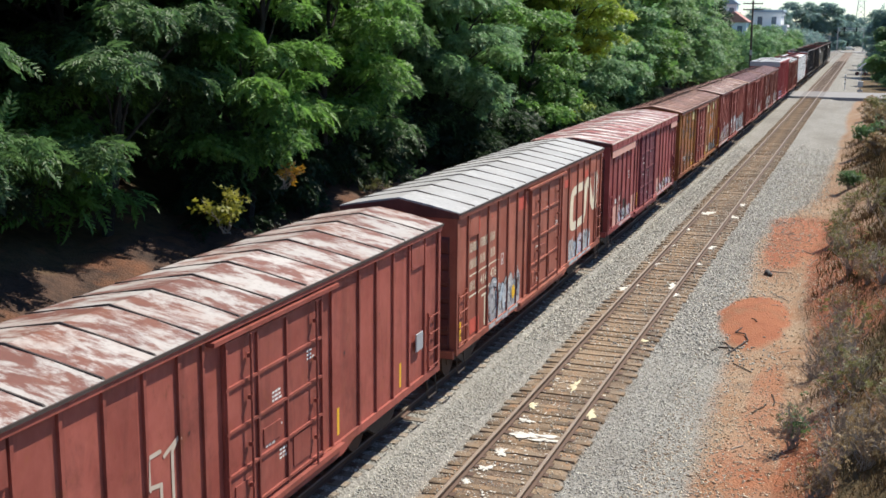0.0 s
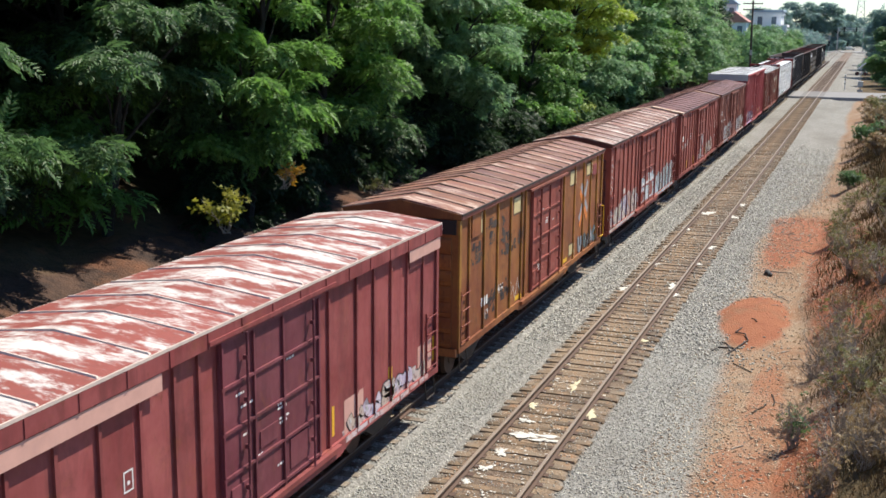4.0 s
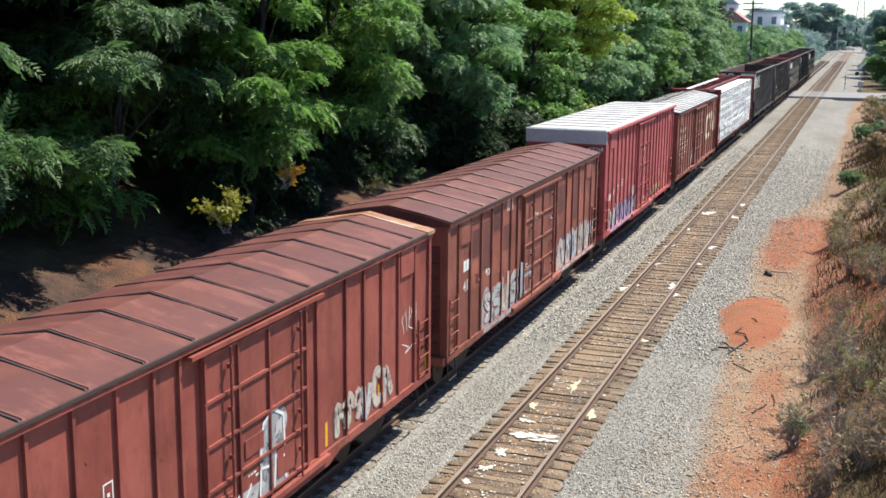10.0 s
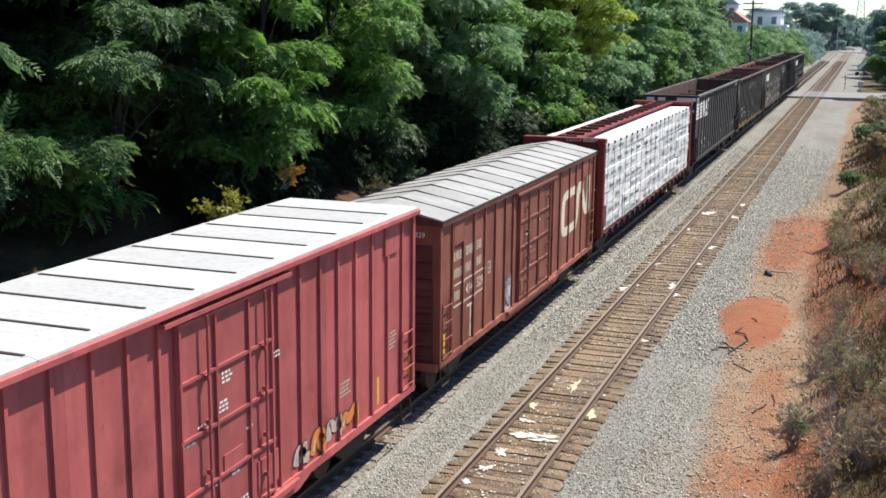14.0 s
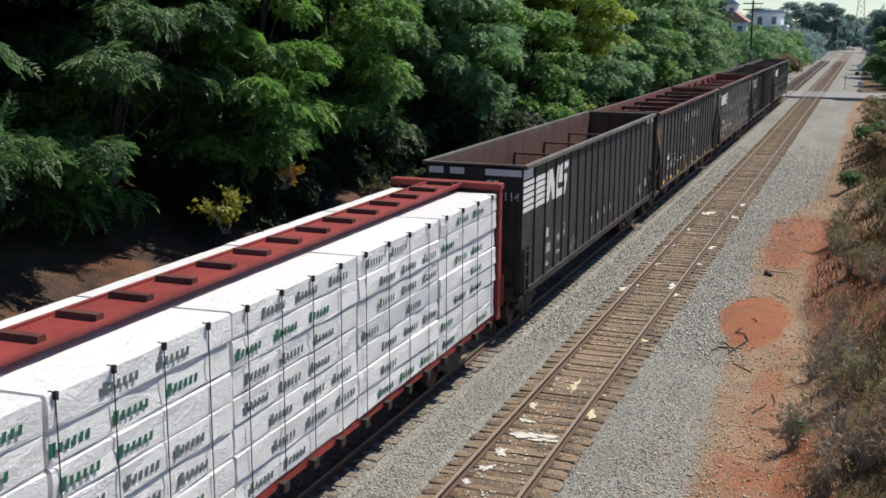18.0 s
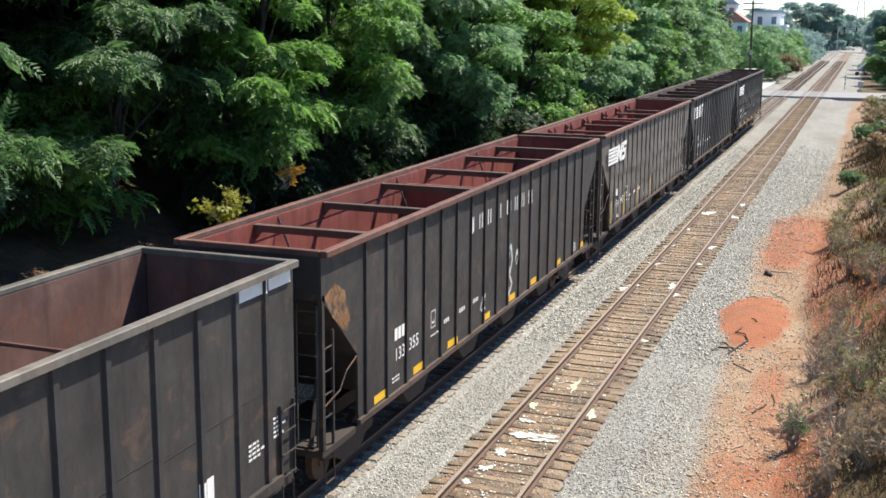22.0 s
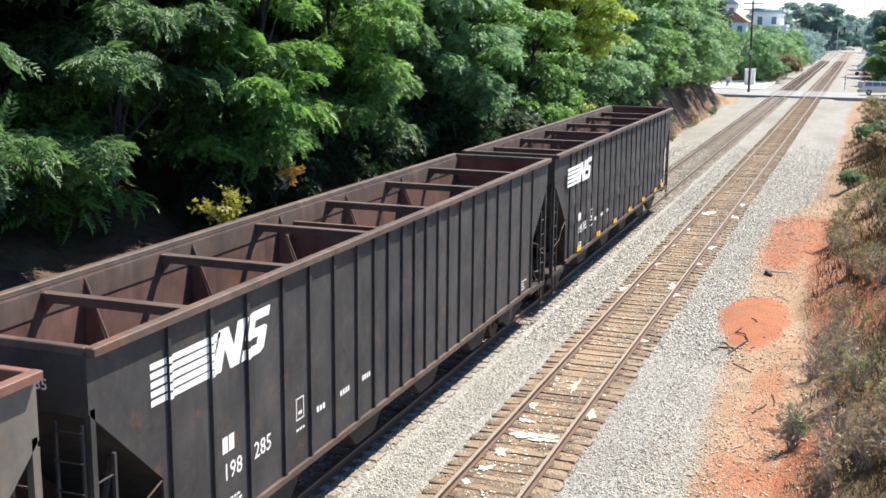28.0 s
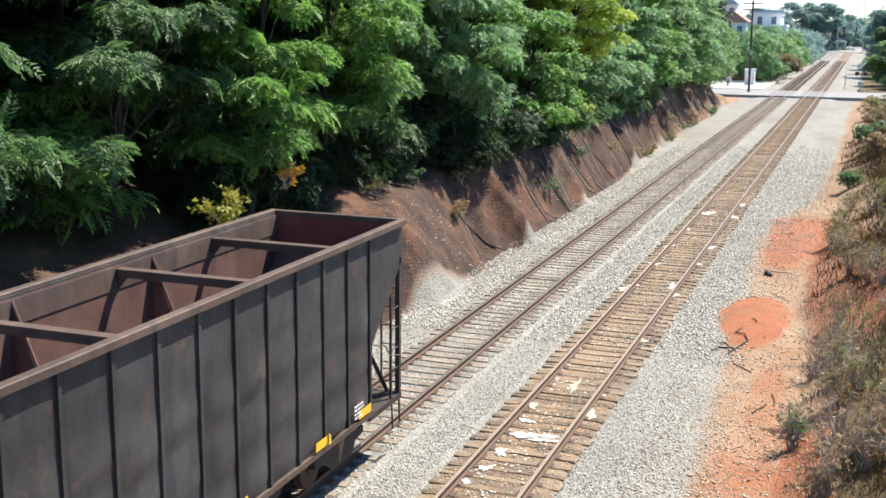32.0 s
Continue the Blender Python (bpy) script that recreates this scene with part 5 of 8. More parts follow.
def stripes_emblem(car, ribs, y, z, w, h, up=0.006, half=0.041, proud=RIB):
    """Level speed stripes running into two solid leaning shapes. y, z: lower near corner; w, h: the whole size."""
    lay = lambda polys: drape(polys, ribs, up, half, proud=proud, level=True)
    emblem = part("emblem", lay([[(y, z), (y + w * 0.475, z - 0.02), (y + w * 0.495, z + h * 0.15), (y, z + h * 0.15)]]), WHITE, car, "white level stripes emblem")
    for i in range(1, 5):
        a = z + i * h * 0.215
        part("stripe", lay([[(y, a), (y + w * (0.475 + 0.022 * i), a - 0.02), (y + w * (0.495 + 0.022 * i), a + h * 0.15), (y, a + h * 0.15)]]), WHITE, emblem)
    lean = 0.13 * w * 0.55
    at = lambda u, v: (y + w * u + lean * v, z + h * v)
    quad = lambda *p: [at(p[i], p[i + 1]) for i in range(0, len(p), 2)]
    # first shape: two posts and the slope between them; second: three bars joined by two short posts
    first = [quad(0.485, -0.03, 0.575, -0.03, 0.575, 1.05, 0.485, 1.05), quad(0.575, 1.05, 0.575, 0.52, 0.66, -0.06, 0.66, 0.5), quad(0.66, -0.06, 0.745, -0.06, 0.745, 1.08, 0.66, 1.08)]
    second = [quad(0.765, -0.06, 0.95, -0.06, 0.985, 0.04, 0.985, 0.22, 0.765, 0.22), quad(0.90, 0.22, 0.985, 0.22, 0.985, 0.42, 0.90, 0.42), quad(0.765, 0.48, 0.80, 0.42, 0.985, 0.42, 0.985, 0.60, 0.95, 0.66, 0.765, 0.66),
              quad(0.765, 0.66, 0.85, 0.66, 0.85, 0.86, 0.765, 0.86), quad(0.765, 0.86, 0.985, 0.86, 0.985, 1.12, 0.80, 1.12, 0.765, 1.02)]
    for polys in (first, second):
        part("emblem_shape", lay(polys), WHITE, emblem)


WORN_WHITE = coat_mat("worn_white", (0.70, 0.69, 0.66), (0.55, 0.54, 0.52), (0.055, 0.05, 0.047), 0.25)
RUST_PATCH = coat_mat("rust_patch", (0.20, 0.10, 0.045), (0.26, 0.15, 0.07), (0.055, 0.05, 0.047), 0.7)


def rim(car, L, top, material, inner=1.47, outer=1.63):
    for s in (-1, 1):
        a, b = sorted((s * inner, s * outer))
        part("top_rail", Shape().box(a, b, 0, L, top - 0.10, top + 0.02, 0.015), material, car, "rust-edged top rail")
    for y in (0.0, L - 0.14):
        part("end_rail", Shape().box(-inner, inner, y, y + 0.14, top - 0.09, top + 0.015, 0.012), material, car)


def dented_panel(y0, y1, z0, z1, rnd):
    """Sheet between two ribs, knocked in and out by years of unloading."""
    nz, ny = 25, 6
    creases = [0.0] + [q + rnd.uniform(-0.05, 0.05) for q in (0.24, 0.47, 0.72)] + [1.0]
    depth = [rnd.uniform(0.05, 0.095) for q in range(3)] + [rnd.uniform(0.0, 0.02)]
    row = []
    for i in range(nz):
        f = i / (nz - 1)
        j = max(q for q in range(4) if creases[q] <= f)
        u = (f - creases[j]) / (creases[j + 1] - creases[j])
        row.append(depth[j] * (u / 0.2 if u < 0.2 else (1.0 - u) / 0.8))
    row[0] = row[-1] = 0.0
    v = []
    for i in range(nz):
        for j in range(ny):
            y, z = y0 + (y1 - y0) * j / (ny - 1), z0 + (z1 - z0) * i / (nz - 1)
            x = row[i] * math.sin(math.pi * j / (ny - 1)) ** 0.6 * rnd.uniform(0.88, 1.12)
            v.append((SIDE + 0.003 + x, y, z + 0.07 * (j - 2.5) / 2.5 * (0 < i < nz - 1)))
    f = [(i * ny + j, i * ny + j + 1, (i + 1) * ny + j + 1, (i + 1) * ny + j) for i in range(nz - 1) for j in range(ny - 1)]
    return Shape().add(v, f)


def hopper(start, L, label, paint, inside, ribs, beams, num, mark_at, text_at, emblem=True, marks="", beam_round=False, dented=False):
    car = thing("hopper_car", label, "hopper car", "open cars of the train")
    TRAIN.append((car, start))
    top, low, cut = 4.98, 1.17, 1.68
    prof = [(0, top - 0.05), (0, 4.1), (cut - 0.1, 2.62), (cut - 0.05, low), (L - cut + 0.05, low), (L - cut + 0.1, 2.62), (L, 4.1), (L, top - 0.05)]
    for s in (-1, 1):
        part("side_sheet", Shape().prism(prof, 0, *sorted((s * (SIDE - 0.05), s * SIDE))), paint, car)
        part("inner_lining", Shape().prism([(0.1, top - 0.08), (0.1, 4.1), (cut, 2.6), (cut, 1.4), (L - cut, 1.4), (L - cut, 2.6), (L - 0.1, 4.1), (L - 0.1, top - 0.08)], 0,
                                           *sorted((s * (SIDE - 0.075), s * (SIDE - 0.055)))), inside, car)
        if dented and s > 0:
            dents = random.Random(int(start))
            for y0, y1 in zip(ribs, ribs[1:]):
                part("dented_panel", dented_panel(y0 + 0.04, y1 - 0.04, low + 0.1, top - 0.12, dents), paint, car, smooth=True)
        for y in ribs:
            part("rib", Shape().prism([(min(s * SIDE, s * RIB), y - 0.04), (max(s * SIDE, s * RIB), y - 0.04), (max(s * SIDE, s * RIB), y + 0.04), (min(s * SIDE, s * RIB), y + 0.04)],
                                      2, low + 0.1, top - 0.1), paint, car)
        part("side_sill", Shape().box(*sorted((s * (SIDE - 0.02), s * (RIB + 0.02))), cut - 0.1, L - cut + 0.1, low - 0.02, low + 0.09), RIM_DARK, car, "rusty side sill")
        for y in (0.08, L - 0.08):
            part("corner_post", Shape().box(*sorted((s * 1.40, s * 1.50)), y - 0.05, y + 0.05, 1.12, 4.15), paint, car)
    for y, w in ((0, 1), (L, -1)):
        part("end_sheet", Shape().box(-SIDE + 0.05, SIDE - 0.05, *sorted((y + w * 0.02, y + w * 0.07)), 4.05, top - 0.05), paint, car)
        part("end_lining", Shape().box(-SIDE + 0.08, SIDE - 0.08, *sorted((y + w * 0.075, y + w * 0.09)), 4.05, top - 0.08), INNER_RED, car)
        s = Shape().prism([(y + w * 0.03, 4.1), (y + w * 0.1, 4.1), (y + w * 3.3, 1.45), (y + w * 3.23, 1.38)], 0, -SIDE + 0.08, SIDE - 0.08)
        part("slope_sheet", s, inside, car)
        s = Shape().prism([(y + w * 0.02, 4.06), (y + w * 0.05, 4.06), (y + w * 3.2, 1.37), (y + w * 3.12, 1.31)], 0, -SIDE + 0.02, SIDE - 0.02)
        part("slope_underside", s, COAL_PAINT, car)
        part("end_platform", Shape().box(-1.5, 1.5, *sorted((y, y + w * 1.7)), 1.0, 1.13), STEEL_DARK, car)
        for q in (-1, 1):
            part("end_brace", Shape().line([(q * 1.2, y + w * 0.1, 1.15), (q * 0.9, y + w * 1.2, 3.0)], 0.05), STEEL_DARK, car)
        ladder(car, paint, y - 0.02 if w > 0 else y + 0.08, 1.0, 1.42, [1.35 + 0.42 * i for i in range(7)], "end")
        part("side_ladder", Shape().box(1.44, 1.49, *sorted((y + w * 0.5, y + w * 0.55)), 1.13, 3.4).line([(1.47, y + w * 0.1, 2.2), (1.47, y + w * 0.52, 2.2)], 0.015)
             .line([(1.47, y + w * 0.1, 1.75), (1.47, y + w * 0.52, 1.75)], 0.015).line([(1.47, y + w * 0.1, 2.65), (1.47, y + w * 0.52, 2.65)], 0.015).line([(1.47, y + w * 0.1, 3.1), (1.47, y + w * 0.52, 3.1)], 0.015), paint, car)
        part("grab_rail", Shape().line([(1.5, y + w * 0.1, 2.0), (1.53, y + w * 0.7, 2.15), (1.53, y + w * 1.0, 2.45), (1.5, y + w * 1.55, 2.6)], 0.014), RIM_DARK, car)
        part("stirrup", Shape().line([(1.48, y + w * 0.1, 1.0), (1.5, y + w * 0.1, 0.45), (1.5, y + w * 0.5, 0.45), (1.48, y + w * 0.5, 1.0)], 0.02), STEEL_DARK, car)
        coupler(car, y, -w)
    rim(car, L, top, RIM_RUST if inside is INNER_RED else RIM_DARK)
    for s in (-1, 1):
        part("inner_band", Shape().box(*sorted((s * (SIDE - 0.077), s * (SIDE - 0.095))), 0.12, L - 0.12, top - 0.5, top - 0.1), RIM_DARK if inside is INNER_BROWN else INNER_RED, car, "darker stained band inside the top rail")
    # bays, ridges and cross beams
    for f in (0.36, 0.64):
        part("ridge", Shape().prism([(f * L - 1.6, 1.4), (f * L, 2.9), (f * L + 1.6, 1.4)], 0, -SIDE + 0.08, SIDE - 0.08), inside, car)
    part("divider", Shape().prism([(0.5 * L - 0.06, 1.4), (0.5 * L - 0.06, top - 0.35), (0.5 * L + 0.06, top - 0.35), (0.5 * L + 0.06, 1.4)], 0, -SIDE + 0.08, SIDE - 0.08), inside, car, "full-width inner divider plate")
    part("floor_sheet", Shape().box(-SIDE + 0.08, SIDE - 0.08, 3.1, L - 3.1, 1.36, 1.42), inside, car)
    for i, y in enumerate(beams):
        b = Shape()
        if beam_round:
            b.rod((-SIDE + 0.06, y, top - 0.43), (SIDE - 0.06, y, top - 0.43), 0.06, 8)
        else:
            b.box(-SIDE + 0.06, SIDE - 0.06, y - 0.05, y + 0.05, top - 0.29, top - 0.17).box(-SIDE + 0.06, SIDE - 0.06, y - 0.10, y + 0.10, top - 0.17, top - 0.13)
        cross = part("cross_beam", b, RIM_RUST if beam_round else RIM_DARK, car, "rusty cross beam")
        for s in (-1, 1):
            x = s * (SIDE - 0.08)
            part("end_bracket", Shape().prism([(x, top - 0.10), (x, top - 0.5), (x - s * 0.22, top - 0.25)], 1, y - 0.012, y + 0.012), RIM_RUST, cross)
            if i % 2 == 0 or beam_round or inside is INNER_BROWN and i < 4:
                part("strut", Shape().rod((x, y + 1.0, top - 0.12), (x - s * 0.55, y + 1.0, top - 1.45), 0.028, 6), RIM_DARK if marks == "letters" else inside, cross)
                if marks != "letters":
                    part("strut_plate", Shape().prism([(x, top - 0.2), (x, top - 1.45), (x - s * 0.5, top - 1.45)], 1, y + 0.985, y + 1.015), inside, cross)
    # hopper chutes, frame, wheels
    for f in (0.25, 0.42, 0.58, 0.75):
        y = f * L
        part("chute", Shape().prism([(y - 1.3, 1.2), (y - 0.45, 0.42), (y + 0.45, 0.42), (y + 1.3, 1.2)], 0, -1.15, 1.15), STEEL_DARK, car)
    part("underframe", Shape().box(-0.3, 0.3, 0.1, L - 0.1, 0.72, 1.02), STEEL_DARK, car)
    bogie(car, 2.2)
    bogie(car, L - 2.2)
    # markings
    up = 0.088 if dented else 0.006
    rnd = random.Random(len(TRAIN))
    if emblem:
        stripes_emblem(car, ribs, mark_at, 3.76, 3.26, 0.62, up, proud=SIDE if dented else RIB)
    a, b = num[:3], num[3:]
    side_text(a, text_at[0], 1.92, 0.29, WHITE, car, SIDE + up)
    side_text(b, text_at[1], 1.95, 0.29, WHITE, car, SIDE + up)
    patches("painted_mark", bars(text_at[0], 2.38, 2 if emblem else 3, 0.16, 0.27), ribs, WHITE, car, up=up)
    dark_square(car, ribs[3] + 0.45, 2.1, 0.3, up)
    tagged(part("small_print", drape(small_print(rnd, ribs[1] + 0.3, 1.55, 2) + small_print(rnd, ribs[3] + 0.45, 1.9, 1) + bars(ribs[4] + 0.25, 2.0, 3, 0.09, 0.11) + bars(ribs[5] + 0.25, 2.0, 4, 0.08, 0.11) +
                              bars(ribs[6] + 0.25, 2.0, 4, 0.07, 0.11) + small_print(rnd, ribs[-2] + 0.15, 1.6, 4), ribs, up), WHITE, car), kind="stuff")
    end_text(num, 0.2, 4.35, 0.16, WHITE, car, 0.015)
    if marks == "letters":
        for y in (8.6, 9.3, 10.02, 10.9, 11.72, 12.47, 13.15, 13.85):
            part("painted_letter", drape([rect(y - 0.14, y - 0.06, 3.88, 4.28), rect(y + 0.06, y + 0.14, 3.88, 4.28)], ribs, up), WORN_WHITE, car, "worn white painted lettering bars")
        part("scrawl", drape(stroke([(11.75, 1.55), (11.95, 2.2), (11.8, 2.75), (12.05, 2.95), (12.2, 2.5), (11.95, 2.1), (12.2, 1.8), (11.9, 1.5)], 0.09) + stroke([(12.5, 2.4), (12.65, 2.7), (12.8, 2.45), (12.6, 2.3)], 0.08), ribs, up), WORN_WHITE, car, "white sprayed scrawl")
        part("scrawl", drape(stroke([(9.35, 1.7), (9.6, 2.05), (9.7, 1.75), (9.45, 1.65)], 0.07), ribs, up), WORN_WHITE, car, "white sprayed scrawl")
        part("rust_patch", drape([[(0.12, 4.1), (0.55, 4.3), (1.0, 4.05), (1.25, 3.4), (1.05, 3.2), (0.45, 3.65)]], [], up), RUST_PATCH, car, "orange rust patch on the end plate")
    ys = [3.05, 6.1, 9.15, 12.2, 15.3, 18.4, 20.3] if marks == "" else [2.4, 4.6, 6.85, 9.6, 11.95, 14.2, 17.2, 20.4] if marks == "letters" else [1.62, 4.16, 7.1, 10.25]
    for y in ys:
        if marks == "stripes":
            part("yellow_stripe", drape([rect(y, y + 0.1, 1.4, 2.3)], ribs, up), YELLOW, car, "yellow reflective strip")
        elif marks != "none":
            part("yellow_stripe", drape([rect(y, y + 0.6, 1.30, 1.48)], ribs, up), YELLOW, car, "yellow reflective strip")
    return car


def gondola():
    car = thing("gondola_car", "tall black open gondola car with white stripes emblem", "gondola car", "open cars of the train")
    TRAIN.append((car, 191.15))
    L, top, low = 21.35, 5.05, 1.30
    ribs = [1.28, 2.52, 3.72, 4.7, 5.68, 6.78, 7.88, 8.86, 9.84, 10.94, 12.02, 13.0, 14.0, 15.06, 16.1, 17.18, 18.3, 19.4, 20.35]
    for s in (-1, 1):
        part("side_sheet", Shape().box(*sorted((s * (SIDE - 0.05), s * SIDE)), 0, L, low, top - 0.05), COAL_PAINT if s < 0 else GONDOLA_PAINT, car)
        part("inner_lining", Shape().box(*sorted((s * (SIDE - 0.07), s * (SIDE - 0.055))), 0.08, L - 0.08, low, top - 0.08), INNER_BROWN, car)
        for y in ribs:
            part("rib", Shape().prism([(min(s * SIDE, s * RIB), y - 0.075), (max(s * SIDE, s * RIB), y - 0.055), (max(s * SIDE, s * RIB), y + 0.055), (min(s * SIDE, s * RIB), y + 0.075)], 2, low, top - 0.08), COAL_PAINT, car)
        part("side_sill", Shape().box(*sorted((s * (SIDE - 0.02), s * (RIB + 0.04))), 0.6, L - 0.6, low - 0.12, low + 0.06), GONDOLA_PAINT, car)
    for y, w in ((0, 1), (L, -1)):
        part("end_sheet", Shape().box(-SIDE + 0.05, SIDE - 0.05, *sorted((y, y + w * 0.06)), low, top - 0.05), COAL_PAINT, car)
        part("end_lining", Shape().box(-SIDE + 0.08, SIDE - 0.08, *sorted((y + w * 0.065, y + w * 0.08)), low, top - 0.08), INNER_BROWN, car)
        part("end_platform", Shape().box(-1.45, 1.45, *sorted((y, y + w * 0.9)), 1.0, 1.16), STEEL_DARK, car)
        ladder(car, COAL_PAINT, SIDE + 0.01, *sorted((y + w * 0.12, y + w * 0.6)), [1.3 + 0.4 * i for i in range(4)])
        ladder(car, COAL_PAINT, y - 0.01 if w > 0 else y + 0.09, 0.95, 1.4, [1.3 + 0.4 * i for i in range(8)], "end")
        part("stirrup", Shape().line([(1.5, y + w * 0.1, 1.1), (1.5, y + w * 0.1, 0.45), (1.5, y + w * 0.5, 0.45), (1.5, y + w * 0.5, 1.1)], 0.02), STEEL_DARK, car)
        part("brake_gear", Shape().box(0.7, 1.3, *sorted((y - w * 0.25, y)), 1.1, 1.5).rod((1.0, y - w * 0.28, 1.9), (1.0, y - w * 0.32, 1.9), 0.28, 14), STEEL_DARK, car)
        coupler(car, y, -w)
    rim(car, L, top, GREY_PAINT)
    part("floor_sheet", Shape().box(-SIDE + 0.08, SIDE - 0.08, 0.1, L - 0.1, low, low + 0.06), INNER_BROWN, car)
    for y in (4.7, 8.9, 13.05, 17.2):
        tie = part("cross_rod", Shape().rod((-SIDE + 0.07, y, 4.37), (SIDE - 0.07, y, 4.37), 0.04, 8), RIM_RUST, car, "rusty cross rod")
        for q in (-1, 1):
            part("rod_post", Shape().box(*sorted((q * (SIDE - 0.075), q * (SIDE - 0.13))), y - 0.04, y + 0.04, 2.2, 4.42), INNER_BROWN, tie)
    for y, x0, x1 in ((-0.006, -1.4, -0.95), (-0.006, -0.75, -0.3), (-0.006, 0.35, 1.45)):
        part("white_panel", Shape().box(x0, x1, y, y + 0.004, top - 0.32, top - 0.13), WHITE, car)
    part("white_panel", drape([rect(0.03, 1.02, top - 0.42, top - 0.13), rect(L - 1.9, L - 1.0, top - 0.36, top - 0.13), rect(L - 0.9, L - 0.1, top - 0.36, top - 0.13)], ribs), WHITE, car)
    stripes_emblem(car, ribs, 0.04, 3.66, 5.05, 0.9, half=0.068)
    side_text("200", 2.57, 1.98, 0.32, WHITE, car)
    side_text("114", 3.78, 2.1, 0.30, WHITE, car)
    patches("painted_mark", bars(2.6, 2.5, 2, 0.17, 0.28), ribs, WHITE, car, up=0.006)
    end_text("200114", 0.38, 4.02, 0.25, WHITE, car, -0.005)
    part("end_mark", Shape().box(0.40, 0.55, -0.006, -0.002, 4.36, 4.60).box(0.60, 0.76, -0.006, -0.002, 4.36, 4.60), WHITE, car)
    dark_square(car, 4.78, 2.2, 0.3)
    rnd = random.Random(3)
    tagged(part("small_print", drape(small_print(rnd, ribs[1] + 0.2, 1.65, 2) + small_print(rnd, ribs[2] + 0.3, 1.8, 2) + small_print(rnd, ribs[-2] + 0.3, 2.2, 4) + small_print(rnd, ribs[-1] + 0.2, 2.4, 5), ribs, 0.006), WHITE, car), kind="stuff")
    patches("tan_plate", [rect(y - 0.19, y + 0.19, 1.96, 2.2) for y in (8.99, 10.02, 11.15, 12.17)], ribs, TAN, car, "faded tan reflective plate", up=0.006)
    part("white_placard", drape([rect(18.2, 18.62, 1.72, 2.16)], ribs, 0.006), WHITE, car, "square white placard")
    for i, (y0, y1) in enumerate(zip(ribs, ribs[1:])):
        part("weld_seam", Shape().box(SIDE - 0.002, SIDE + 0.007, y0 + 0.08, y1 - 0.08, 2.86 + 0.07 * (i % 3), 2.875 + 0.07 * (i % 3)), STEEL_DARK, car)
    part("scrawl", drape(stroke([(5.72, 1.35), (5.85, 1.85), (5.98, 1.45), (6.12, 1.9), (6.2, 1.5), (6.4, 1.95), (6.5, 1.55), (6.62, 1.8)], 0.045), ribs, 0.006), GREY, car, "grey sprayed scrawl")
    part("underframe", Shape().box(-0.3, 0.3, 0.1, L - 0.1, 0.72, 1.02).box(-1.2, 1.2, 3.6, L - 3.6, 0.85, low), STEEL_DARK, car)
    bogie(car, 2.2)
    bogie(car, L - 2.2)


def wrap_mat(name, color):
    k = Nodes(name, 0.38, 0.0, 0.5)
    c = k.mix(k.noise(1.2, 6, 0.65), tuple(v * 0.92 for v in color), color)
    c = k.vary(c, 0.9, 1.05)
    k.bump(k.noise(3.6, 8, 0.75, stretch=(1.0, 0.9, 1.8), warp=2.2), 0.8, 0.07)
    return k.done(c)


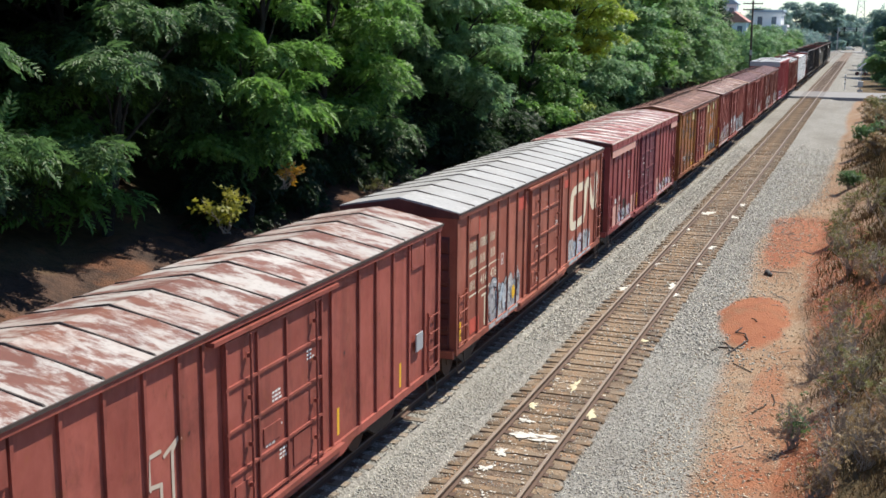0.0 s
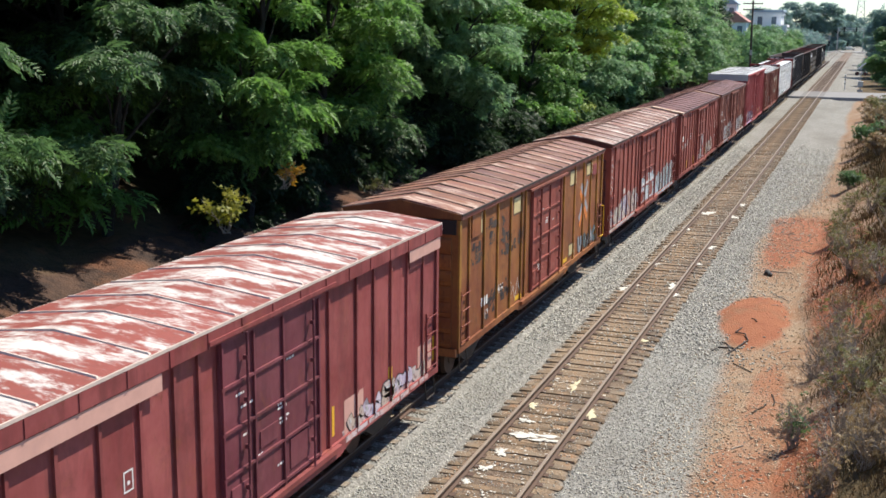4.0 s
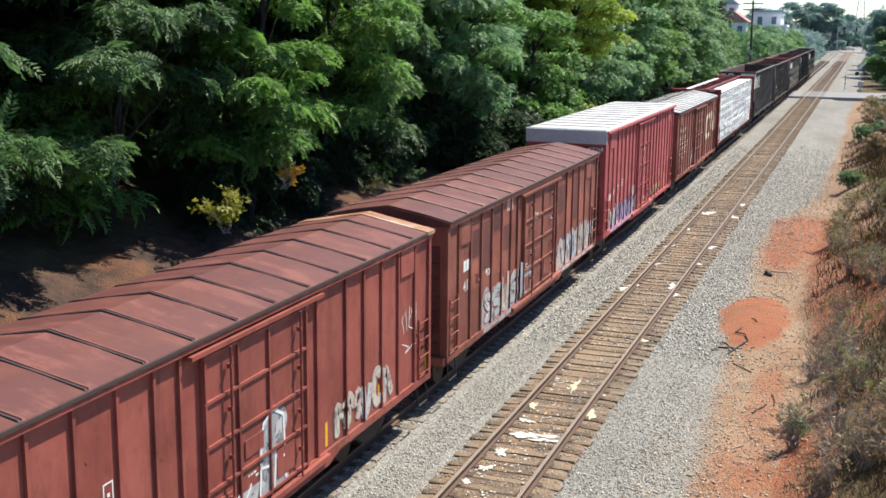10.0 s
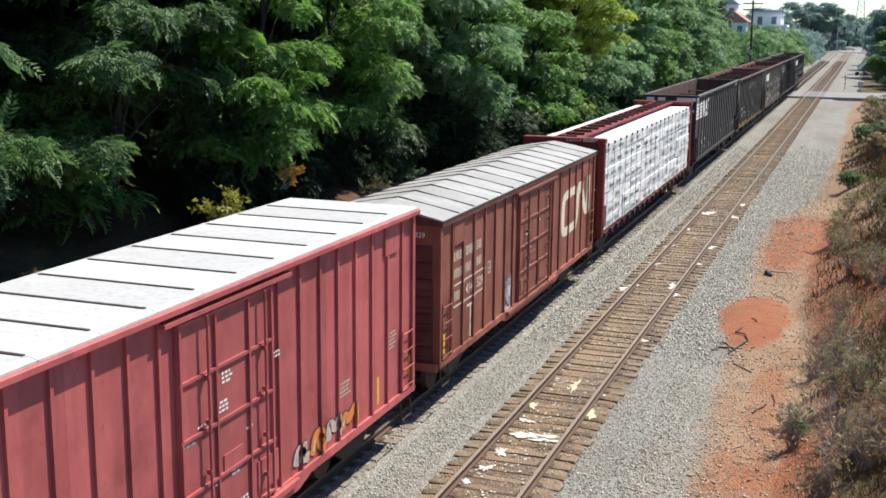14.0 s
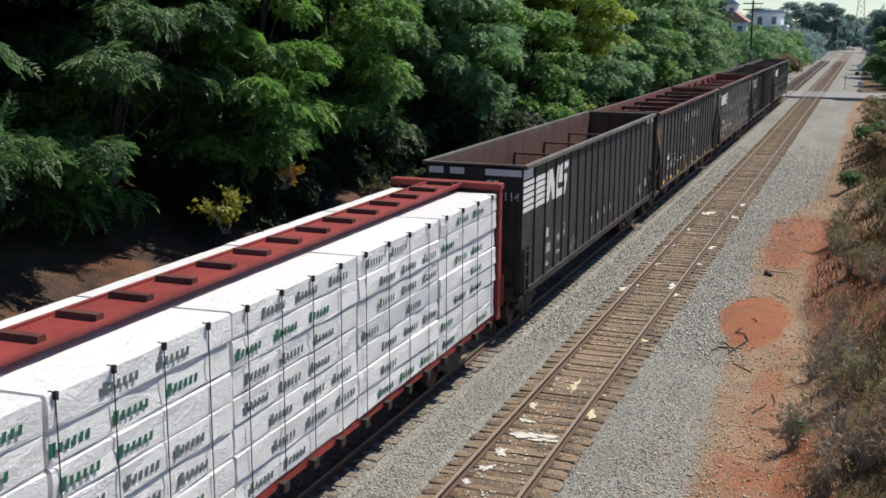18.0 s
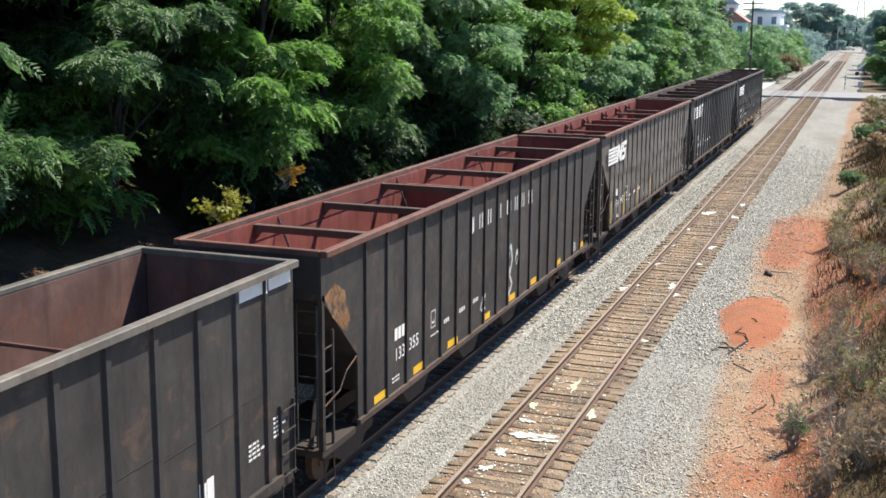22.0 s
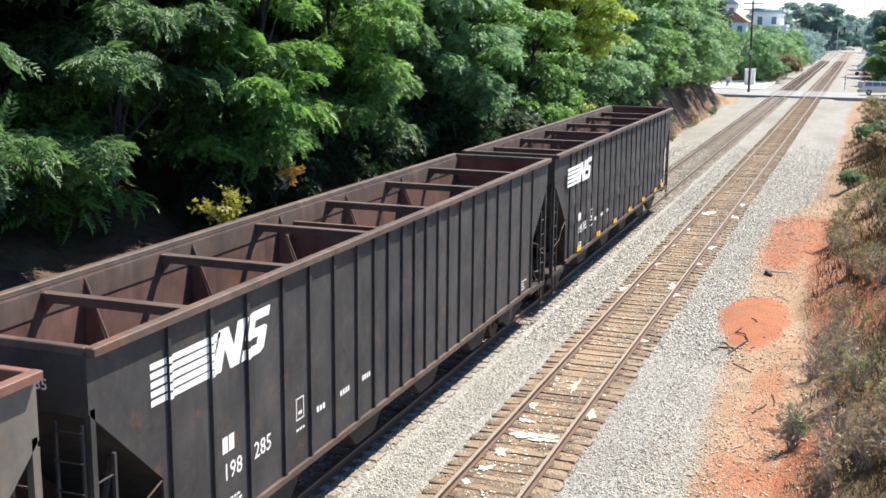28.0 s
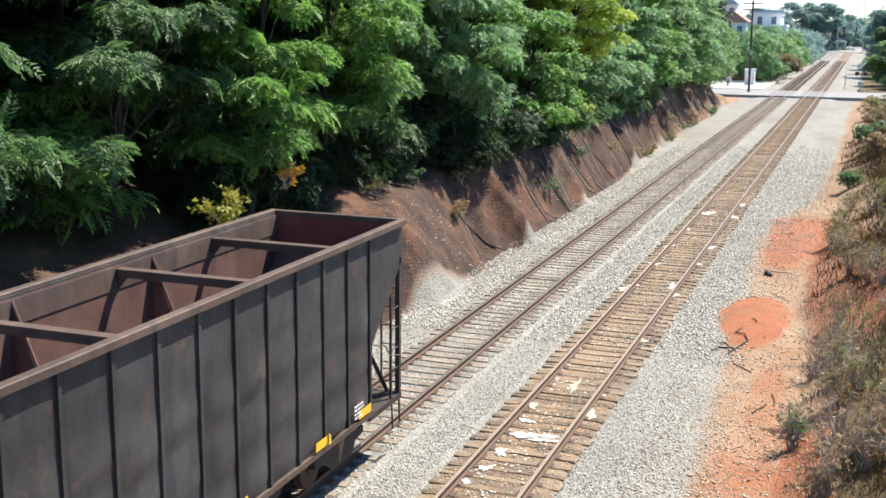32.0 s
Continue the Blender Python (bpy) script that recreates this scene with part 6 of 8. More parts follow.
def lumber_car():
    car = thing("lumber_flatcar", "maroon centre-beam flatcar loaded with white-wrapped lumber bundles", "flatcar")
    TRAIN.append((car, 166.2))
    L = 22.75
    CAR = car_paint("flatcar_paint", (0.215, 0.030, 0.028), (0.28, 0.048, 0.04), rusty=0.15, dirt=0.3)
    WRAP, WRAP_GREY = wrap_mat("white_wrap", (0.95, 0.95, 0.95)), wrap_mat("grey_wrap", (0.72, 0.74, 0.77))
    part("deck", Shape().box(-1.4, 1.4, 0, L, 1.05, 1.24), CAR, car)
    for y, w in ((0, 1), (L, -1)):
        a, b = sorted((y, y + w * 0.30))
        # plate painted darker than its posts to stand for its shaded face
        bulk = part("bulkhead", Shape().box(-1.45, 1.45, a + 0.08, b - 0.05, 1.2, 4.72), SHADED_WORN_RED, car, "maroon end bulkhead")
        for s in (-1, 1):
            part("bulkhead_post", Shape().box(*sorted((s * 1.30, s * 1.57)), a, b, 1.1, 4.76, 0.03), CAR, bulk)
        part("bulkhead_cap", Shape().box(-1.6, 1.6, a - 0.04, b + 0.04, 4.7, 4.86, 0.02), CAR, bulk)
        part("grab_rail", Shape().line([(1.58, y + w * 0.05, 1.5), (1.64, y + w * 0.05, 1.5), (1.64, y + w * 0.05, 2.3), (1.58, y + w * 0.05, 2.3)], 0.02).line([(1.58, y + w * 0.25, 1.5), (1.64, y + w * 0.25, 1.5), (1.64, y + w * 0.25, 2.3), (1.58, y + w * 0.25, 2.3)], 0.02), CAR, bulk)
        coupler(car, y, -w)
        part("stirrup", Shape().line([(1.45, y + w * 0.2, 1.15), (1.5, y + w * 0.2, 0.5), (1.5, y + w * 0.65, 0.5), (1.45, y + w * 0.65, 1.15)], 0.02), STEEL_DARK, car)
    part("number_plate", Shape().box(0.62, 1.0, 0.062, 0.079, 3.55, 3.74).box(0.62, 1.18, 0.062, 0.079, 3.3, 3.5), WHITE, car, "white number plates")
    part("plate_mark", Shape().box(0.72, 0.78, 0.056, 0.061, 3.59, 3.7).box(0.82, 0.88, 0.056, 0.061, 3.59, 3.7), BLACK, car)
    end_text("874481", 0.66, 3.34, 0.11, BLACK, car, 0.056)
    end_text("CAUTION", 0.1, 4.74, 0.09, WHITE, car, -0.048, "warning_text")
    part("warning_line", Shape().box(0.75, 1.3, -0.046, -0.042, 4.8, 4.83).box(0.75, 1.2, -0.046, -0.042, 4.74, 4.77), WHITE, car)
    rnd = random.Random(8)
    part("end_print", Shape().add([], []).box(0.75, 1.15, 0.07, 0.078, 3.0, 3.03).box(0.75, 1.3, 0.07, 0.078, 2.9, 2.93).box(0.75, 1.2, 0.07, 0.078, 2.8, 2.83), WHITE, car)
    # centre beam with lattice top
    beam = part("centre_beam", Shape().box(-0.06, 0.06, 0.3, L - 0.3, 1.32, 4.75), CAR, car, "maroon centre beam")
    part("top_plate", Shape().box(-0.50, 0.50, 0.3, L - 0.3, 4.74, 4.80), CAR, beam)
    for s in (-1, 1):
        part("top_flange", Shape().box(*sorted((s * 0.44, s * 0.52)), 0.3, L - 0.3, 4.79, 4.84), CAR, beam)
    n = 17
    for i in range(n + 1):
        y = 0.6 + i * (L - 1.2) / n
        tie = Shape().prism([(y - 0.16, 4.79), (y - 0.14, 4.90), (y + 0.02, 4.90), (y + 0.04, 4.79)], 0, -0.36, 0.36)
        part("top_tie", tie, SHADED_WORN_RED, beam)
    # bundles
    cols = [(0.34, 4.2), (4.25, 8.6), (8.65, 13.4), (13.45, 18.0), (18.05, 22.4)]
    rows = 7
    z0, h = 1.24, 0.482
    for s in (-1, 1):
        for ci, (a, b) in enumerate(cols):
            for r in range(rows):
                sh = Shape()
                x0, x1 = 0.10, 1.50 + rnd.uniform(-0.03, 0.02)
                z, ny = z0 + r * h, 9
                ring = lambda y, j: [(x0, y, z + 0.01), (x1 - 0.015 + rnd.uniform(-0.012, 0.012), y, z + 0.006), (x1 + rnd.uniform(-0.015, 0.02), y, z + 0.05), (x1 + rnd.uniform(-0.02, 0.02), y, z + h * 0.6),
                                     (x1 - 0.005 + rnd.uniform(-0.012, 0.012), y, z + h - 0.03), (x1 - 0.03, y, z + h - 0.008 + rnd.uniform(-0.006, 0.004)), (x0 + 0.5, y, z + h - 0.012 + rnd.uniform(-0.012, 0.0)), (x0, y, z + h - 0.012)]
                vs, k = [], 8
                for j in range(ny):
                    vs += ring(a + 0.02 + (b - a - 0.04) * j / (ny - 1), j)
                fs = [(j * k + i, j * k + (i + 1) % k, (j + 1) * k + (i + 1) % k, (j + 1) * k + i) for j in range(ny - 1) for i in range(k)]
                fs += [tuple(range(k)), tuple(range((ny - 1) * k, ny * k))]
                sh.add([(s * x, y, zz) for x, y, zz in vs], fs)
                grey = r < rows - 1 and rnd.random() < (0.05 if r not in (4, 3) else 0.15)
                bundle = part("lumber_pack", sh, WRAP_GREY if grey else WRAP, car, "lumber bundle in white plastic wrap" if not grey else "lumber bundle with bare grey face")
                if s > 0:
                    y, ink = a + rnd.uniform(-0.3, 0.5), GREEN if ci in (0, 4) or rnd.random() < 0.5 else DARKBLUE
                    while y < b - 0.9:
                        if y > a and rnd.random() < 0.85:
                            zz = z + 0.13
                            polys = [rect(y, y + 0.12, zz, zz + 0.19, 0.03)]
                            polys += [rect(y + 0.18 + 0.135 * q, y + 0.255 + 0.135 * q, zz + 0.02, zz + 0.15, 0.025) for q in range(5)]
                            part("brand_print", drape(polys, [], 0.022, face=x1), ink, bundle, "printed bars on the wrap")
                        y += rnd.uniform(1.18, 1.30)
    for i in range(19):
        y = 0.9 + i * 1.17
        for s in (-1, 1):
            part("strap", Shape().line([(s * 1.42, y, z0 + rows * h + 0.004), (s * 1.52, y, z0 + rows * h - 0.01), (s * 1.545, y, 1.3)], 0.009, 4), STEEL_DARK, car)
        part("strap_guard", Shape().box(1.50, 1.555, y - 0.025, y + 0.025, z0 + rows * h - 0.10, z0 + rows * h + 0.01), BLACK, car)
    part("side_sill", Shape().box(1.30, 1.44, 0.1, L - 0.1, 1.05, 1.3).box(-1.44, -1.30, 0.1, L - 0.1, 1.05, 1.3), CAR, car)
    for i in range(19):
        part("winch", Shape().box(1.4, 1.56, 0.8 + i * 1.17, 1.0 + i * 1.17, 0.98, 1.15), STEEL_DARK, car)
    part("underframe", Shape().box(-0.3, 0.3, 0.1, L - 0.1, 0.72, 1.15), STEEL_DARK, car)
    bogie(car, 2.4)
    bogie(car, L - 2.4)


lumber_car()
gondola()
hopper(213.6, 22.65, "black open hopper car with rusty red inside and lettering bars", GONDOLA_PAINT, INNER_RED, [1.97 + 1.088 * i for i in range(18)], (2.78, 6.08, 9.63, 13.03, 16.55, 19.77), "133355", 1.4, (3.5, 4.32), False, "letters")
hopper(237.25, 22.05, "grey-black dented open hopper car with rusty red inside", GREY_PAINT, INNER_RED, [1.56, 2.43, 3.25, 4.08, 4.94, 5.93, 6.99, 8.07, 9.1, 10.12, 11.15, 12.18, 13.2, 14.23, 15.31, 16.37, 17.36, 18.22, 19.05, 19.87, 20.4], (3.1, 5.81, 8.97, 12.96, 16.25, 18.77), "134547", 0.82, (2.48, 3.38), True, "stripes", True, True)
hopper(260.25, 22.6, "black open hopper car with brown inside and bright white emblem", COAL_PAINT, INNER_BROWN, [1.81, 2.94, 4.04, 5.24, 6.25, 7.26, 8.3, 9.13, 9.86, 10.64, 11.35, 12.06, 12.84, 13.57, 14.4, 15.44, 16.45, 17.46, 18.66, 19.76, 20.87], (2.8, 6.07, 9.6, 13.05, 16.7, 19.95), "198285", 1.36, (3.2, 4.18), True, "none")
hopper(283.75, 22.75, "dented black open hopper car with yellow markers, last of the train", COAL_PAINT, INNER_BROWN, [2.04, 2.86, 3.68, 4.49, 5.35, 6.41, 7.43, 8.45, 9.45, 10.48, 11.52, 12.6, 13.65, 14.7, 15.75, 16.8, 17.85, 18.9, 19.95, 21.0], (2.8, 6.09, 9.6, 13.15, 16.84, 19.95), "198355", 1.38, (3.08, 3.75), True, "", False, True)
# ---- plants ----
LEAF_ASH = leaf_mat("leaf_ash", (0.027, 0.062, 0.029), (0.108, 0.190, 0.082))
LEAF_MID = leaf_mat("leaf_mid", (0.046, 0.105, 0.036), (0.17, 0.31, 0.085))
LEAF_PALE = leaf_mat("leaf_pale", (0.070, 0.142, 0.075), (0.205, 0.34, 0.17))
LEAF_LIME = leaf_mat("leaf_lime", (0.105, 0.18, 0.034), (0.33, 0.44, 0.085), 0.2)
# near-black green: the gloom inside the wood is put into the leaf colour
LEAF_SHADED = leaf_mat("leaf_shaded", (0.010, 0.022, 0.011), (0.026, 0.052, 0.024))
LEAF_YELLOW = leaf_mat("leaf_yellow", (0.12, 0.145, 0.025), (0.27, 0.27, 0.05), 0.2)
LEAF_ORANGE = leaf_mat("leaf_orange", (0.26, 0.12, 0.02), (0.42, 0.26, 0.05), 0.2)
# paler, bluer green: some distance haze is put into the colour
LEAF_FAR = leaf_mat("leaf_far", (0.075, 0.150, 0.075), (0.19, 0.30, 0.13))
# bluish leaf colour that carries the haze of the farthest trees
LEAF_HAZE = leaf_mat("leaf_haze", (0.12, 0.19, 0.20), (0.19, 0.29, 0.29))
LEAF_DRY = leaf_mat("leaf_dry", (0.13, 0.085, 0.05), (0.30, 0.22, 0.13))
LEAF_RUST = leaf_mat("leaf_rust", (0.10, 0.075, 0.05), (0.22, 0.16, 0.10))
LEAF_DUSTY = leaf_mat("leaf_dusty", (0.075, 0.085, 0.032), (0.20, 0.195, 0.08))
TWIG = plain("twig", (0.32, 0.28, 0.24), 0.9, 0, 0.35, 12)


def frond_shape(pairs=8, leaf=0.31):
    """A compound leaf: leaflets in two rows on a bending stalk. Length 1 along x."""
    r = random.Random(14)
    v, f = [], []
    for i in range(pairs):
        t = 0.14 + 0.86 * i / (pairs - 1)
        z = -0.28 * t * t
        l = leaf * (1.0 - 0.45 * abs(t - 0.45)) * r.uniform(0.85, 1.15)
        for s in (-1, 1):
            o = len(v)
            a, b, c = (r.uniform(-0.055, 0.055) for q in range(3))
            v += [(t, 0, z), (t + 0.06 + l * 0.20, s * l * 0.42, z + 0.012 + a), (t + 0.10 + l * 0.30, s * l, z - 0.05 + b), (t - 0.055 + l * 0.22, s * l * 0.55, z - 0.02 + c)]
            f += [(o, o + 1, o + 2), (o, o + 2, o + 3)]
    return np.array(v), np.array(f)


def spray_shape(n=9, seed=1):
    """A twig end with simple pointed leaves."""
    r = random.Random(seed)
    v, f = [], []
    for i in range(n):
        t = i / n
        a = i * 2.4
        o = len(v)
        base = Vector((t * 0.8, 0, -0.15 * t * t))
        d = Vector((0.55, math.sin(a) * 0.9, math.cos(a) * 0.35 - 0.1)).normalized()
        side = d.cross(Vector((r.uniform(-0.3, 0.3), 0, 1))).normalized()
        l, w = r.uniform(0.26, 0.4), 0.10
        v += [base, base + d * l * 0.45 + side * w, base + d * l, base + d * l * 0.45 - side * w]
        f.append((o, o + 1, o + 2, o + 3))
    return np.array([tuple(p) for p in v]), np.array(f)


FROND, SPRAY = frond_shape(), spray_shape()


def foliage(name, clumps, count, shape, size, material, parent, seed, droop=0.3, shell=0.6, lift=0.55):
    """Leaves over rounded clumps (x, y, z, rx, ry, rz): dense on the outside, thinner within."""
    r = np.random.RandomState(seed)
    c = np.array(clumps, float)
    vol = c[:, 3] * c[:, 4] + c[:, 4] * c[:, 5] + c[:, 3] * c[:, 5]
    k = r.choice(len(c), count, p=vol / vol.sum())
    d = r.normal(size=(count, 3))
    d[:, 2] += lift
    d /= np.linalg.norm(d, axis=1)[:, None]
    rad = shell + (1 - shell) * r.rand(count) ** 0.6
    pos = c[k, :3] + d * c[k, 3:] * rad[:, None]
    ax = d * np.array([0.55, 0.55, 0.0]) + r.normal(size=(count, 3)) * np.array([0.6, 0.6, 0.25]) + np.array([0, 0, -droop])
    ax /= np.linalg.norm(ax, axis=1)[:, None]
    up = np.array([0, 0, 0.55]) + r.normal(size=(count, 3)) * 0.45 + d
    sd = np.cross(up, ax)
    sd /= np.linalg.norm(sd, axis=1)[:, None]
    up = np.cross(ax, sd)
    s = r.uniform(size[0], size[1], count)
    t, f = shape
    rot = np.stack([ax, sd, up], -1) * s[:, None, None]
    verts = np.einsum("nij,mj->nmi", rot, t) + pos[:, None]
    faces = (np.arange(count)[:, None, None] * len(t) + f[None]).reshape(-1, f.shape[1])
    ob = new(name, big_mesh(name, verts.reshape(-1, 3), faces, material))
    ob.parent = parent
    return ob


def limb(s, p, q, r0, r1, rnd, n=4, wob=0.12):
    p, q = Vector(p), Vector(q)
    pts = [p.lerp(q, i / n) + Vector((rnd.uniform(-wob, wob), rnd.uniform(-wob, wob), 0)) * (0 < i < n) for i in range(n + 1)]
    for i in range(n):
        s.rod(pts[i], pts[i + 1], r0 + (r1 - r0) * i / n, 7, r0 + (r1 - r0) * (i + 1) / n)
    return pts


def tree(x, y, tall, radius, low, material, label, seed, shape, count, size, clumps=16, group="trees on the bank", lean=0.0, trunk=0.16, ry=None, category="tree", droop=0.3, blob=0.39, near=False, flat=1.0, boughs=()):
    """Trunk and limbs to the clumps of an uneven crown. low: where the foliage starts, above the world's zero; tall: its top."""
    rnd = random.Random(seed)
    z0 = float(height(x, y)) - 0.15
    ob = thing("tree", label, category, group, (x, y, z0))
    ry = ry or radius
    cs, tries = [], 0
    while len(cs) < clumps and tries < 600:
        tries += 1
        f = rnd.uniform(0.02, 1.0)
        w = math.sin(math.pi * min(1, 0.25 + 0.68 * f)) ** 0.6
        a, d = rnd.uniform(0, 6.283), rnd.uniform(0.25, 1.0) ** 0.5 * w
        k = rnd.choice((0.65, 0.85, 1.0, 1.25)) * blob * (radius + ry) / 2
        c = (lean * f + d * radius * math.cos(a), d * ry * math.sin(a), low + (tall - low) * f - z0, k * rnd.uniform(0.9, 1.3), k * rnd.uniform(0.9, 1.3), k * rnd.uniform(0.6, 0.85) * flat)
        if all((c[0] - o[0]) ** 2 + (c[1] - o[1]) ** 2 + 1.6 * (c[2] - o[2]) ** 2 > (0.62 * (c[3] + o[3])) ** 2 for o in cs):
            cs.append(c)
    cs += [(bx - x, by - y, bz - z0, r, r * 1.25, r * 0.55) for bx, by, bz, r in boughs]
    s = Shape()
    top = Vector((lean * 0.8, 0, (tall - z0) * 0.8))
    pts = limb(s, (0, 0, 0), top, trunk, trunk * 0.3, rnd, 6, 0.22)
    trunk_part = part("trunk", s, BARK, ob) if near else None
    for c in cs[::2]:
        j = min(5, max(1, int(6 * (c[2] - 1.2) / top.z)))
        b = Shape() if near else s
        limb(b, pts[j], c[:3], trunk * 0.35, 0.018, rnd, 3, 0.15)
        if near:
            part("limb", b, BARK, trunk_part)
    if not near:
        part("trunk", s, BARK, ob)
    foliage("crown", cs, count, shape, size, material, ob, seed, droop, lift=0.55 if flat == 1.0 else 0.95)
    return ob


def bank_trees():
    # front row over the clay face: x, y, top, radius, low, leaf, kind, count
    rows = [(-10.4, 13.5, 12.0, 2.3, 5.3, LEAF_ASH, FROND, 1300), (-10.6, 17.0, 7.2, 1.2, 5.8, LEAF_ASH, FROND, 800), (-11.7, 24.4, 12.4, 1.8, 7.0, LEAF_ASH, FROND, 1500),
            (-10.2, 29.0, 12.0, 1.8, 5.3, LEAF_MID, FROND, 1700), (-10.6, 34.6, 12.4, 2.0, 5.5, LEAF_MID, FROND, 1900), (-11.9, 40.0, 12.4, 1.9, 6.6, LEAF_ASH, FROND, 1200),
            (-10.3, 46.0, 12.0, 2.2, 5.0, LEAF_PALE, FROND, 2300), (-12.0, 53.0, 12.4, 2.2, 6.4, LEAF_MID, SPRAY, 2400), (-10.6, 58.5, 9.6, 2.2, 3.9, LEAF_MID, SPRAY, 3200), (-10.4, 66.5, 12.8, 2.7, 6.8, LEAF_LIME, SPRAY, 3600),
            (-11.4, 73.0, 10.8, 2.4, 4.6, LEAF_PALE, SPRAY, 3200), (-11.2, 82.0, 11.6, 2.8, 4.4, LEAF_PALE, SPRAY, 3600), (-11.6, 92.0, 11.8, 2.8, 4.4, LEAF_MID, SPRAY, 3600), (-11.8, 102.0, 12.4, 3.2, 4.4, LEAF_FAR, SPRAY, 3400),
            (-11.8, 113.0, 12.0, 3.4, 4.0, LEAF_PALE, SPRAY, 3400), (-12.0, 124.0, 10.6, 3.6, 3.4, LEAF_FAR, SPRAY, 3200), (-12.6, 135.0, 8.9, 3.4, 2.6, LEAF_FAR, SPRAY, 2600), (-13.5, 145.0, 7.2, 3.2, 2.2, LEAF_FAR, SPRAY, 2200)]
    # boughs that reach out over the bank: where each ends, and its spread
    boughs = [(-9.4, 21.8, 8.1, 0.7), (-9.5, 20.9, 6.2, 0.75), (-9.5, 18.7, 6.4, 0.7), (-9.5, 25.7, 9.2, 0.7), (-9.6, 27.3, 8.7, 0.6), (-9.3, 28.8, 6.8, 0.8), (-9.3, 28.4, 5.5, 0.6),
              (-9.6, 32.1, 7.9, 0.7), (-9.5, 34.5, 6.1, 0.9), (-9.5, 35.5, 8.7, 0.9), (-9.6, 40.1, 8.7, 0.9), (-9.5, 38.4, 6.9, 0.9), (-9.4, 37.9, 5.3, 0.8), (-9.4, 43.1, 7.5, 1.0), (-9.3, 47.4, 5.7, 1.1),
              (-9.5, 48.8, 8.4, 1.0), (-9.3, 52.6, 3.9, 1.0), (-9.2, 58.3, 4.4, 1.2), (-9.2, 63.6, 4.3, 1.3), (-9.6, 72.0, 5.0, 1.3), (-9.4, 79.0, 4.6, 1.2), (-9.8, 85.4, 5.3, 1.3), (-10.2, 95.0, 4.9, 1.4),
              (-10.3, 106.0, 4.8, 1.5), (-10.5, 116.0, 4.7, 1.5), (-10.8, 127.0, 4.2, 1.5)]
    for i, (x, y, top, r, low, leaf, shape, n) in enumerate(rows):
        near = shape is FROND
        own = [b for b in boughs if abs(b[1] - y) == min(abs(b[1] - o[1]) for o in rows)]
        label = {"leaf_ash": "dark green feathery-leaved tree leaning over the clay bank", "leaf_mid": "fresh green leafy tree overhanging the clay bank",
                 "leaf_pale": "pale grey-green leafy tree on the bank", "leaf_lime": "yellow-green leafy tree on the bank", "leaf_far": "green leafy tree on the distant bank"}[leaf.name]
        tree(x, y, top, r, low, leaf, label, 40 + i, shape, int(n * (1.3 + 0.12 * len(own))), (0.36, 0.68) if near else (0.36, 0.62) if y < 75 else (0.5, 0.85), 30, boughs=own, lean=0.9, ry=r * (1.5 if y < 50 else 1.8), blob=0.34, near=y < 50, flat=0.62 if y < 95 else 0.8)
    # tall crowns added above the view, which close the canopy and shade the bank
    for i in range(24):
        y = 6 + i * 6.6
        tree(-13.9 - (i % 3) * 0.7, y, 15.5 if y < 105 else 12.0, 3.4, 10.4 if y < 105 else 6.0, LEAF_SHADED if i % 2 else LEAF_ASH, "tall dark green leafy tree added behind the bank for shade", 90 + i, SPRAY, 2100, (0.8, 1.25), 18, ry=4.6, trunk=0.2)
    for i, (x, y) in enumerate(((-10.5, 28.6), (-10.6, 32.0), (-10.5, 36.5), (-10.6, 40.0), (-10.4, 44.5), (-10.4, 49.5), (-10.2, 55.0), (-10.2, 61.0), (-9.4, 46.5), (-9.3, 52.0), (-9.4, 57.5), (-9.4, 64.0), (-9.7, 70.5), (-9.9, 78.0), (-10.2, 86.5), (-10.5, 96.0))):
        tree(x, y, 4.9 if y < 34 else 6.0 if x < -10.0 or y > 75 else 4.7, 1.1, 3.3 if y < 75 else 3.0, LEAF_SHADED if y < 60 else LEAF_ASH, "dark bush in the shade of the bank", 190 + i, FROND, 520, (0.35, 0.6), 14, ry=1.9, trunk=0.05, category="bush")
    # understorey
    for i in range(17):
        y = 13.5 + i * 5.1
        tree(-11.9 - (i % 3) * 0.5, y, 9.6 - 0.5 * (i % 3), 1.9, 4.3 + 0.4 * (i % 2), (LEAF_ASH, LEAF_SHADED, LEAF_MID)[i % 3], "shaded understorey tree on the bank", 160 + i, FROND if y < 60 else SPRAY, 900 if y < 60 else 1300, (0.45, 0.8), 18, ry=2.7, trunk=0.07, flat=0.8)
    # back row added as a dark backdrop for the gaps between crowns
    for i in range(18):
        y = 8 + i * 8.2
        tree(-18.5 - (i % 2) * 1.5, y, 16.0 if y < 105 else 12.0, 4.4, 4.6, LEAF_SHADED, "tall dark green leafy tree added behind the bank for shade", 130 + i, SPRAY, 1900, (1.0, 1.5), 16, ry=5.2, trunk=0.22)


bank_trees()


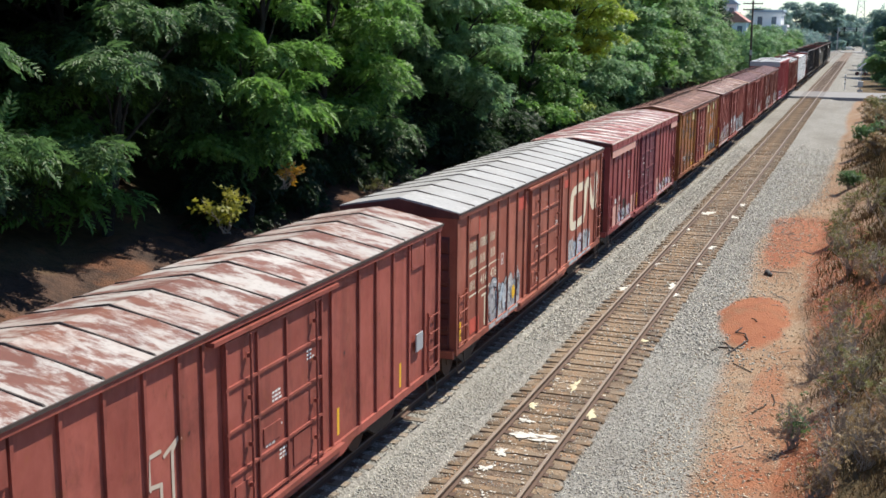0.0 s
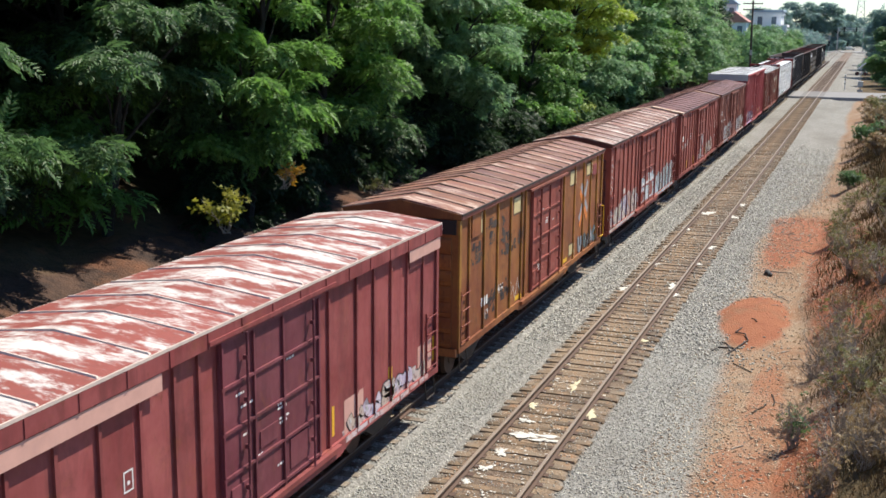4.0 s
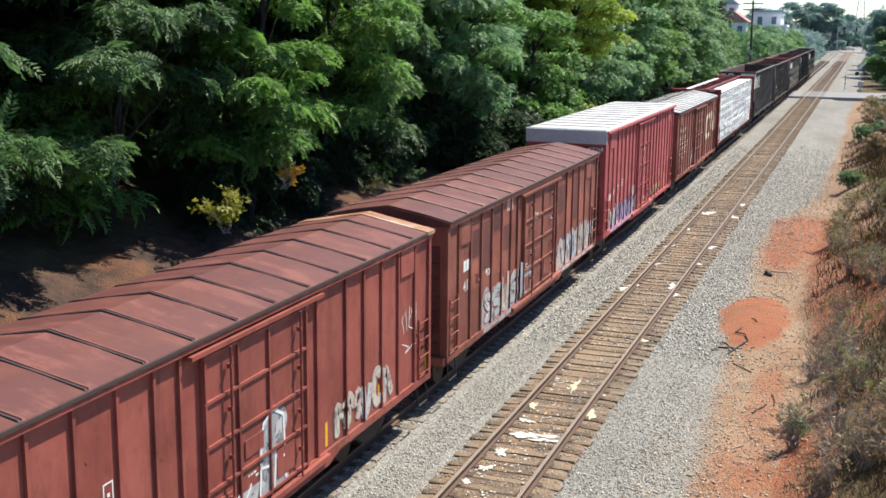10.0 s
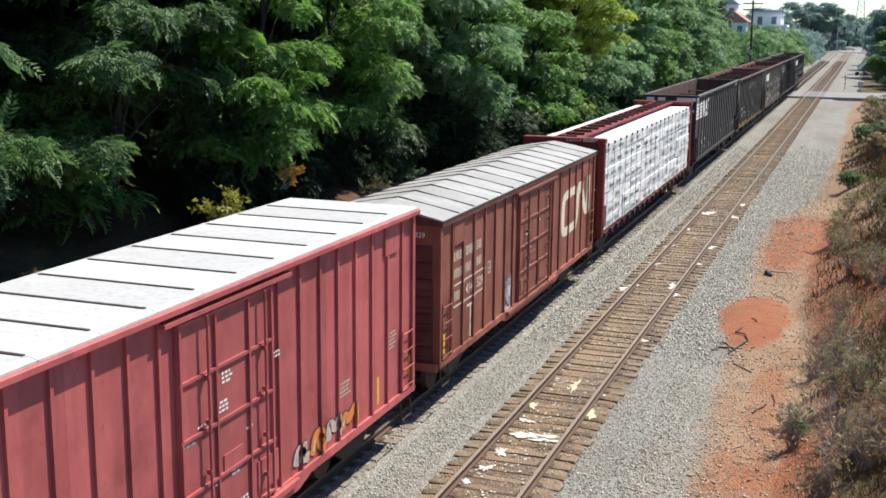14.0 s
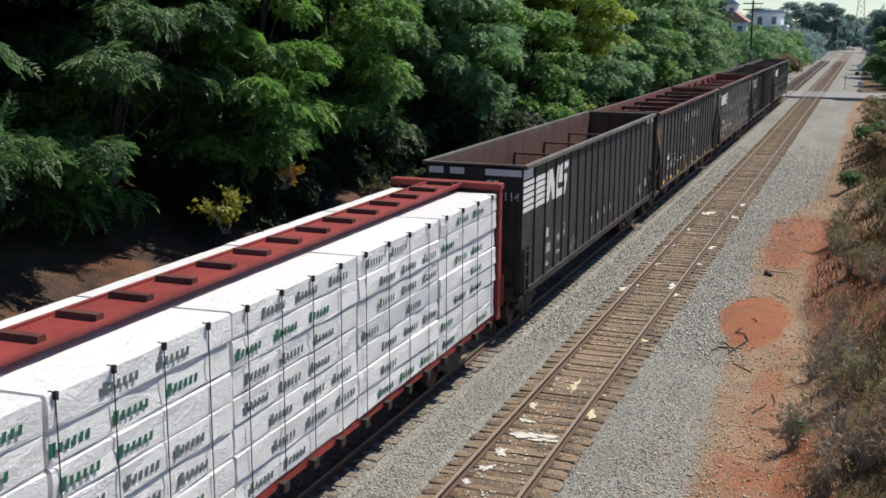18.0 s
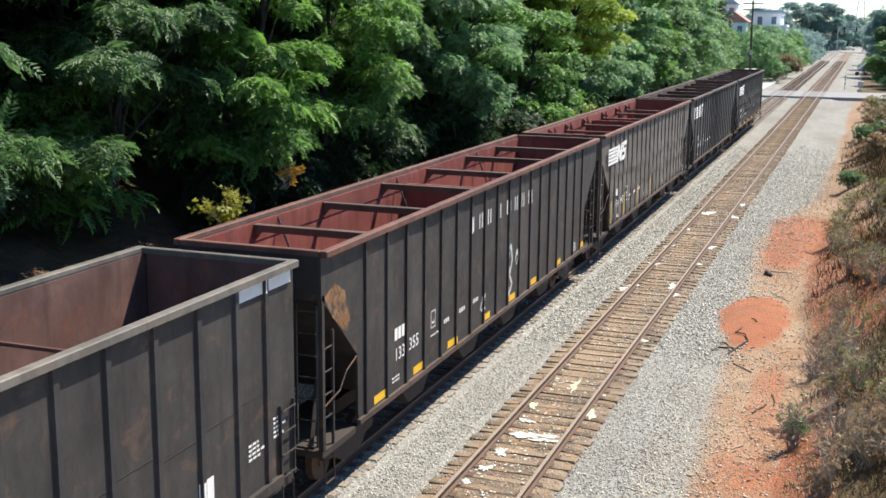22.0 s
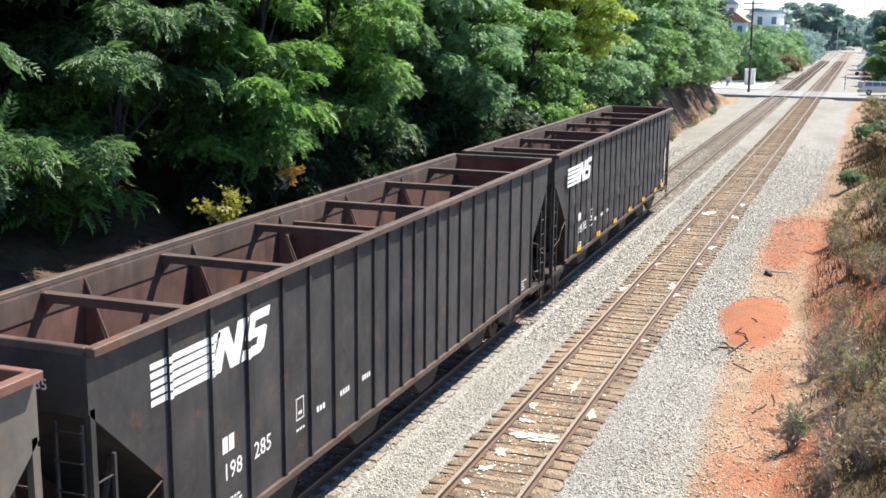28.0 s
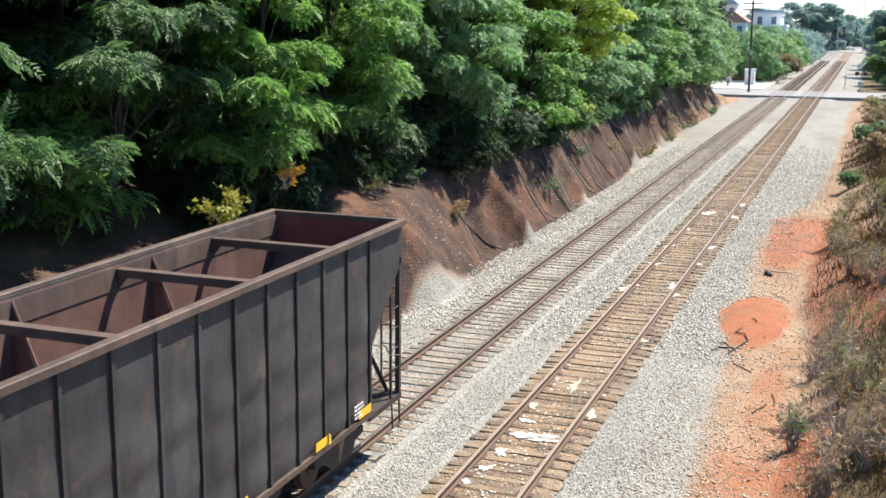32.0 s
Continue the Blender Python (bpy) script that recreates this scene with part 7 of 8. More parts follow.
def shrub(name, label, x, y, tall, radius, leaf, seed, leaves, size=(0.10, 0.2), stems=14, category="shrub", group="", bare=0.5, z=None, shape=None):
    rnd = random.Random(seed)
    z0 = float(height(x, y)) - 0.05 if z is None else z
    ob = thing(name, label, category, group, (x, y, z0))
    tips = []
    for i in range(stems):
        s = Shape()
        a, d = rnd.uniform(0, 6.28), rnd.uniform(0.3, 1.0) * radius
        p = Vector((d * math.cos(a), d * math.sin(a), tall * rnd.uniform(0.5, 1.0)))
        pts = limb(s, (rnd.uniform(-0.1, 0.1), rnd.uniform(-0.1, 0.1), 0), p, 0.014, 0.004, rnd, 4, 0.08)
        for j in range(3):
            q = pts[2 + j % 3] + Vector((rnd.uniform(-1, 1), rnd.uniform(-1, 1), rnd.uniform(0, 1))) * radius * 0.35
            s.rod(pts[2 + j % 3], q, 0.005, 4, 0.002)
            tips.append(q)
        tips.append(p)
        part("stem", s, TWIG, ob)
    if leaves:
        cs = [(t.x, t.y, t.z, radius * 0.22, radius * 0.22, radius * 0.2) for t in tips if rnd.random() > bare]
        foliage("leaves", cs or [(0, 0, tall * 0.7, radius, radius, tall * 0.3)], leaves, shape or SPRAY, size, leaf, ob, seed, 0.1, 0.1)
    return ob


def small_plants():
    shrub("sapling", "small yellow-leaved sapling on the shaded clay bank", -8.5, 25.0, 0.85, 0.72, LEAF_YELLOW, 3, 62, (0.30, 0.48), 9, "sapling", z=3.75, bare=0.05)
    shrub("sapling", "small orange-leaved sapling on the shaded clay bank", -8.6, 28.3, 0.75, 0.7, LEAF_ORANGE, 4, 30, (0.20, 0.34), 7, "sapling", z=4.45, bare=0.1)
    bank = "shrubs on the dry bank"
    for i, (x, y, h, r, leaf, n, text) in enumerate([
            (6.5, 41.2, 1.6, 0.8, LEAF_DUSTY, 280, "tangled grey-twigged shrub with sparse leaves"), (7.5, 38.0, 1.3, 0.8, LEAF_DUSTY, 220, "dusty green shrub on the bank"),
            (5.85, 50.6, 1.2, 0.6, LEAF_DUSTY, 200, "tangled grey-twigged shrub with sparse leaves"), (5.6, 25.8, 1.15, 0.45, LEAF_ASH, 130, "small green shrub at the foot of the bank"),
            (6.4, 29.8, 1.2, 0.7, LEAF_DRY, 130, "dry tangled brown shrub on the bank"), (6.7, 32.5, 1.4, 0.85, LEAF_DUSTY, 240, "tangled grey-twigged shrub with sparse leaves"),
            (6.3, 59.5, 1.0, 0.6, LEAF_DUSTY, 150, "low dusty green shrub on the bank"), (6.9, 28.0, 1.2, 0.8, LEAF_DUSTY, 260, "dusty green shrub on the bank"),
            (7.1, 23.5, 1.2, 0.7, LEAF_DRY, 150, "dry tangled brown shrub on the bank"), (7.2, 55.0, 1.6, 0.9, LEAF_DUSTY, 260, "dusty green shrub on the bank"),
            (6.1, 68.9, 1.0, 0.55, LEAF_ASH, 220, "small dark green shrub on the bank"), (7.1, 86.0, 2.2, 1.2, LEAF_ASH, 420, "dark green shrub on the bank"),
            (7.6, 78.0, 1.3, 0.9, LEAF_DRY, 260, "dry tangled brown shrub on the bank"), (7.4, 96.0, 2.4, 1.3, LEAF_DRY, 420, "tall brown shrub on the bank"),
            (8.2, 108.0, 2.6, 1.5, LEAF_DUSTY, 420, "tall dusty green shrub on the bank"), (7.4, 122.0, 2.0, 1.2, LEAF_DRY, 340, "tall brown shrub on the bank"),
            (5.9, 57.5, 0.8, 0.5, LEAF_DUSTY, 120, "low dusty green shrub on the bank"), (7.9, 46.0, 1.5, 1.0, LEAF_DUSTY, 260, "dusty green shrub on the bank"),
            (7.6, 24.8, 1.0, 0.7, LEAF_DUSTY, 200, "dusty green shrub on the bank"), (5.4, 27.2, 0.7, 0.4, LEAF_DRY, 80, "low dry shrub at the foot of the bank")]):
        shrub("shrub", text, x, y, h, r, leaf, 200 + i, int(n * (0.6 if y < 50 else 1)), (0.10, 0.2) if y < 60 else (0.25, 0.45), 24 if y < 50 else 16, group=bank, bare=0.35)
    rnd = random.Random(78)
    for i in range(32):
        y = 22 + 36 * rnd.random() ** 1.6
        x = 5.7 + rnd.uniform(0.0, 2.4) + (0.4 if y < 27 else 0.0)
        kind = rnd.random()
        shrub("shrub", "bare grey-twigged tangle on the dry bank" if kind < 0.5 else "low dry shrub with brown leaves on the bank" if kind < 0.8 else "low dusty green shrub on the bank", x, y,
              rnd.uniform(0.45, 1.1), rnd.uniform(0.35, 0.75), LEAF_DRY if kind < 0.8 else LEAF_DUSTY, 260 + i, 24 if kind < 0.5 else 110, (0.08, 0.17), 22, group=bank, bare=0.4)
    rnd = random.Random(77)
    for i in range(26):
        y = rnd.uniform(26, 125)
        x = -7.9 - rnd.uniform(0, 1.6)
        shrub("weed", rnd.choice(("dusty green weed on the clay face", "dry brown weed on the clay face")), x, y, rnd.uniform(0.4, 1.0), rnd.uniform(0.3, 0.6), rnd.choice((LEAF_DUSTY, LEAF_ASH, LEAF_DRY)), 300 + i, 60,
              (0.15, 0.3), 6, "weed", "weeds on the clay face", 0.2)


small_plants()


def hanging_roots():
    rnd = random.Random(41)
    for i in range(22):
        y = 44 + i * 4.1 + rnd.uniform(-1.2, 1.2)
        x0 = -8.9 - 1.9 * float(smooth_step(50, 112, y))
        z0 = float(height(x0, y))
        ob = thing("root", "bare brown roots hanging down the clay face", "root", "roots on the clay face", (x0, y, z0))
        for j in range(rnd.randint(2, 4)):
            s, q = Shape(), rnd.uniform(-0.9, 0.9)
            pts = []
            for f in range(6):
                x, yy = x0 + 0.38 * f, y + q * f / 4 + rnd.uniform(-0.12, 0.12) + 0.3 * j
                pts.append((x - x0, yy - y, float(height(x, yy)) + 0.05 - z0))
            part("strand", s.line(pts, rnd.uniform(0.012, 0.03), 5), TWIG if j % 2 else BARK, ob)


hanging_roots()


def grass_and_litter():
    r = np.random.RandomState(6)
    # dry blades on the low bank
    n = 52000
    y = 16 + 84 * r.rand(n) ** 1.6
    x = 5.2 + 5.2 * r.rand(n) ** 0.8
    thick = waves(x * 1.3, y * 1.3, 21) + 0.55 * (x - 6.4)
    keep = thick > r.uniform(-0.5, 0.8, n)
    x, y = x[keep], y[keep]
    n = len(x)
    z = height(x, y) - 0.02
    h = r.uniform(0.10, 0.42, n)
    a = r.uniform(0, 6.28, n)
    w = 0.010 + 0.012 * (y > 40)
    lean = r.normal(size=(n, 2)) * 0.22
    dx, dy = np.cos(a) * w, np.sin(a) * w
    base = np.stack([x, y, z], -1)
    v = np.stack([base + np.stack([dx, dy, 0 * x], -1), base - np.stack([dx, dy, 0 * x], -1), base + np.stack([lean[:, 0] * h * 1.5, lean[:, 1] * h * 1.5, h], -1)], 1)
    k = Nodes("dry_grass", 0.9, 0, 0.2)
    rnd = k.n("ShaderNodeNewGeometry").outputs["Random Per Island"]
    c = k.mix(rnd, (0.05, 0.046, 0.015), (0.205, 0.145, 0.06))
    c = k.mix(k.mul(k.ramp(k.noise(0.5, 4), 0.45, 0.65), 0.7), c, (0.20, 0.115, 0.055))
    ob = new("dry_grass", big_mesh("dry_grass", v.reshape(-1, 3), np.arange(3 * n).reshape(-1, 3), k.done(c)))
    tagged(ob, "dry brown and olive grass on the bank", "grass", kind="stuff")
    # chips, clods and pale litter at the foot of the bank and between the tracks
    n = 34000
    y = 17 + 66 * r.rand(n) ** 1.5
    x = np.where(r.rand(n) < 0.88, r.uniform(2.5, 6.6, n), r.uniform(-8.6, -6.9, n))
    keep = ((x - 3.72) / 1.15) ** 2 + ((y - 36.9) / 4.1) ** 2 > r.uniform(0.5, 1.2, n)
    keep &= waves(x * 1.5, y * 0.8, 51) > r.uniform(-1.1, 0.5, n)
    x, y = x[keep], y[keep]
    n = len(x)
    t = np.array([(1, 0, 0), (-1, 0, 0), (0, 0.5, 0), (0, -0.5, 0), (0, 0, 0.35), (0, 0, -0.35)], float)
    tf = np.array([(0, 2, 4), (2, 1, 4), (1, 3, 4), (3, 0, 4), (2, 0, 5), (1, 2, 5), (3, 1, 5), (0, 3, 5)])
    s = r.uniform(0.012, 0.05, n) * np.where(r.rand(n) < 0.12, 1.7, 1.0)
    a = r.uniform(0, 6.28, n)
    ca, sa = np.cos(a)[:, None], np.sin(a)[:, None]
    v = t[None] * s[:, None, None] * r.uniform(0.6, 1.3, (n, 6, 1))
    vx, vy = v[..., 0] * ca - v[..., 1] * sa, v[..., 0] * sa + v[..., 1] * ca
    z = height(x, y) + s * 0.2
    verts = np.stack([vx + x[:, None], vy + y[:, None], v[..., 2] + z[:, None]], -1).reshape(-1, 3)
    k = Nodes("litter", 0.9, 0, 0.2)
    rnd = k.n("ShaderNodeNewGeometry").outputs["Random Per Island"]
    c = k.mix(rnd, (0.22, 0.14, 0.09), (0.70, 0.60, 0.46))
    ob = new("litter", big_mesh("litter", verts, (np.arange(n)[:, None, None] * 6 + tf[None]).reshape(-1, 3), k.done(c)))
    tagged(ob, "pale chips and clay clods on the ground", "litter", kind="stuff")


grass_and_litter()


def lime_patches():
    """Spilt white powder on the little-used track."""
    rnd = random.Random(31)
    spots = [(-0.05, 24.05, 0.62, 0.20, LIME), (0.3, 23.85, 0.35, 0.12, LIME), (-0.4, 22.8, 0.16, 0.22, LIME), (-0.42, 21.8, 0.14, 0.2, LIME), (-0.62, 26.1, 0.16, 0.28, LIME_YELLOW), (0.86, 26.0, 0.16, 0.42, LIME_YELLOW),
             (-0.45, 24.95, 0.2, 0.14, LIME), (-0.62, 21.0, 0.2, 0.1, LIME), (-1.05, 39.5, 0.2, 0.3, LIME), (-0.8, 40.2, 0.16, 0.3, LIME), (0.55, 40.5, 0.2, 0.45, LIME), (0.85, 39.2, 0.16, 0.3, LIME), (-0.8, 48.0, 0.22, 0.4, LIME), (-0.75, 52.6, 0.22, 0.5, LIME),
             (-0.45, 57.5, 0.4, 0.6, LIME), (0.95, 56.8, 0.2, 0.5, LIME), (0.9, 61, 0.2, 0.5, LIME), (-0.8, 63, 0.2, 0.5, LIME), (0.9, 48.5, 0.2, 0.4, LIME), (-0.75, 44.2, 0.2, 0.3, LIME), (0.8, 44.8, 0.16, 0.3, LIME), (0.85, 33.0, 0.14, 0.3, LIME_YELLOW), (-0.75, 31.5, 0.14, 0.2, LIME_YELLOW), (0.0, 28.0, 0.12, 0.4, LIME_YELLOW)]
    for x, y, rx, ry, mat in spots:
        s, n = Shape(), 40
        ring, ph = [], [rnd.uniform(0, 6.28) for i in range(4)]
        for i in range(n):
            a = 2 * math.pi * i / n
            k = 0.8 + 0.25 * math.sin(2 * a + ph[0]) + 0.22 * math.sin(3 * a + ph[1]) + 0.16 * math.sin(7 * a + ph[2]) + rnd.uniform(-0.22, 0.22)
            ring.append((x + rx * k * math.cos(a), y + ry * k * math.sin(a), -0.168))
        s.add(ring + [(x, y, -0.15)], [(i, (i + 1) % n, n) for i in range(n)])
        tagged(part("powder_spill", s, mat, None, "white powder spilt across weathered sleepers" if mat is LIME else "yellowish powder spilt beside the rail"), category="spill", group="powder spills")
    # stray flecks of it
    r = np.random.RandomState(19)
    n = 260
    x, y = r.normal(0, 0.42, n), 19 + 12 * r.rand(n) ** 1.3
    keep = (np.abs(x) < 1.1) & (np.abs(np.abs(x) - 0.7525) > 0.09)
    x, y = x[keep], y[keep]
    n = len(x)
    a = np.sort(r.uniform(0, 6.28, (n, 5)), axis=1)
    q = r.uniform(0.015, 0.06, (n, 5)) * r.uniform(0.4, 1.4, (n, 1))
    v = np.stack([x[:, None] + q * np.cos(a), y[:, None] + q * np.sin(a), np.full((n, 5), -0.158)], -1)
    f = np.arange(n)[:, None] * 5
    faces = np.concatenate([f + np.array([[0, 1, 2]]), f + np.array([[0, 2, 3]]), f + np.array([[0, 3, 4]])])
    tagged(new("powder_flecks", big_mesh("powder_flecks", v.reshape(-1, 3), faces, LIME)), "white powder flecks scattered between the rails", "spill", kind="stuff")
    lay = lambda pts: [(x, y, float(height(x, y)) + up) for x, y, up in pts]
    wire = Shape().line(lay([(2.85, 33.1, 0.02), (3.0, 33.5, 0.05), (3.3, 33.6, 0.02), (3.42, 33.2, 0.04), (3.3, 33.0, 0.02), (3.62, 33.7, 0.05), (3.8, 34.2, 0.03), (3.66, 34.7, 0.05), (3.35, 34.9, 0.03), (3.5, 35.4, 0.02)]), 0.022)
    tagged(part("cable", wire, STEEL_DARK, None, "bent dark cable lying on red clay"), category="cable")
    rock = Shape().box(3.38, 3.60, 44.85, 45.2, -0.45, -0.22, 0.06).box(3.52, 3.70, 44.7, 44.95, -0.45, -0.27, 0.05)
    tagged(part("rock", rock, BLACK, None, "black lump of rock on the ground"), category="rock")
    rnd = random.Random(55)
    for i in range(26):
        x, y, a = rnd.uniform(2.9, 5.3), 21 + 38 * rnd.random(), rnd.uniform(0, 3.14)
        l = rnd.uniform(0.25, 0.9)
        pts = [(x + l * (f - 0.5) * math.cos(a) + rnd.uniform(-0.05, 0.05), y + l * (f - 0.5) * math.sin(a) * 1.6 + rnd.uniform(-0.05, 0.05)) for f in (0, 0.35, 0.7, 1)]
        stick = Shape().line([(px, py, float(height(px, py)) + 0.025) for px, py in pts], rnd.uniform(0.010, 0.02), 5)
        tagged(part("stick", stick, TWIG if i % 3 else BARK, None, "dry stick lying on the stony clay"), category="stick", group="sticks on the clay")


lime_patches()
# ---- crossing and distance ----
ASPHALT = plain("road_surface", (0.23, 0.225, 0.22), 0.85, 0, 0.2, 2)
PANEL = plain("crossing_panel", (0.17, 0.16, 0.155), 0.85, 0, 0.2, 2)
DARK_BED = plain("oily_bed", (0.16, 0.115, 0.085), 0.9, 0, 0.3, 1.5)
CONCRETE = plain("concrete", (0.46, 0.43, 0.39), 0.85, 0, 0.15, 2)
POLE_WOOD = plain("pole_wood", (0.085, 0.065, 0.055), 0.9, 0, 0.35, 5)
GALV = plain("galvanised", (0.46, 0.47, 0.48), 0.5, 0.5, 0.15)
SIDING = plain("white_siding", (0.84, 0.85, 0.86), 0.7, 0, 0.08, 2)
BLUE_ROOF = plain("slate_blue_roof", (0.30, 0.38, 0.46), 0.7, 0, 0.15, 2)
RED_ROOF = plain("red_roof", (0.42, 0.20, 0.17), 0.7, 0, 0.2, 2)
PANE = plain("window_pane", (0.14, 0.17, 0.21), 0.15, 0, 0.2)
SILVER = plain("silver_paint", (0.55, 0.57, 0.58), 0.3, 0.5, 0.06)
TYRE = plain("tyre_rubber", (0.02, 0.02, 0.02), 0.85)
SIGNAL_RED = plain("red_lens", (0.12, 0.012, 0.012), 0.3)
BAND_RED = plain("faded_red_band", (0.42, 0.12, 0.10), 0.5)


def crossing():
    s = Shape()
    v = []
    xs = [-60, -30, -16, -6.2, -2.0, 2.2, 6.5, 9, 20, 60]
    zs = [0.6, 0.25, 0.05, 0.0, 0.0, 0.0, 0.0, 0.0, 0.3, 0.6]
    for x, z in zip(xs, zs):
        k = 0.05 * x
        v += [(x, 156.5 + k, z - 0.012), (x, 169.5 + k, z - 0.012), (x, 169.7 + k, z - 0.5), (x, 156.3 + k, z - 0.5)]
    f = []
    for i in range(len(xs) - 1):
        a, b = 4 * i, 4 * i + 4
        f += [(a, b, b + 1, a + 1), (a + 1, b + 1, b + 2, a + 2), (a + 3, b + 3, b, a)]
    s.add(v, f)
    road = tagged(part("road", s, ASPHALT, None, "pale grey asphalt level crossing road"), category="road", kind="structure")
    for cx in (LEFT, 0.0):
        for dx in (-1.15, -0.35, 0.35, 1.15):
            w = 0.3 if abs(dx) > 1 else 0.34
            part("crossing_panel", Shape().box(cx + dx - w, cx + dx + w, 156.6, 169.4, -0.2, -0.004, 0.01), PANEL, road)
    bed = Shape().box(-1.35, 1.35, 170, 425, -0.5, -0.178)
    tagged(part("track_bed", bed, DARK_BED, None, "dark brown fouled gravel between distant rails"), category="track bed", kind="structure")
    far_road = Shape().box(-60, 60, 428, 446, -0.5, -0.14)
    tagged(part("road", far_road, ASPHALT, None, "pale distant road across the tracks"), category="road", kind="structure")
    yard = Shape().box(-24, -7.2, 170.5, 196, -0.5, 0.03)
    tagged(part("pavement", yard, CONCRETE, None, "sunlit pale gravel and concrete apron"), category="pavement", kind="structure")


crossing()


def utility_pole():
    p = thing("utility_pole", "dark wooden utility pole with crossarms and insulators", "utility pole", at=(-8.55, 163.0, -0.2))
    part("pole", Shape().rod((0, 0, 0), (-0.12, 0, 12.5), 0.17, 10, 0.11), POLE_WOOD, p)
    for z in (12.0, 11.2):
        arm = part("crossarm", Shape().box(-1.4, 1.2, -0.06, 0.06, z, z + 0.13), POLE_WOOD, p)
        for i in range(6):
            part("insulator", Shape().rod((-1.3 + i * 0.48, 0, z + 0.13), (-1.3 + i * 0.48, 0, z + 0.30), 0.05, 6, 0.03), GALV, arm)
    part("brace", Shape().line([(-0.1, 0.07, 10.4), (0.6, 0.07, 11.2)], 0.025).line([(-0.1, 0.07, 10.4), (-0.8, 0.07, 11.2)], 0.025), GALV, p)
    part("conduit_box", Shape().box(-0.16, 0.16, -0.3, -0.15, 5.2, 5.9), GALV, p)


utility_pole()


def relay_cabinet():
    c = thing("relay_cabinet", "white metal signal cabinet beside the crossing", "cabinet", at=(-10.35, 183.2, -0.25))
    part("body", Shape().box(-0.75, 0.75, -0.6, 0.6, 0.2, 2.55, 0.04), WHITE, c)
    part("roof", Shape().box(-0.82, 0.82, -0.68, 0.68, 2.55, 2.66, 0.02), WHITE, c)
    part("base", Shape().box(-0.7, 0.7, -0.55, 0.55, 0, 0.2), CONCRETE, c)
    d = part("door", Shape().box(-0.6, 0.6, -0.63, -0.602, 0.35, 2.4), WHITE, c)
    part("handle", Shape().box(0.42, 0.48, -0.68, -0.63, 1.2, 1.45), GALV, d)


relay_cabinet()
GATES = []


def crossing_signal(x, y, label, arm_way, group="crossing signals"):
    g = thing("crossing_signal", label, "crossing signal", group, (x, y, -0.25))
    part("mast", Shape().rod((0, 0, 0), (0, 0, 4.3), 0.07, 8), GALV, g)
    for t in (40, 140):
        a = radians(t)
        dx, dz = 0.7 * math.cos(a), 0.7 * math.sin(a)
        part("crossbuck", Shape().add([(-dx - 0.08, -0.1, 3.7 - dz), (-dx + 0.08, -0.1, 3.7 - dz - 0.12), (dx + 0.08, -0.1, 3.7 + dz - 0.1), (dx - 0.08, -0.1, 3.7 + dz + 0.06),
                                       (-dx - 0.08, -0.08, 3.7 - dz), (-dx + 0.08, -0.08, 3.7 - dz - 0.12), (dx + 0.08, -0.08, 3.7 + dz - 0.1), (dx - 0.08, -0.08, 3.7 + dz + 0.06)],
                                      [(0, 1, 2, 3), (7, 6, 5, 4), (0, 4, 5, 1), (1, 5, 6, 2), (2, 6, 7, 3), (3, 7, 4, 0)]), WHITE, g)
    part("light_bar", Shape().box(-0.75, 0.75, -0.05, 0.05, 2.55, 2.63), GALV, g)
    for s in (-1, 1):
        lamp_part = part("flasher", Shape().rod((s * 0.55, -0.02, 2.6), (s * 0.55, -0.25, 2.6), 0.30, 16, 0.26), BLACK, g)
        part("lens", Shape().rod((s * 0.55, -0.255, 2.6), (s * 0.55, -0.27, 2.6), 0.15, 12), SIGNAL_RED, lamp_part)
    part("mechanism", Shape().box(-0.35, 0.35, -0.3, 0.3, 0.7, 1.5, 0.05), GALV, g)
    part("base", Shape().box(-0.4, 0.4, -0.4, 0.4, 0, 0.3), CONCRETE, g)
    if not arm_way:
        return g
    arm = Shape().box(0.0, 6.4, -0.05, 0.05, -0.06, 0.06)
    a = part("gate_arm", arm, WHITE, g, "white and red striped gate arm")
    for i in range(6):
        part("red_band", Shape().box(0.5 + i, 0.95 + i, -0.055, 0.055, -0.065, 0.065), BAND_RED, a)
    part("counterweight", Shape().box(-0.9, 0.0, -0.1, 0.1, -0.14, 0.14), GALV, a)
    GATES.append((a, arm_way))
    return g


crossing_signal(-12.9, 177.5, "level crossing signal with flashers and a rising gate arm", 1)
crossing_signal(5.75, 176.0, "level crossing signal with crossbuck beside the far bank", 0)


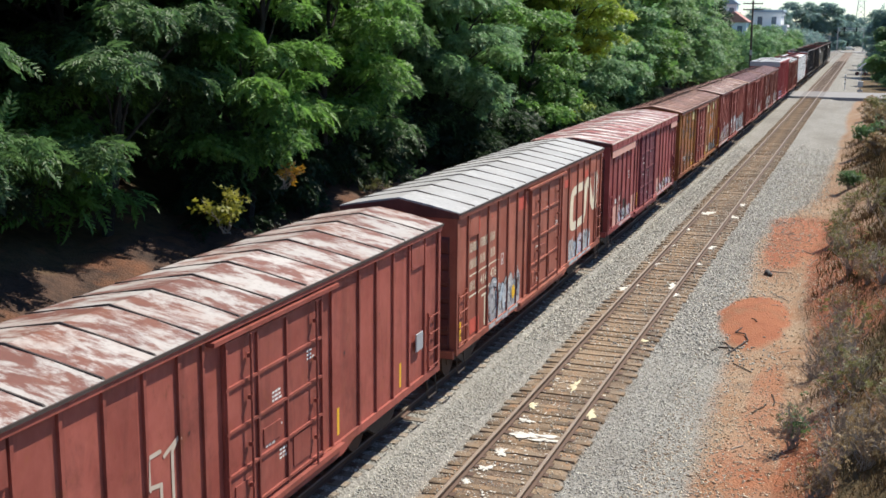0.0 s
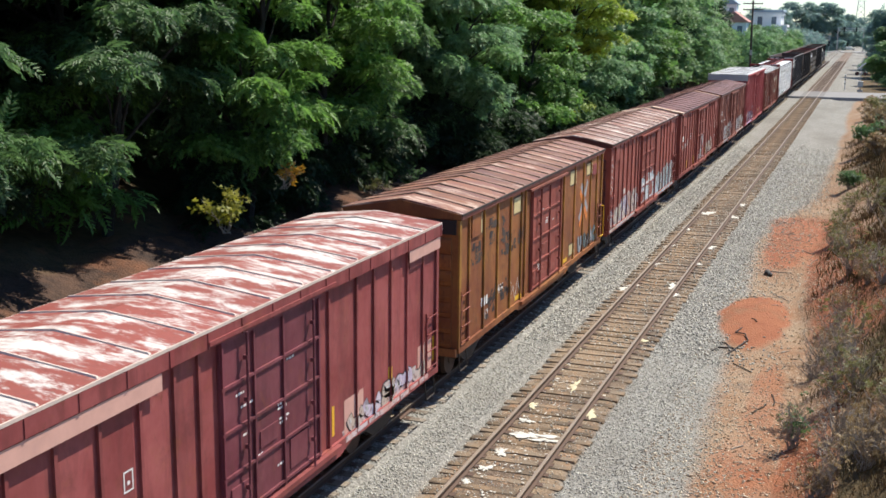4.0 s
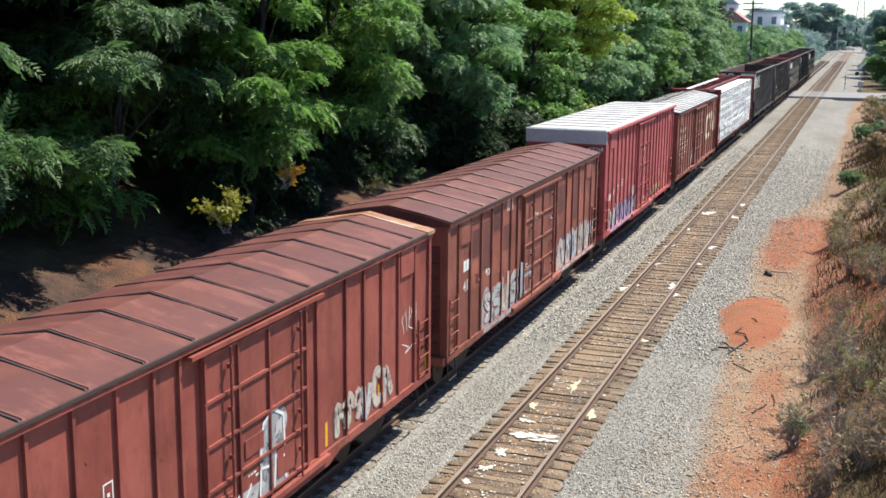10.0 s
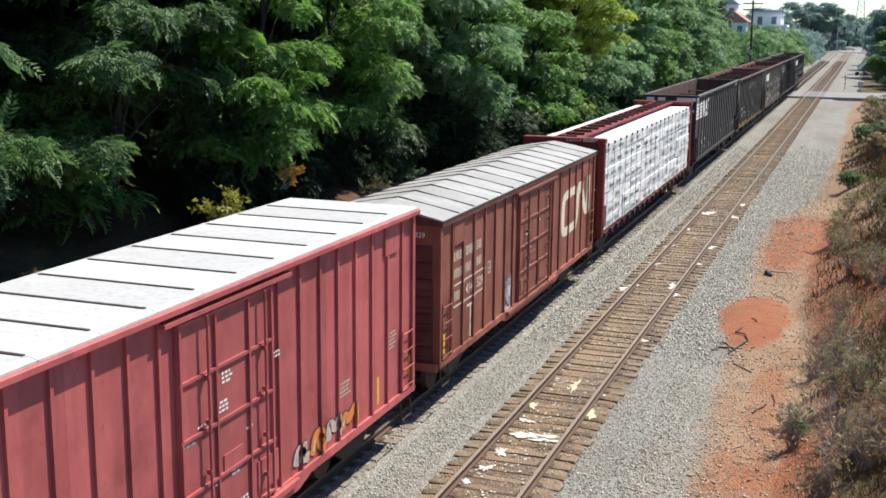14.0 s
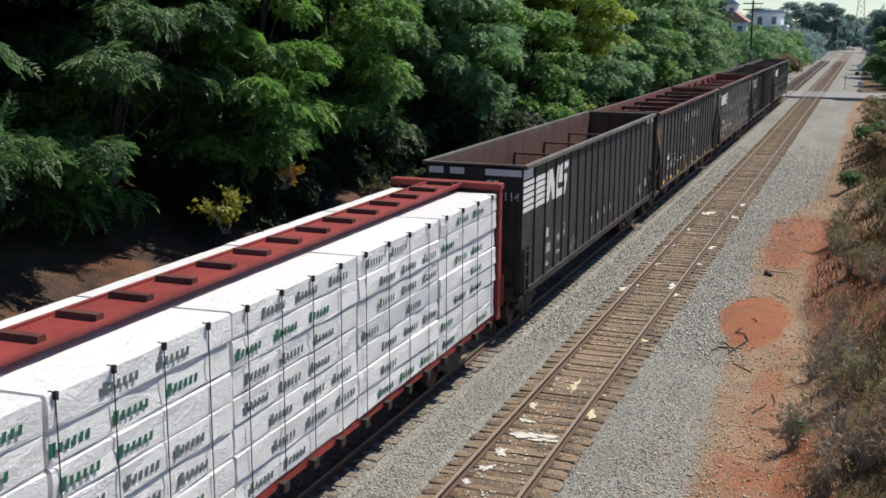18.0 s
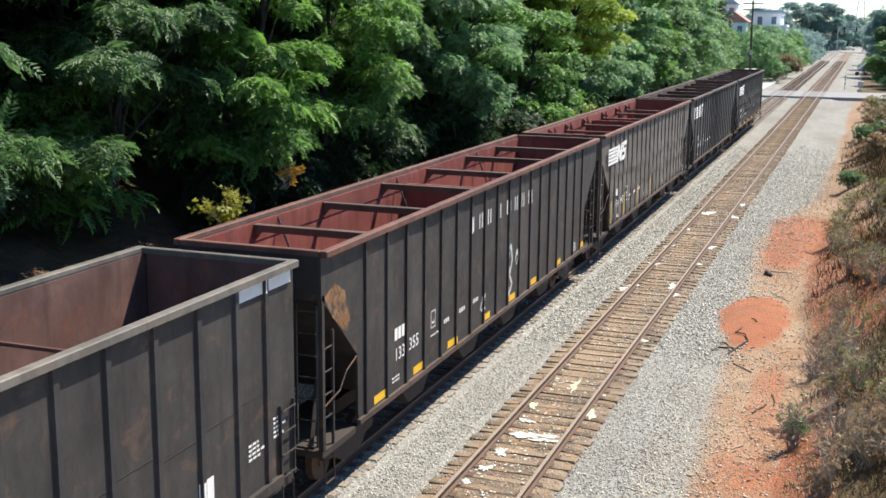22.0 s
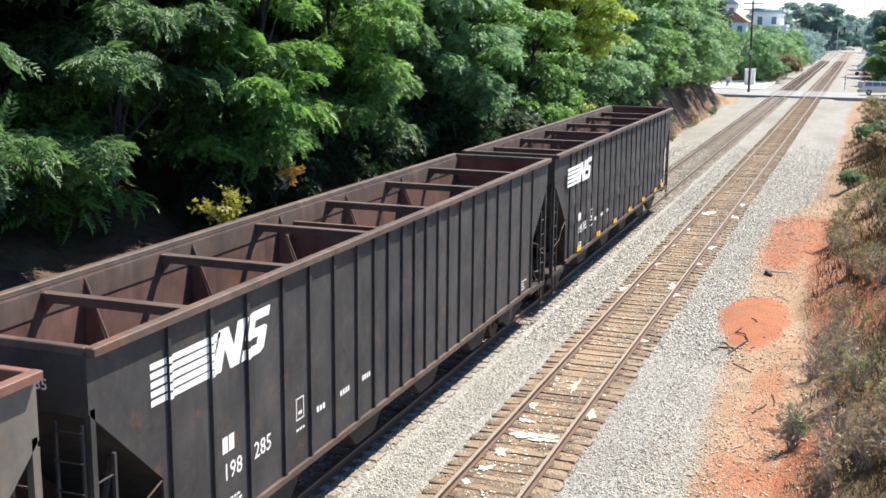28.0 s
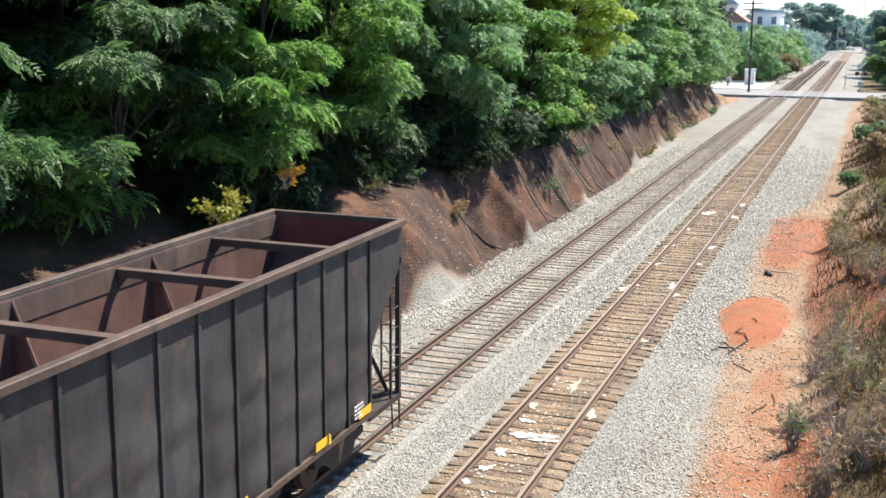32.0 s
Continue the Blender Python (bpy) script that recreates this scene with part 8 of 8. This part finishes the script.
def distant_signals():
    g = thing("signal_gantry", "grey steel signal gantry spanning the distant tracks", "signal gantry", at=(0, 442, -0.3))
    for x in (-4.4, 4.4):
        part("post", Shape().box(x - 0.2, x + 0.2, -0.2, 0.2, 0, 8.6), CONCRETE, g)
    part("truss", Shape().box(-4.5, 4.5, -0.3, -0.2, 8.3, 8.5).box(-4.5, 4.5, -0.3, -0.2, 7.5, 7.65).line([(-4.4 + i * 1.1, -0.25, 7.6 + 0.8 * (i % 2)) for i in range(9)], 0.05), GALV, g)
    for x in (-2.2, 1.8):
        part("signal_head", Shape().box(x - 0.25, x + 0.25, -0.6, -0.3, 7.0, 8.9, 0.08), BLACK, g)
    m = thing("signal_mast", "grey cantilever signal mast beside the distant track", "signal", at=(-6.1, 408, -0.3))
    part("mast", Shape().rod((0, 0, 0), (0, 0, 6.2), 0.1, 8), GALV, m)
    part("arm", Shape().box(-2.6, 0.1, -0.06, 0.06, 5.3, 5.5).box(-2.6, 0.1, -0.06, 0.06, 4.7, 4.8), GALV, m)
    part("signal_head", Shape().box(-0.3, 0.3, -0.3, -0.1, 2.6, 4.2, 0.06), BLACK, m)
    part("cabinet", Shape().box(-2.6, -1.5, -0.5, 0.5, 0, 2.0, 0.03), WHITE, m)
    post = thing("marker_post", "short black and white trackside marker post", "post", at=(3.55, 182.5, -0.45))
    part("post", Shape().box(-0.08, 0.08, -0.08, 0.08, 0, 2.3), WHITE, post)
    for z in (0.9, 1.5, 2.0):
        part("black_band", Shape().box(-0.09, 0.09, -0.09, 0.09, z, z + 0.2), BLACK, post)
    w = thing("storage_tank", "white rounded tank beside the distant track", "tank", at=(-8.4, 372, -0.3))
    part("shell", Shape().rod((-2.2, 0, 1.0), (2.2, 0, 1.0), 0.95, 14), WHITE, w)
    for x in (-1.4, 1.4):
        part("cradle", Shape().box(x - 0.2, x + 0.2, -0.7, 0.7, 0, 0.6), CONCRETE, w)
    t = thing("radio_tower", "pale steel lattice tower on the skyline", "tower", at=(-1.2, 900, -0.3))
    s = Shape()
    for a, b in ((-1, -1), (1, -1), (1, 1), (-1, 1)):
        s.rod((a * 4, b * 4, 0), (a * 1.2, b * 1.2, 38), 0.3, 4)
    for i in range(9):
        z, w = i * 4.2, 4 - i * 0.31
        s.rod((-w, -w, z), (w - 0.3, -w + 0.3, z + 4.2), 0.16, 4).rod((w, -w, z), (-w + 0.3, -w + 0.3, z + 4.2), 0.16, 4)
    part("lattice", s, GALV, t)


distant_signals()


def house(x, y, z, w, d, h, label, roof, gable, seed, storeys=2):
    o = thing("house", label, "house", "houses beyond the trees", (x, y, z))
    part("wall", Shape().box(-w / 2, w / 2, -d / 2, d / 2, 0, h), SIDING, o)
    if gable:
        part("roof", Shape().prism([(-w / 2 - 0.4, h - 0.1), (0, h + gable), (w / 2 + 0.4, h - 0.1), (w / 2 + 0.3, h - 0.25), (-w / 2 - 0.3, h - 0.25)], 1, -d / 2 - 0.4, d / 2 + 0.4), roof, o)
    else:
        part("roof", Shape().box(-w / 2 - 0.4, w / 2 + 0.4, -d / 2 - 0.4, d / 2 + 0.4, h, h + 0.5, 0.1), roof, o)
        part("cornice", Shape().box(-w / 2 - 0.25, w / 2 + 0.25, -d / 2 - 0.25, d / 2 + 0.25, h - 0.6, h - 0.3), SIDING, o)
    n = max(2, int(w / 2.2))
    for st in range(storeys):
        for i in range(n):
            cx, cz = -w / 2 + (i + 0.5) * w / n, h - 2.6 - st * 3.0
            win = part("window", Shape().box(cx - 0.6, cx + 0.6, -d / 2 - 0.06, -d / 2 + 0.02, cz - 0.1, cz + 1.8), SIDING, o)
            part("pane", Shape().box(cx - 0.48, cx + 0.48, -d / 2 - 0.075, -d / 2 - 0.06, cz, cz + 1.7), PANE, win)
    return o


house(-21.2, 245, 3.3, 3.6, 4, 10.0, "narrow blue-white clapboard tower house", BLUE_ROOF, 1.6, 1)
house(-18.9, 238, 3.3, 5.0, 6, 6.4, "white house with a red gabled roof", RED_ROOF, 1.9, 2)
house(-13.6, 252, 3.0, 5.6, 9, 8.6, "large white flat-roofed house above the trees", BLUE_ROOF, 0, 3)
house(-10.9, 246, 2.0, 2.6, 6, 6.6, "white house wing with a pale roof", SIDING, 0, 4)


def far_trees():
    rnd = random.Random(9)
    # hedge of trees along the far side of the track
    for i in range(16):
        y = 196 + i * 12
        x = -10.6 + rnd.uniform(-0.9, 0.6)
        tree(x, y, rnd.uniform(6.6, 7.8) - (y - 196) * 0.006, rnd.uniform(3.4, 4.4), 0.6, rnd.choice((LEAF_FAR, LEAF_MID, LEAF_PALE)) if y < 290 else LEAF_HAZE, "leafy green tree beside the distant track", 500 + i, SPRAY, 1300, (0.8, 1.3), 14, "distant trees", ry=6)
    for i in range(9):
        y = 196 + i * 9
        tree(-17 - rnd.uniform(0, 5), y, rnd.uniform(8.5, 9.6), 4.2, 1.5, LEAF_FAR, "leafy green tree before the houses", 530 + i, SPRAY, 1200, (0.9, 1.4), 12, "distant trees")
    shrub("shrub", "reddish brown shrub beside the crossing", -7.9, 200, 4.0, 2.6, LEAF_RUST, 90, 800, (0.5, 0.9), 16, group="distant trees")
    shrub("shrub", "reddish brown shrub beside the crossing", -7.2, 214, 3.6, 2.4, LEAF_RUST, 91, 700, (0.5, 0.9), 16, group="distant trees")
    # crowns on the skyline, blue-green from haze put into the leaf colour
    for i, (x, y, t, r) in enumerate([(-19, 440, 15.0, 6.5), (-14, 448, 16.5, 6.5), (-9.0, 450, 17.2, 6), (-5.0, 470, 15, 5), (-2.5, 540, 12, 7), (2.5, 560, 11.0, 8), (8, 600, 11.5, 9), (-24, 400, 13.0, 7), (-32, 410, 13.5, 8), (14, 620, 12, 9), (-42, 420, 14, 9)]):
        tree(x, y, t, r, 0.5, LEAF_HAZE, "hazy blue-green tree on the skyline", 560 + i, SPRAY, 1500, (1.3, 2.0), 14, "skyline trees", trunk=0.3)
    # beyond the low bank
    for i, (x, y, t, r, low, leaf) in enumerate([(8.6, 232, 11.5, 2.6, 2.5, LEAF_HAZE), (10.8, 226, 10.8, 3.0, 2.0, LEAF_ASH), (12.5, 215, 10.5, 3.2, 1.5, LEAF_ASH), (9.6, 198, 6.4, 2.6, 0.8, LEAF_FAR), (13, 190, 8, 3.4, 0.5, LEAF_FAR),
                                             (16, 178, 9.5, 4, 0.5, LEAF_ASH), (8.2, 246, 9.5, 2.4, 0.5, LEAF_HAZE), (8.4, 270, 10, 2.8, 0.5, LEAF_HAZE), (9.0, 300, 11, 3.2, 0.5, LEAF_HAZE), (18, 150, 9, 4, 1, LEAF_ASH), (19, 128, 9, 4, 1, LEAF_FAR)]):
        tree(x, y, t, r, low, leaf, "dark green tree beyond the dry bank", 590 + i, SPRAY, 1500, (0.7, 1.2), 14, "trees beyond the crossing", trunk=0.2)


far_trees()


def suv():
    c = thing("car", "silver sport utility car driving over the crossing", "car", at=(-30, 164, 0))
    body = Shape().prism([(-2.35, 0.45), (-2.35, 1.02), (-2.2, 1.12), (-1.1, 1.2), (1.1, 1.2), (2.2, 1.08), (2.38, 0.9), (2.38, 0.45)], 1, -0.92, 0.92)
    part("body", body, SILVER, c)
    part("cabin", Shape().add([(x, y, z) for x, y, z in ((-2.25, -0.86, 1.12), (1.25, -0.86, 1.18), (0.45, -0.72, 1.78), (-1.95, -0.72, 1.80), (-2.25, 0.86, 1.12), (1.25, 0.86, 1.18), (0.45, 0.72, 1.78), (-1.95, 0.72, 1.80))],
                              [(0, 1, 2, 3), (7, 6, 5, 4), (0, 4, 5, 1), (1, 5, 6, 2), (2, 6, 7, 3), (3, 7, 4, 0)]), SILVER, c)
    for s in (-1, 1):
        for a, b, a2, b2 in ((-2.0, -1.15, -1.85, -1.1), (-1.05, -0.15, -1.02, -0.12), (-0.05, 1.0, -0.02, 0.4)):
            p = [(a, s * 0.868, 1.2), (b, s * 0.868, 1.2), (b2, s * 0.745, 1.70), (a2, s * 0.745, 1.70)]
            q = [(x, y - s * 0.03, z) for x, y, z in p]
            part("side_window", Shape().add(p + q, [(0, 1, 2, 3), (7, 6, 5, 4), (0, 4, 5, 1), (1, 5, 6, 2), (2, 6, 7, 3), (3, 7, 4, 0)]), PANE, c)
        part("headlight", Shape().box(2.3, 2.4, s * 0.78 - 0.13, s * 0.78 + 0.13, 0.82, 1.0), WHITE, c)
        part("taillight", Shape().box(-2.39, -2.3, s * 0.8 - 0.1, s * 0.8 + 0.1, 0.85, 1.1), SIGNAL_RED, c)
        for x in (-1.45, 1.45):
            w = part("wheel", Shape().rod((x, s * 0.72, 0.37), (x, s * 0.94, 0.37), 0.37, 18), TYRE, c)
            part("rim", Shape().rod((x, s * 0.93, 0.37), (x, s * 0.95, 0.37), 0.22, 12), GALV, w)
    part("bumper", Shape().box(2.3, 2.46, -0.88, 0.88, 0.42, 0.68, 0.04).box(-2.46, -2.3, -0.88, 0.88, 0.42, 0.68, 0.04), GREY, c)
    part("roof_rail", Shape().line([(-1.7, 0.66, 1.84), (0.2, 0.66, 1.84)], 0.025).line([(-1.7, -0.66, 1.84), (0.2, -0.66, 1.84)], 0.025), BLACK, c)
    return c


SUV = suv()
far = thing("parked_car", "white car far off on the distant road", "car", at=(-0.6, 470, -0.3))
part("body", Shape().box(-2.2, 2.2, -0.9, 0.9, 0.3, 0.95, 0.15), WHITE, far)
part("cabin", Shape().box(-1.3, 1.0, -0.8, 0.8, 0.9, 1.45, 0.25), WHITE, far)
for wx in (-1.4, 1.4):
    part("wheel", Shape().rod((wx, -0.92, 0.32), (wx, 0.92, 0.32), 0.32, 12), TYRE, far)
# ---- what moves ----
def motions():
    times = [0.0, 1.5, 3.0, 4.0, 6.0, 10.0, 14.0, 18.0, 22.0, 26.0, 30.0, 32.0]
    for car, start in TRAIN:
        walk(car, [(t, pose(LEFT, start - travelled(t), 0)) for t in times])
    drive = [(0.0, -30.0), (20.5, -30.0), (24.0, -12.8), (25.0, -7.4), (25.5, -5.0), (27.5, 5.8), (28.0, 8.4), (29.5, 17.0), (32.0, 32.0)]
    walk(SUV, [(t, pose(x, 163.8 + 0.05 * x, 0.02 + 0.005 * max(0, abs(x) - 8))) for t, x in drive])
    for arm, way in GATES:
        rise = [(0.0, 4), (22.8, 4), (24.0, 47), (25.0, 56), (26.0, 62), (27.5, 68), (29.0, 76), (31.0, 80), (32.0, 80)]
        walk(arm, [(t, pose(0, -0.2, 1.1, 0, -a, 0) if way > 0 else pose(0, -0.2, 1.1, 0, 0, 180) @ pose(0, 0, 0, 0, -a, 0)) for t, a in rise])


motions()
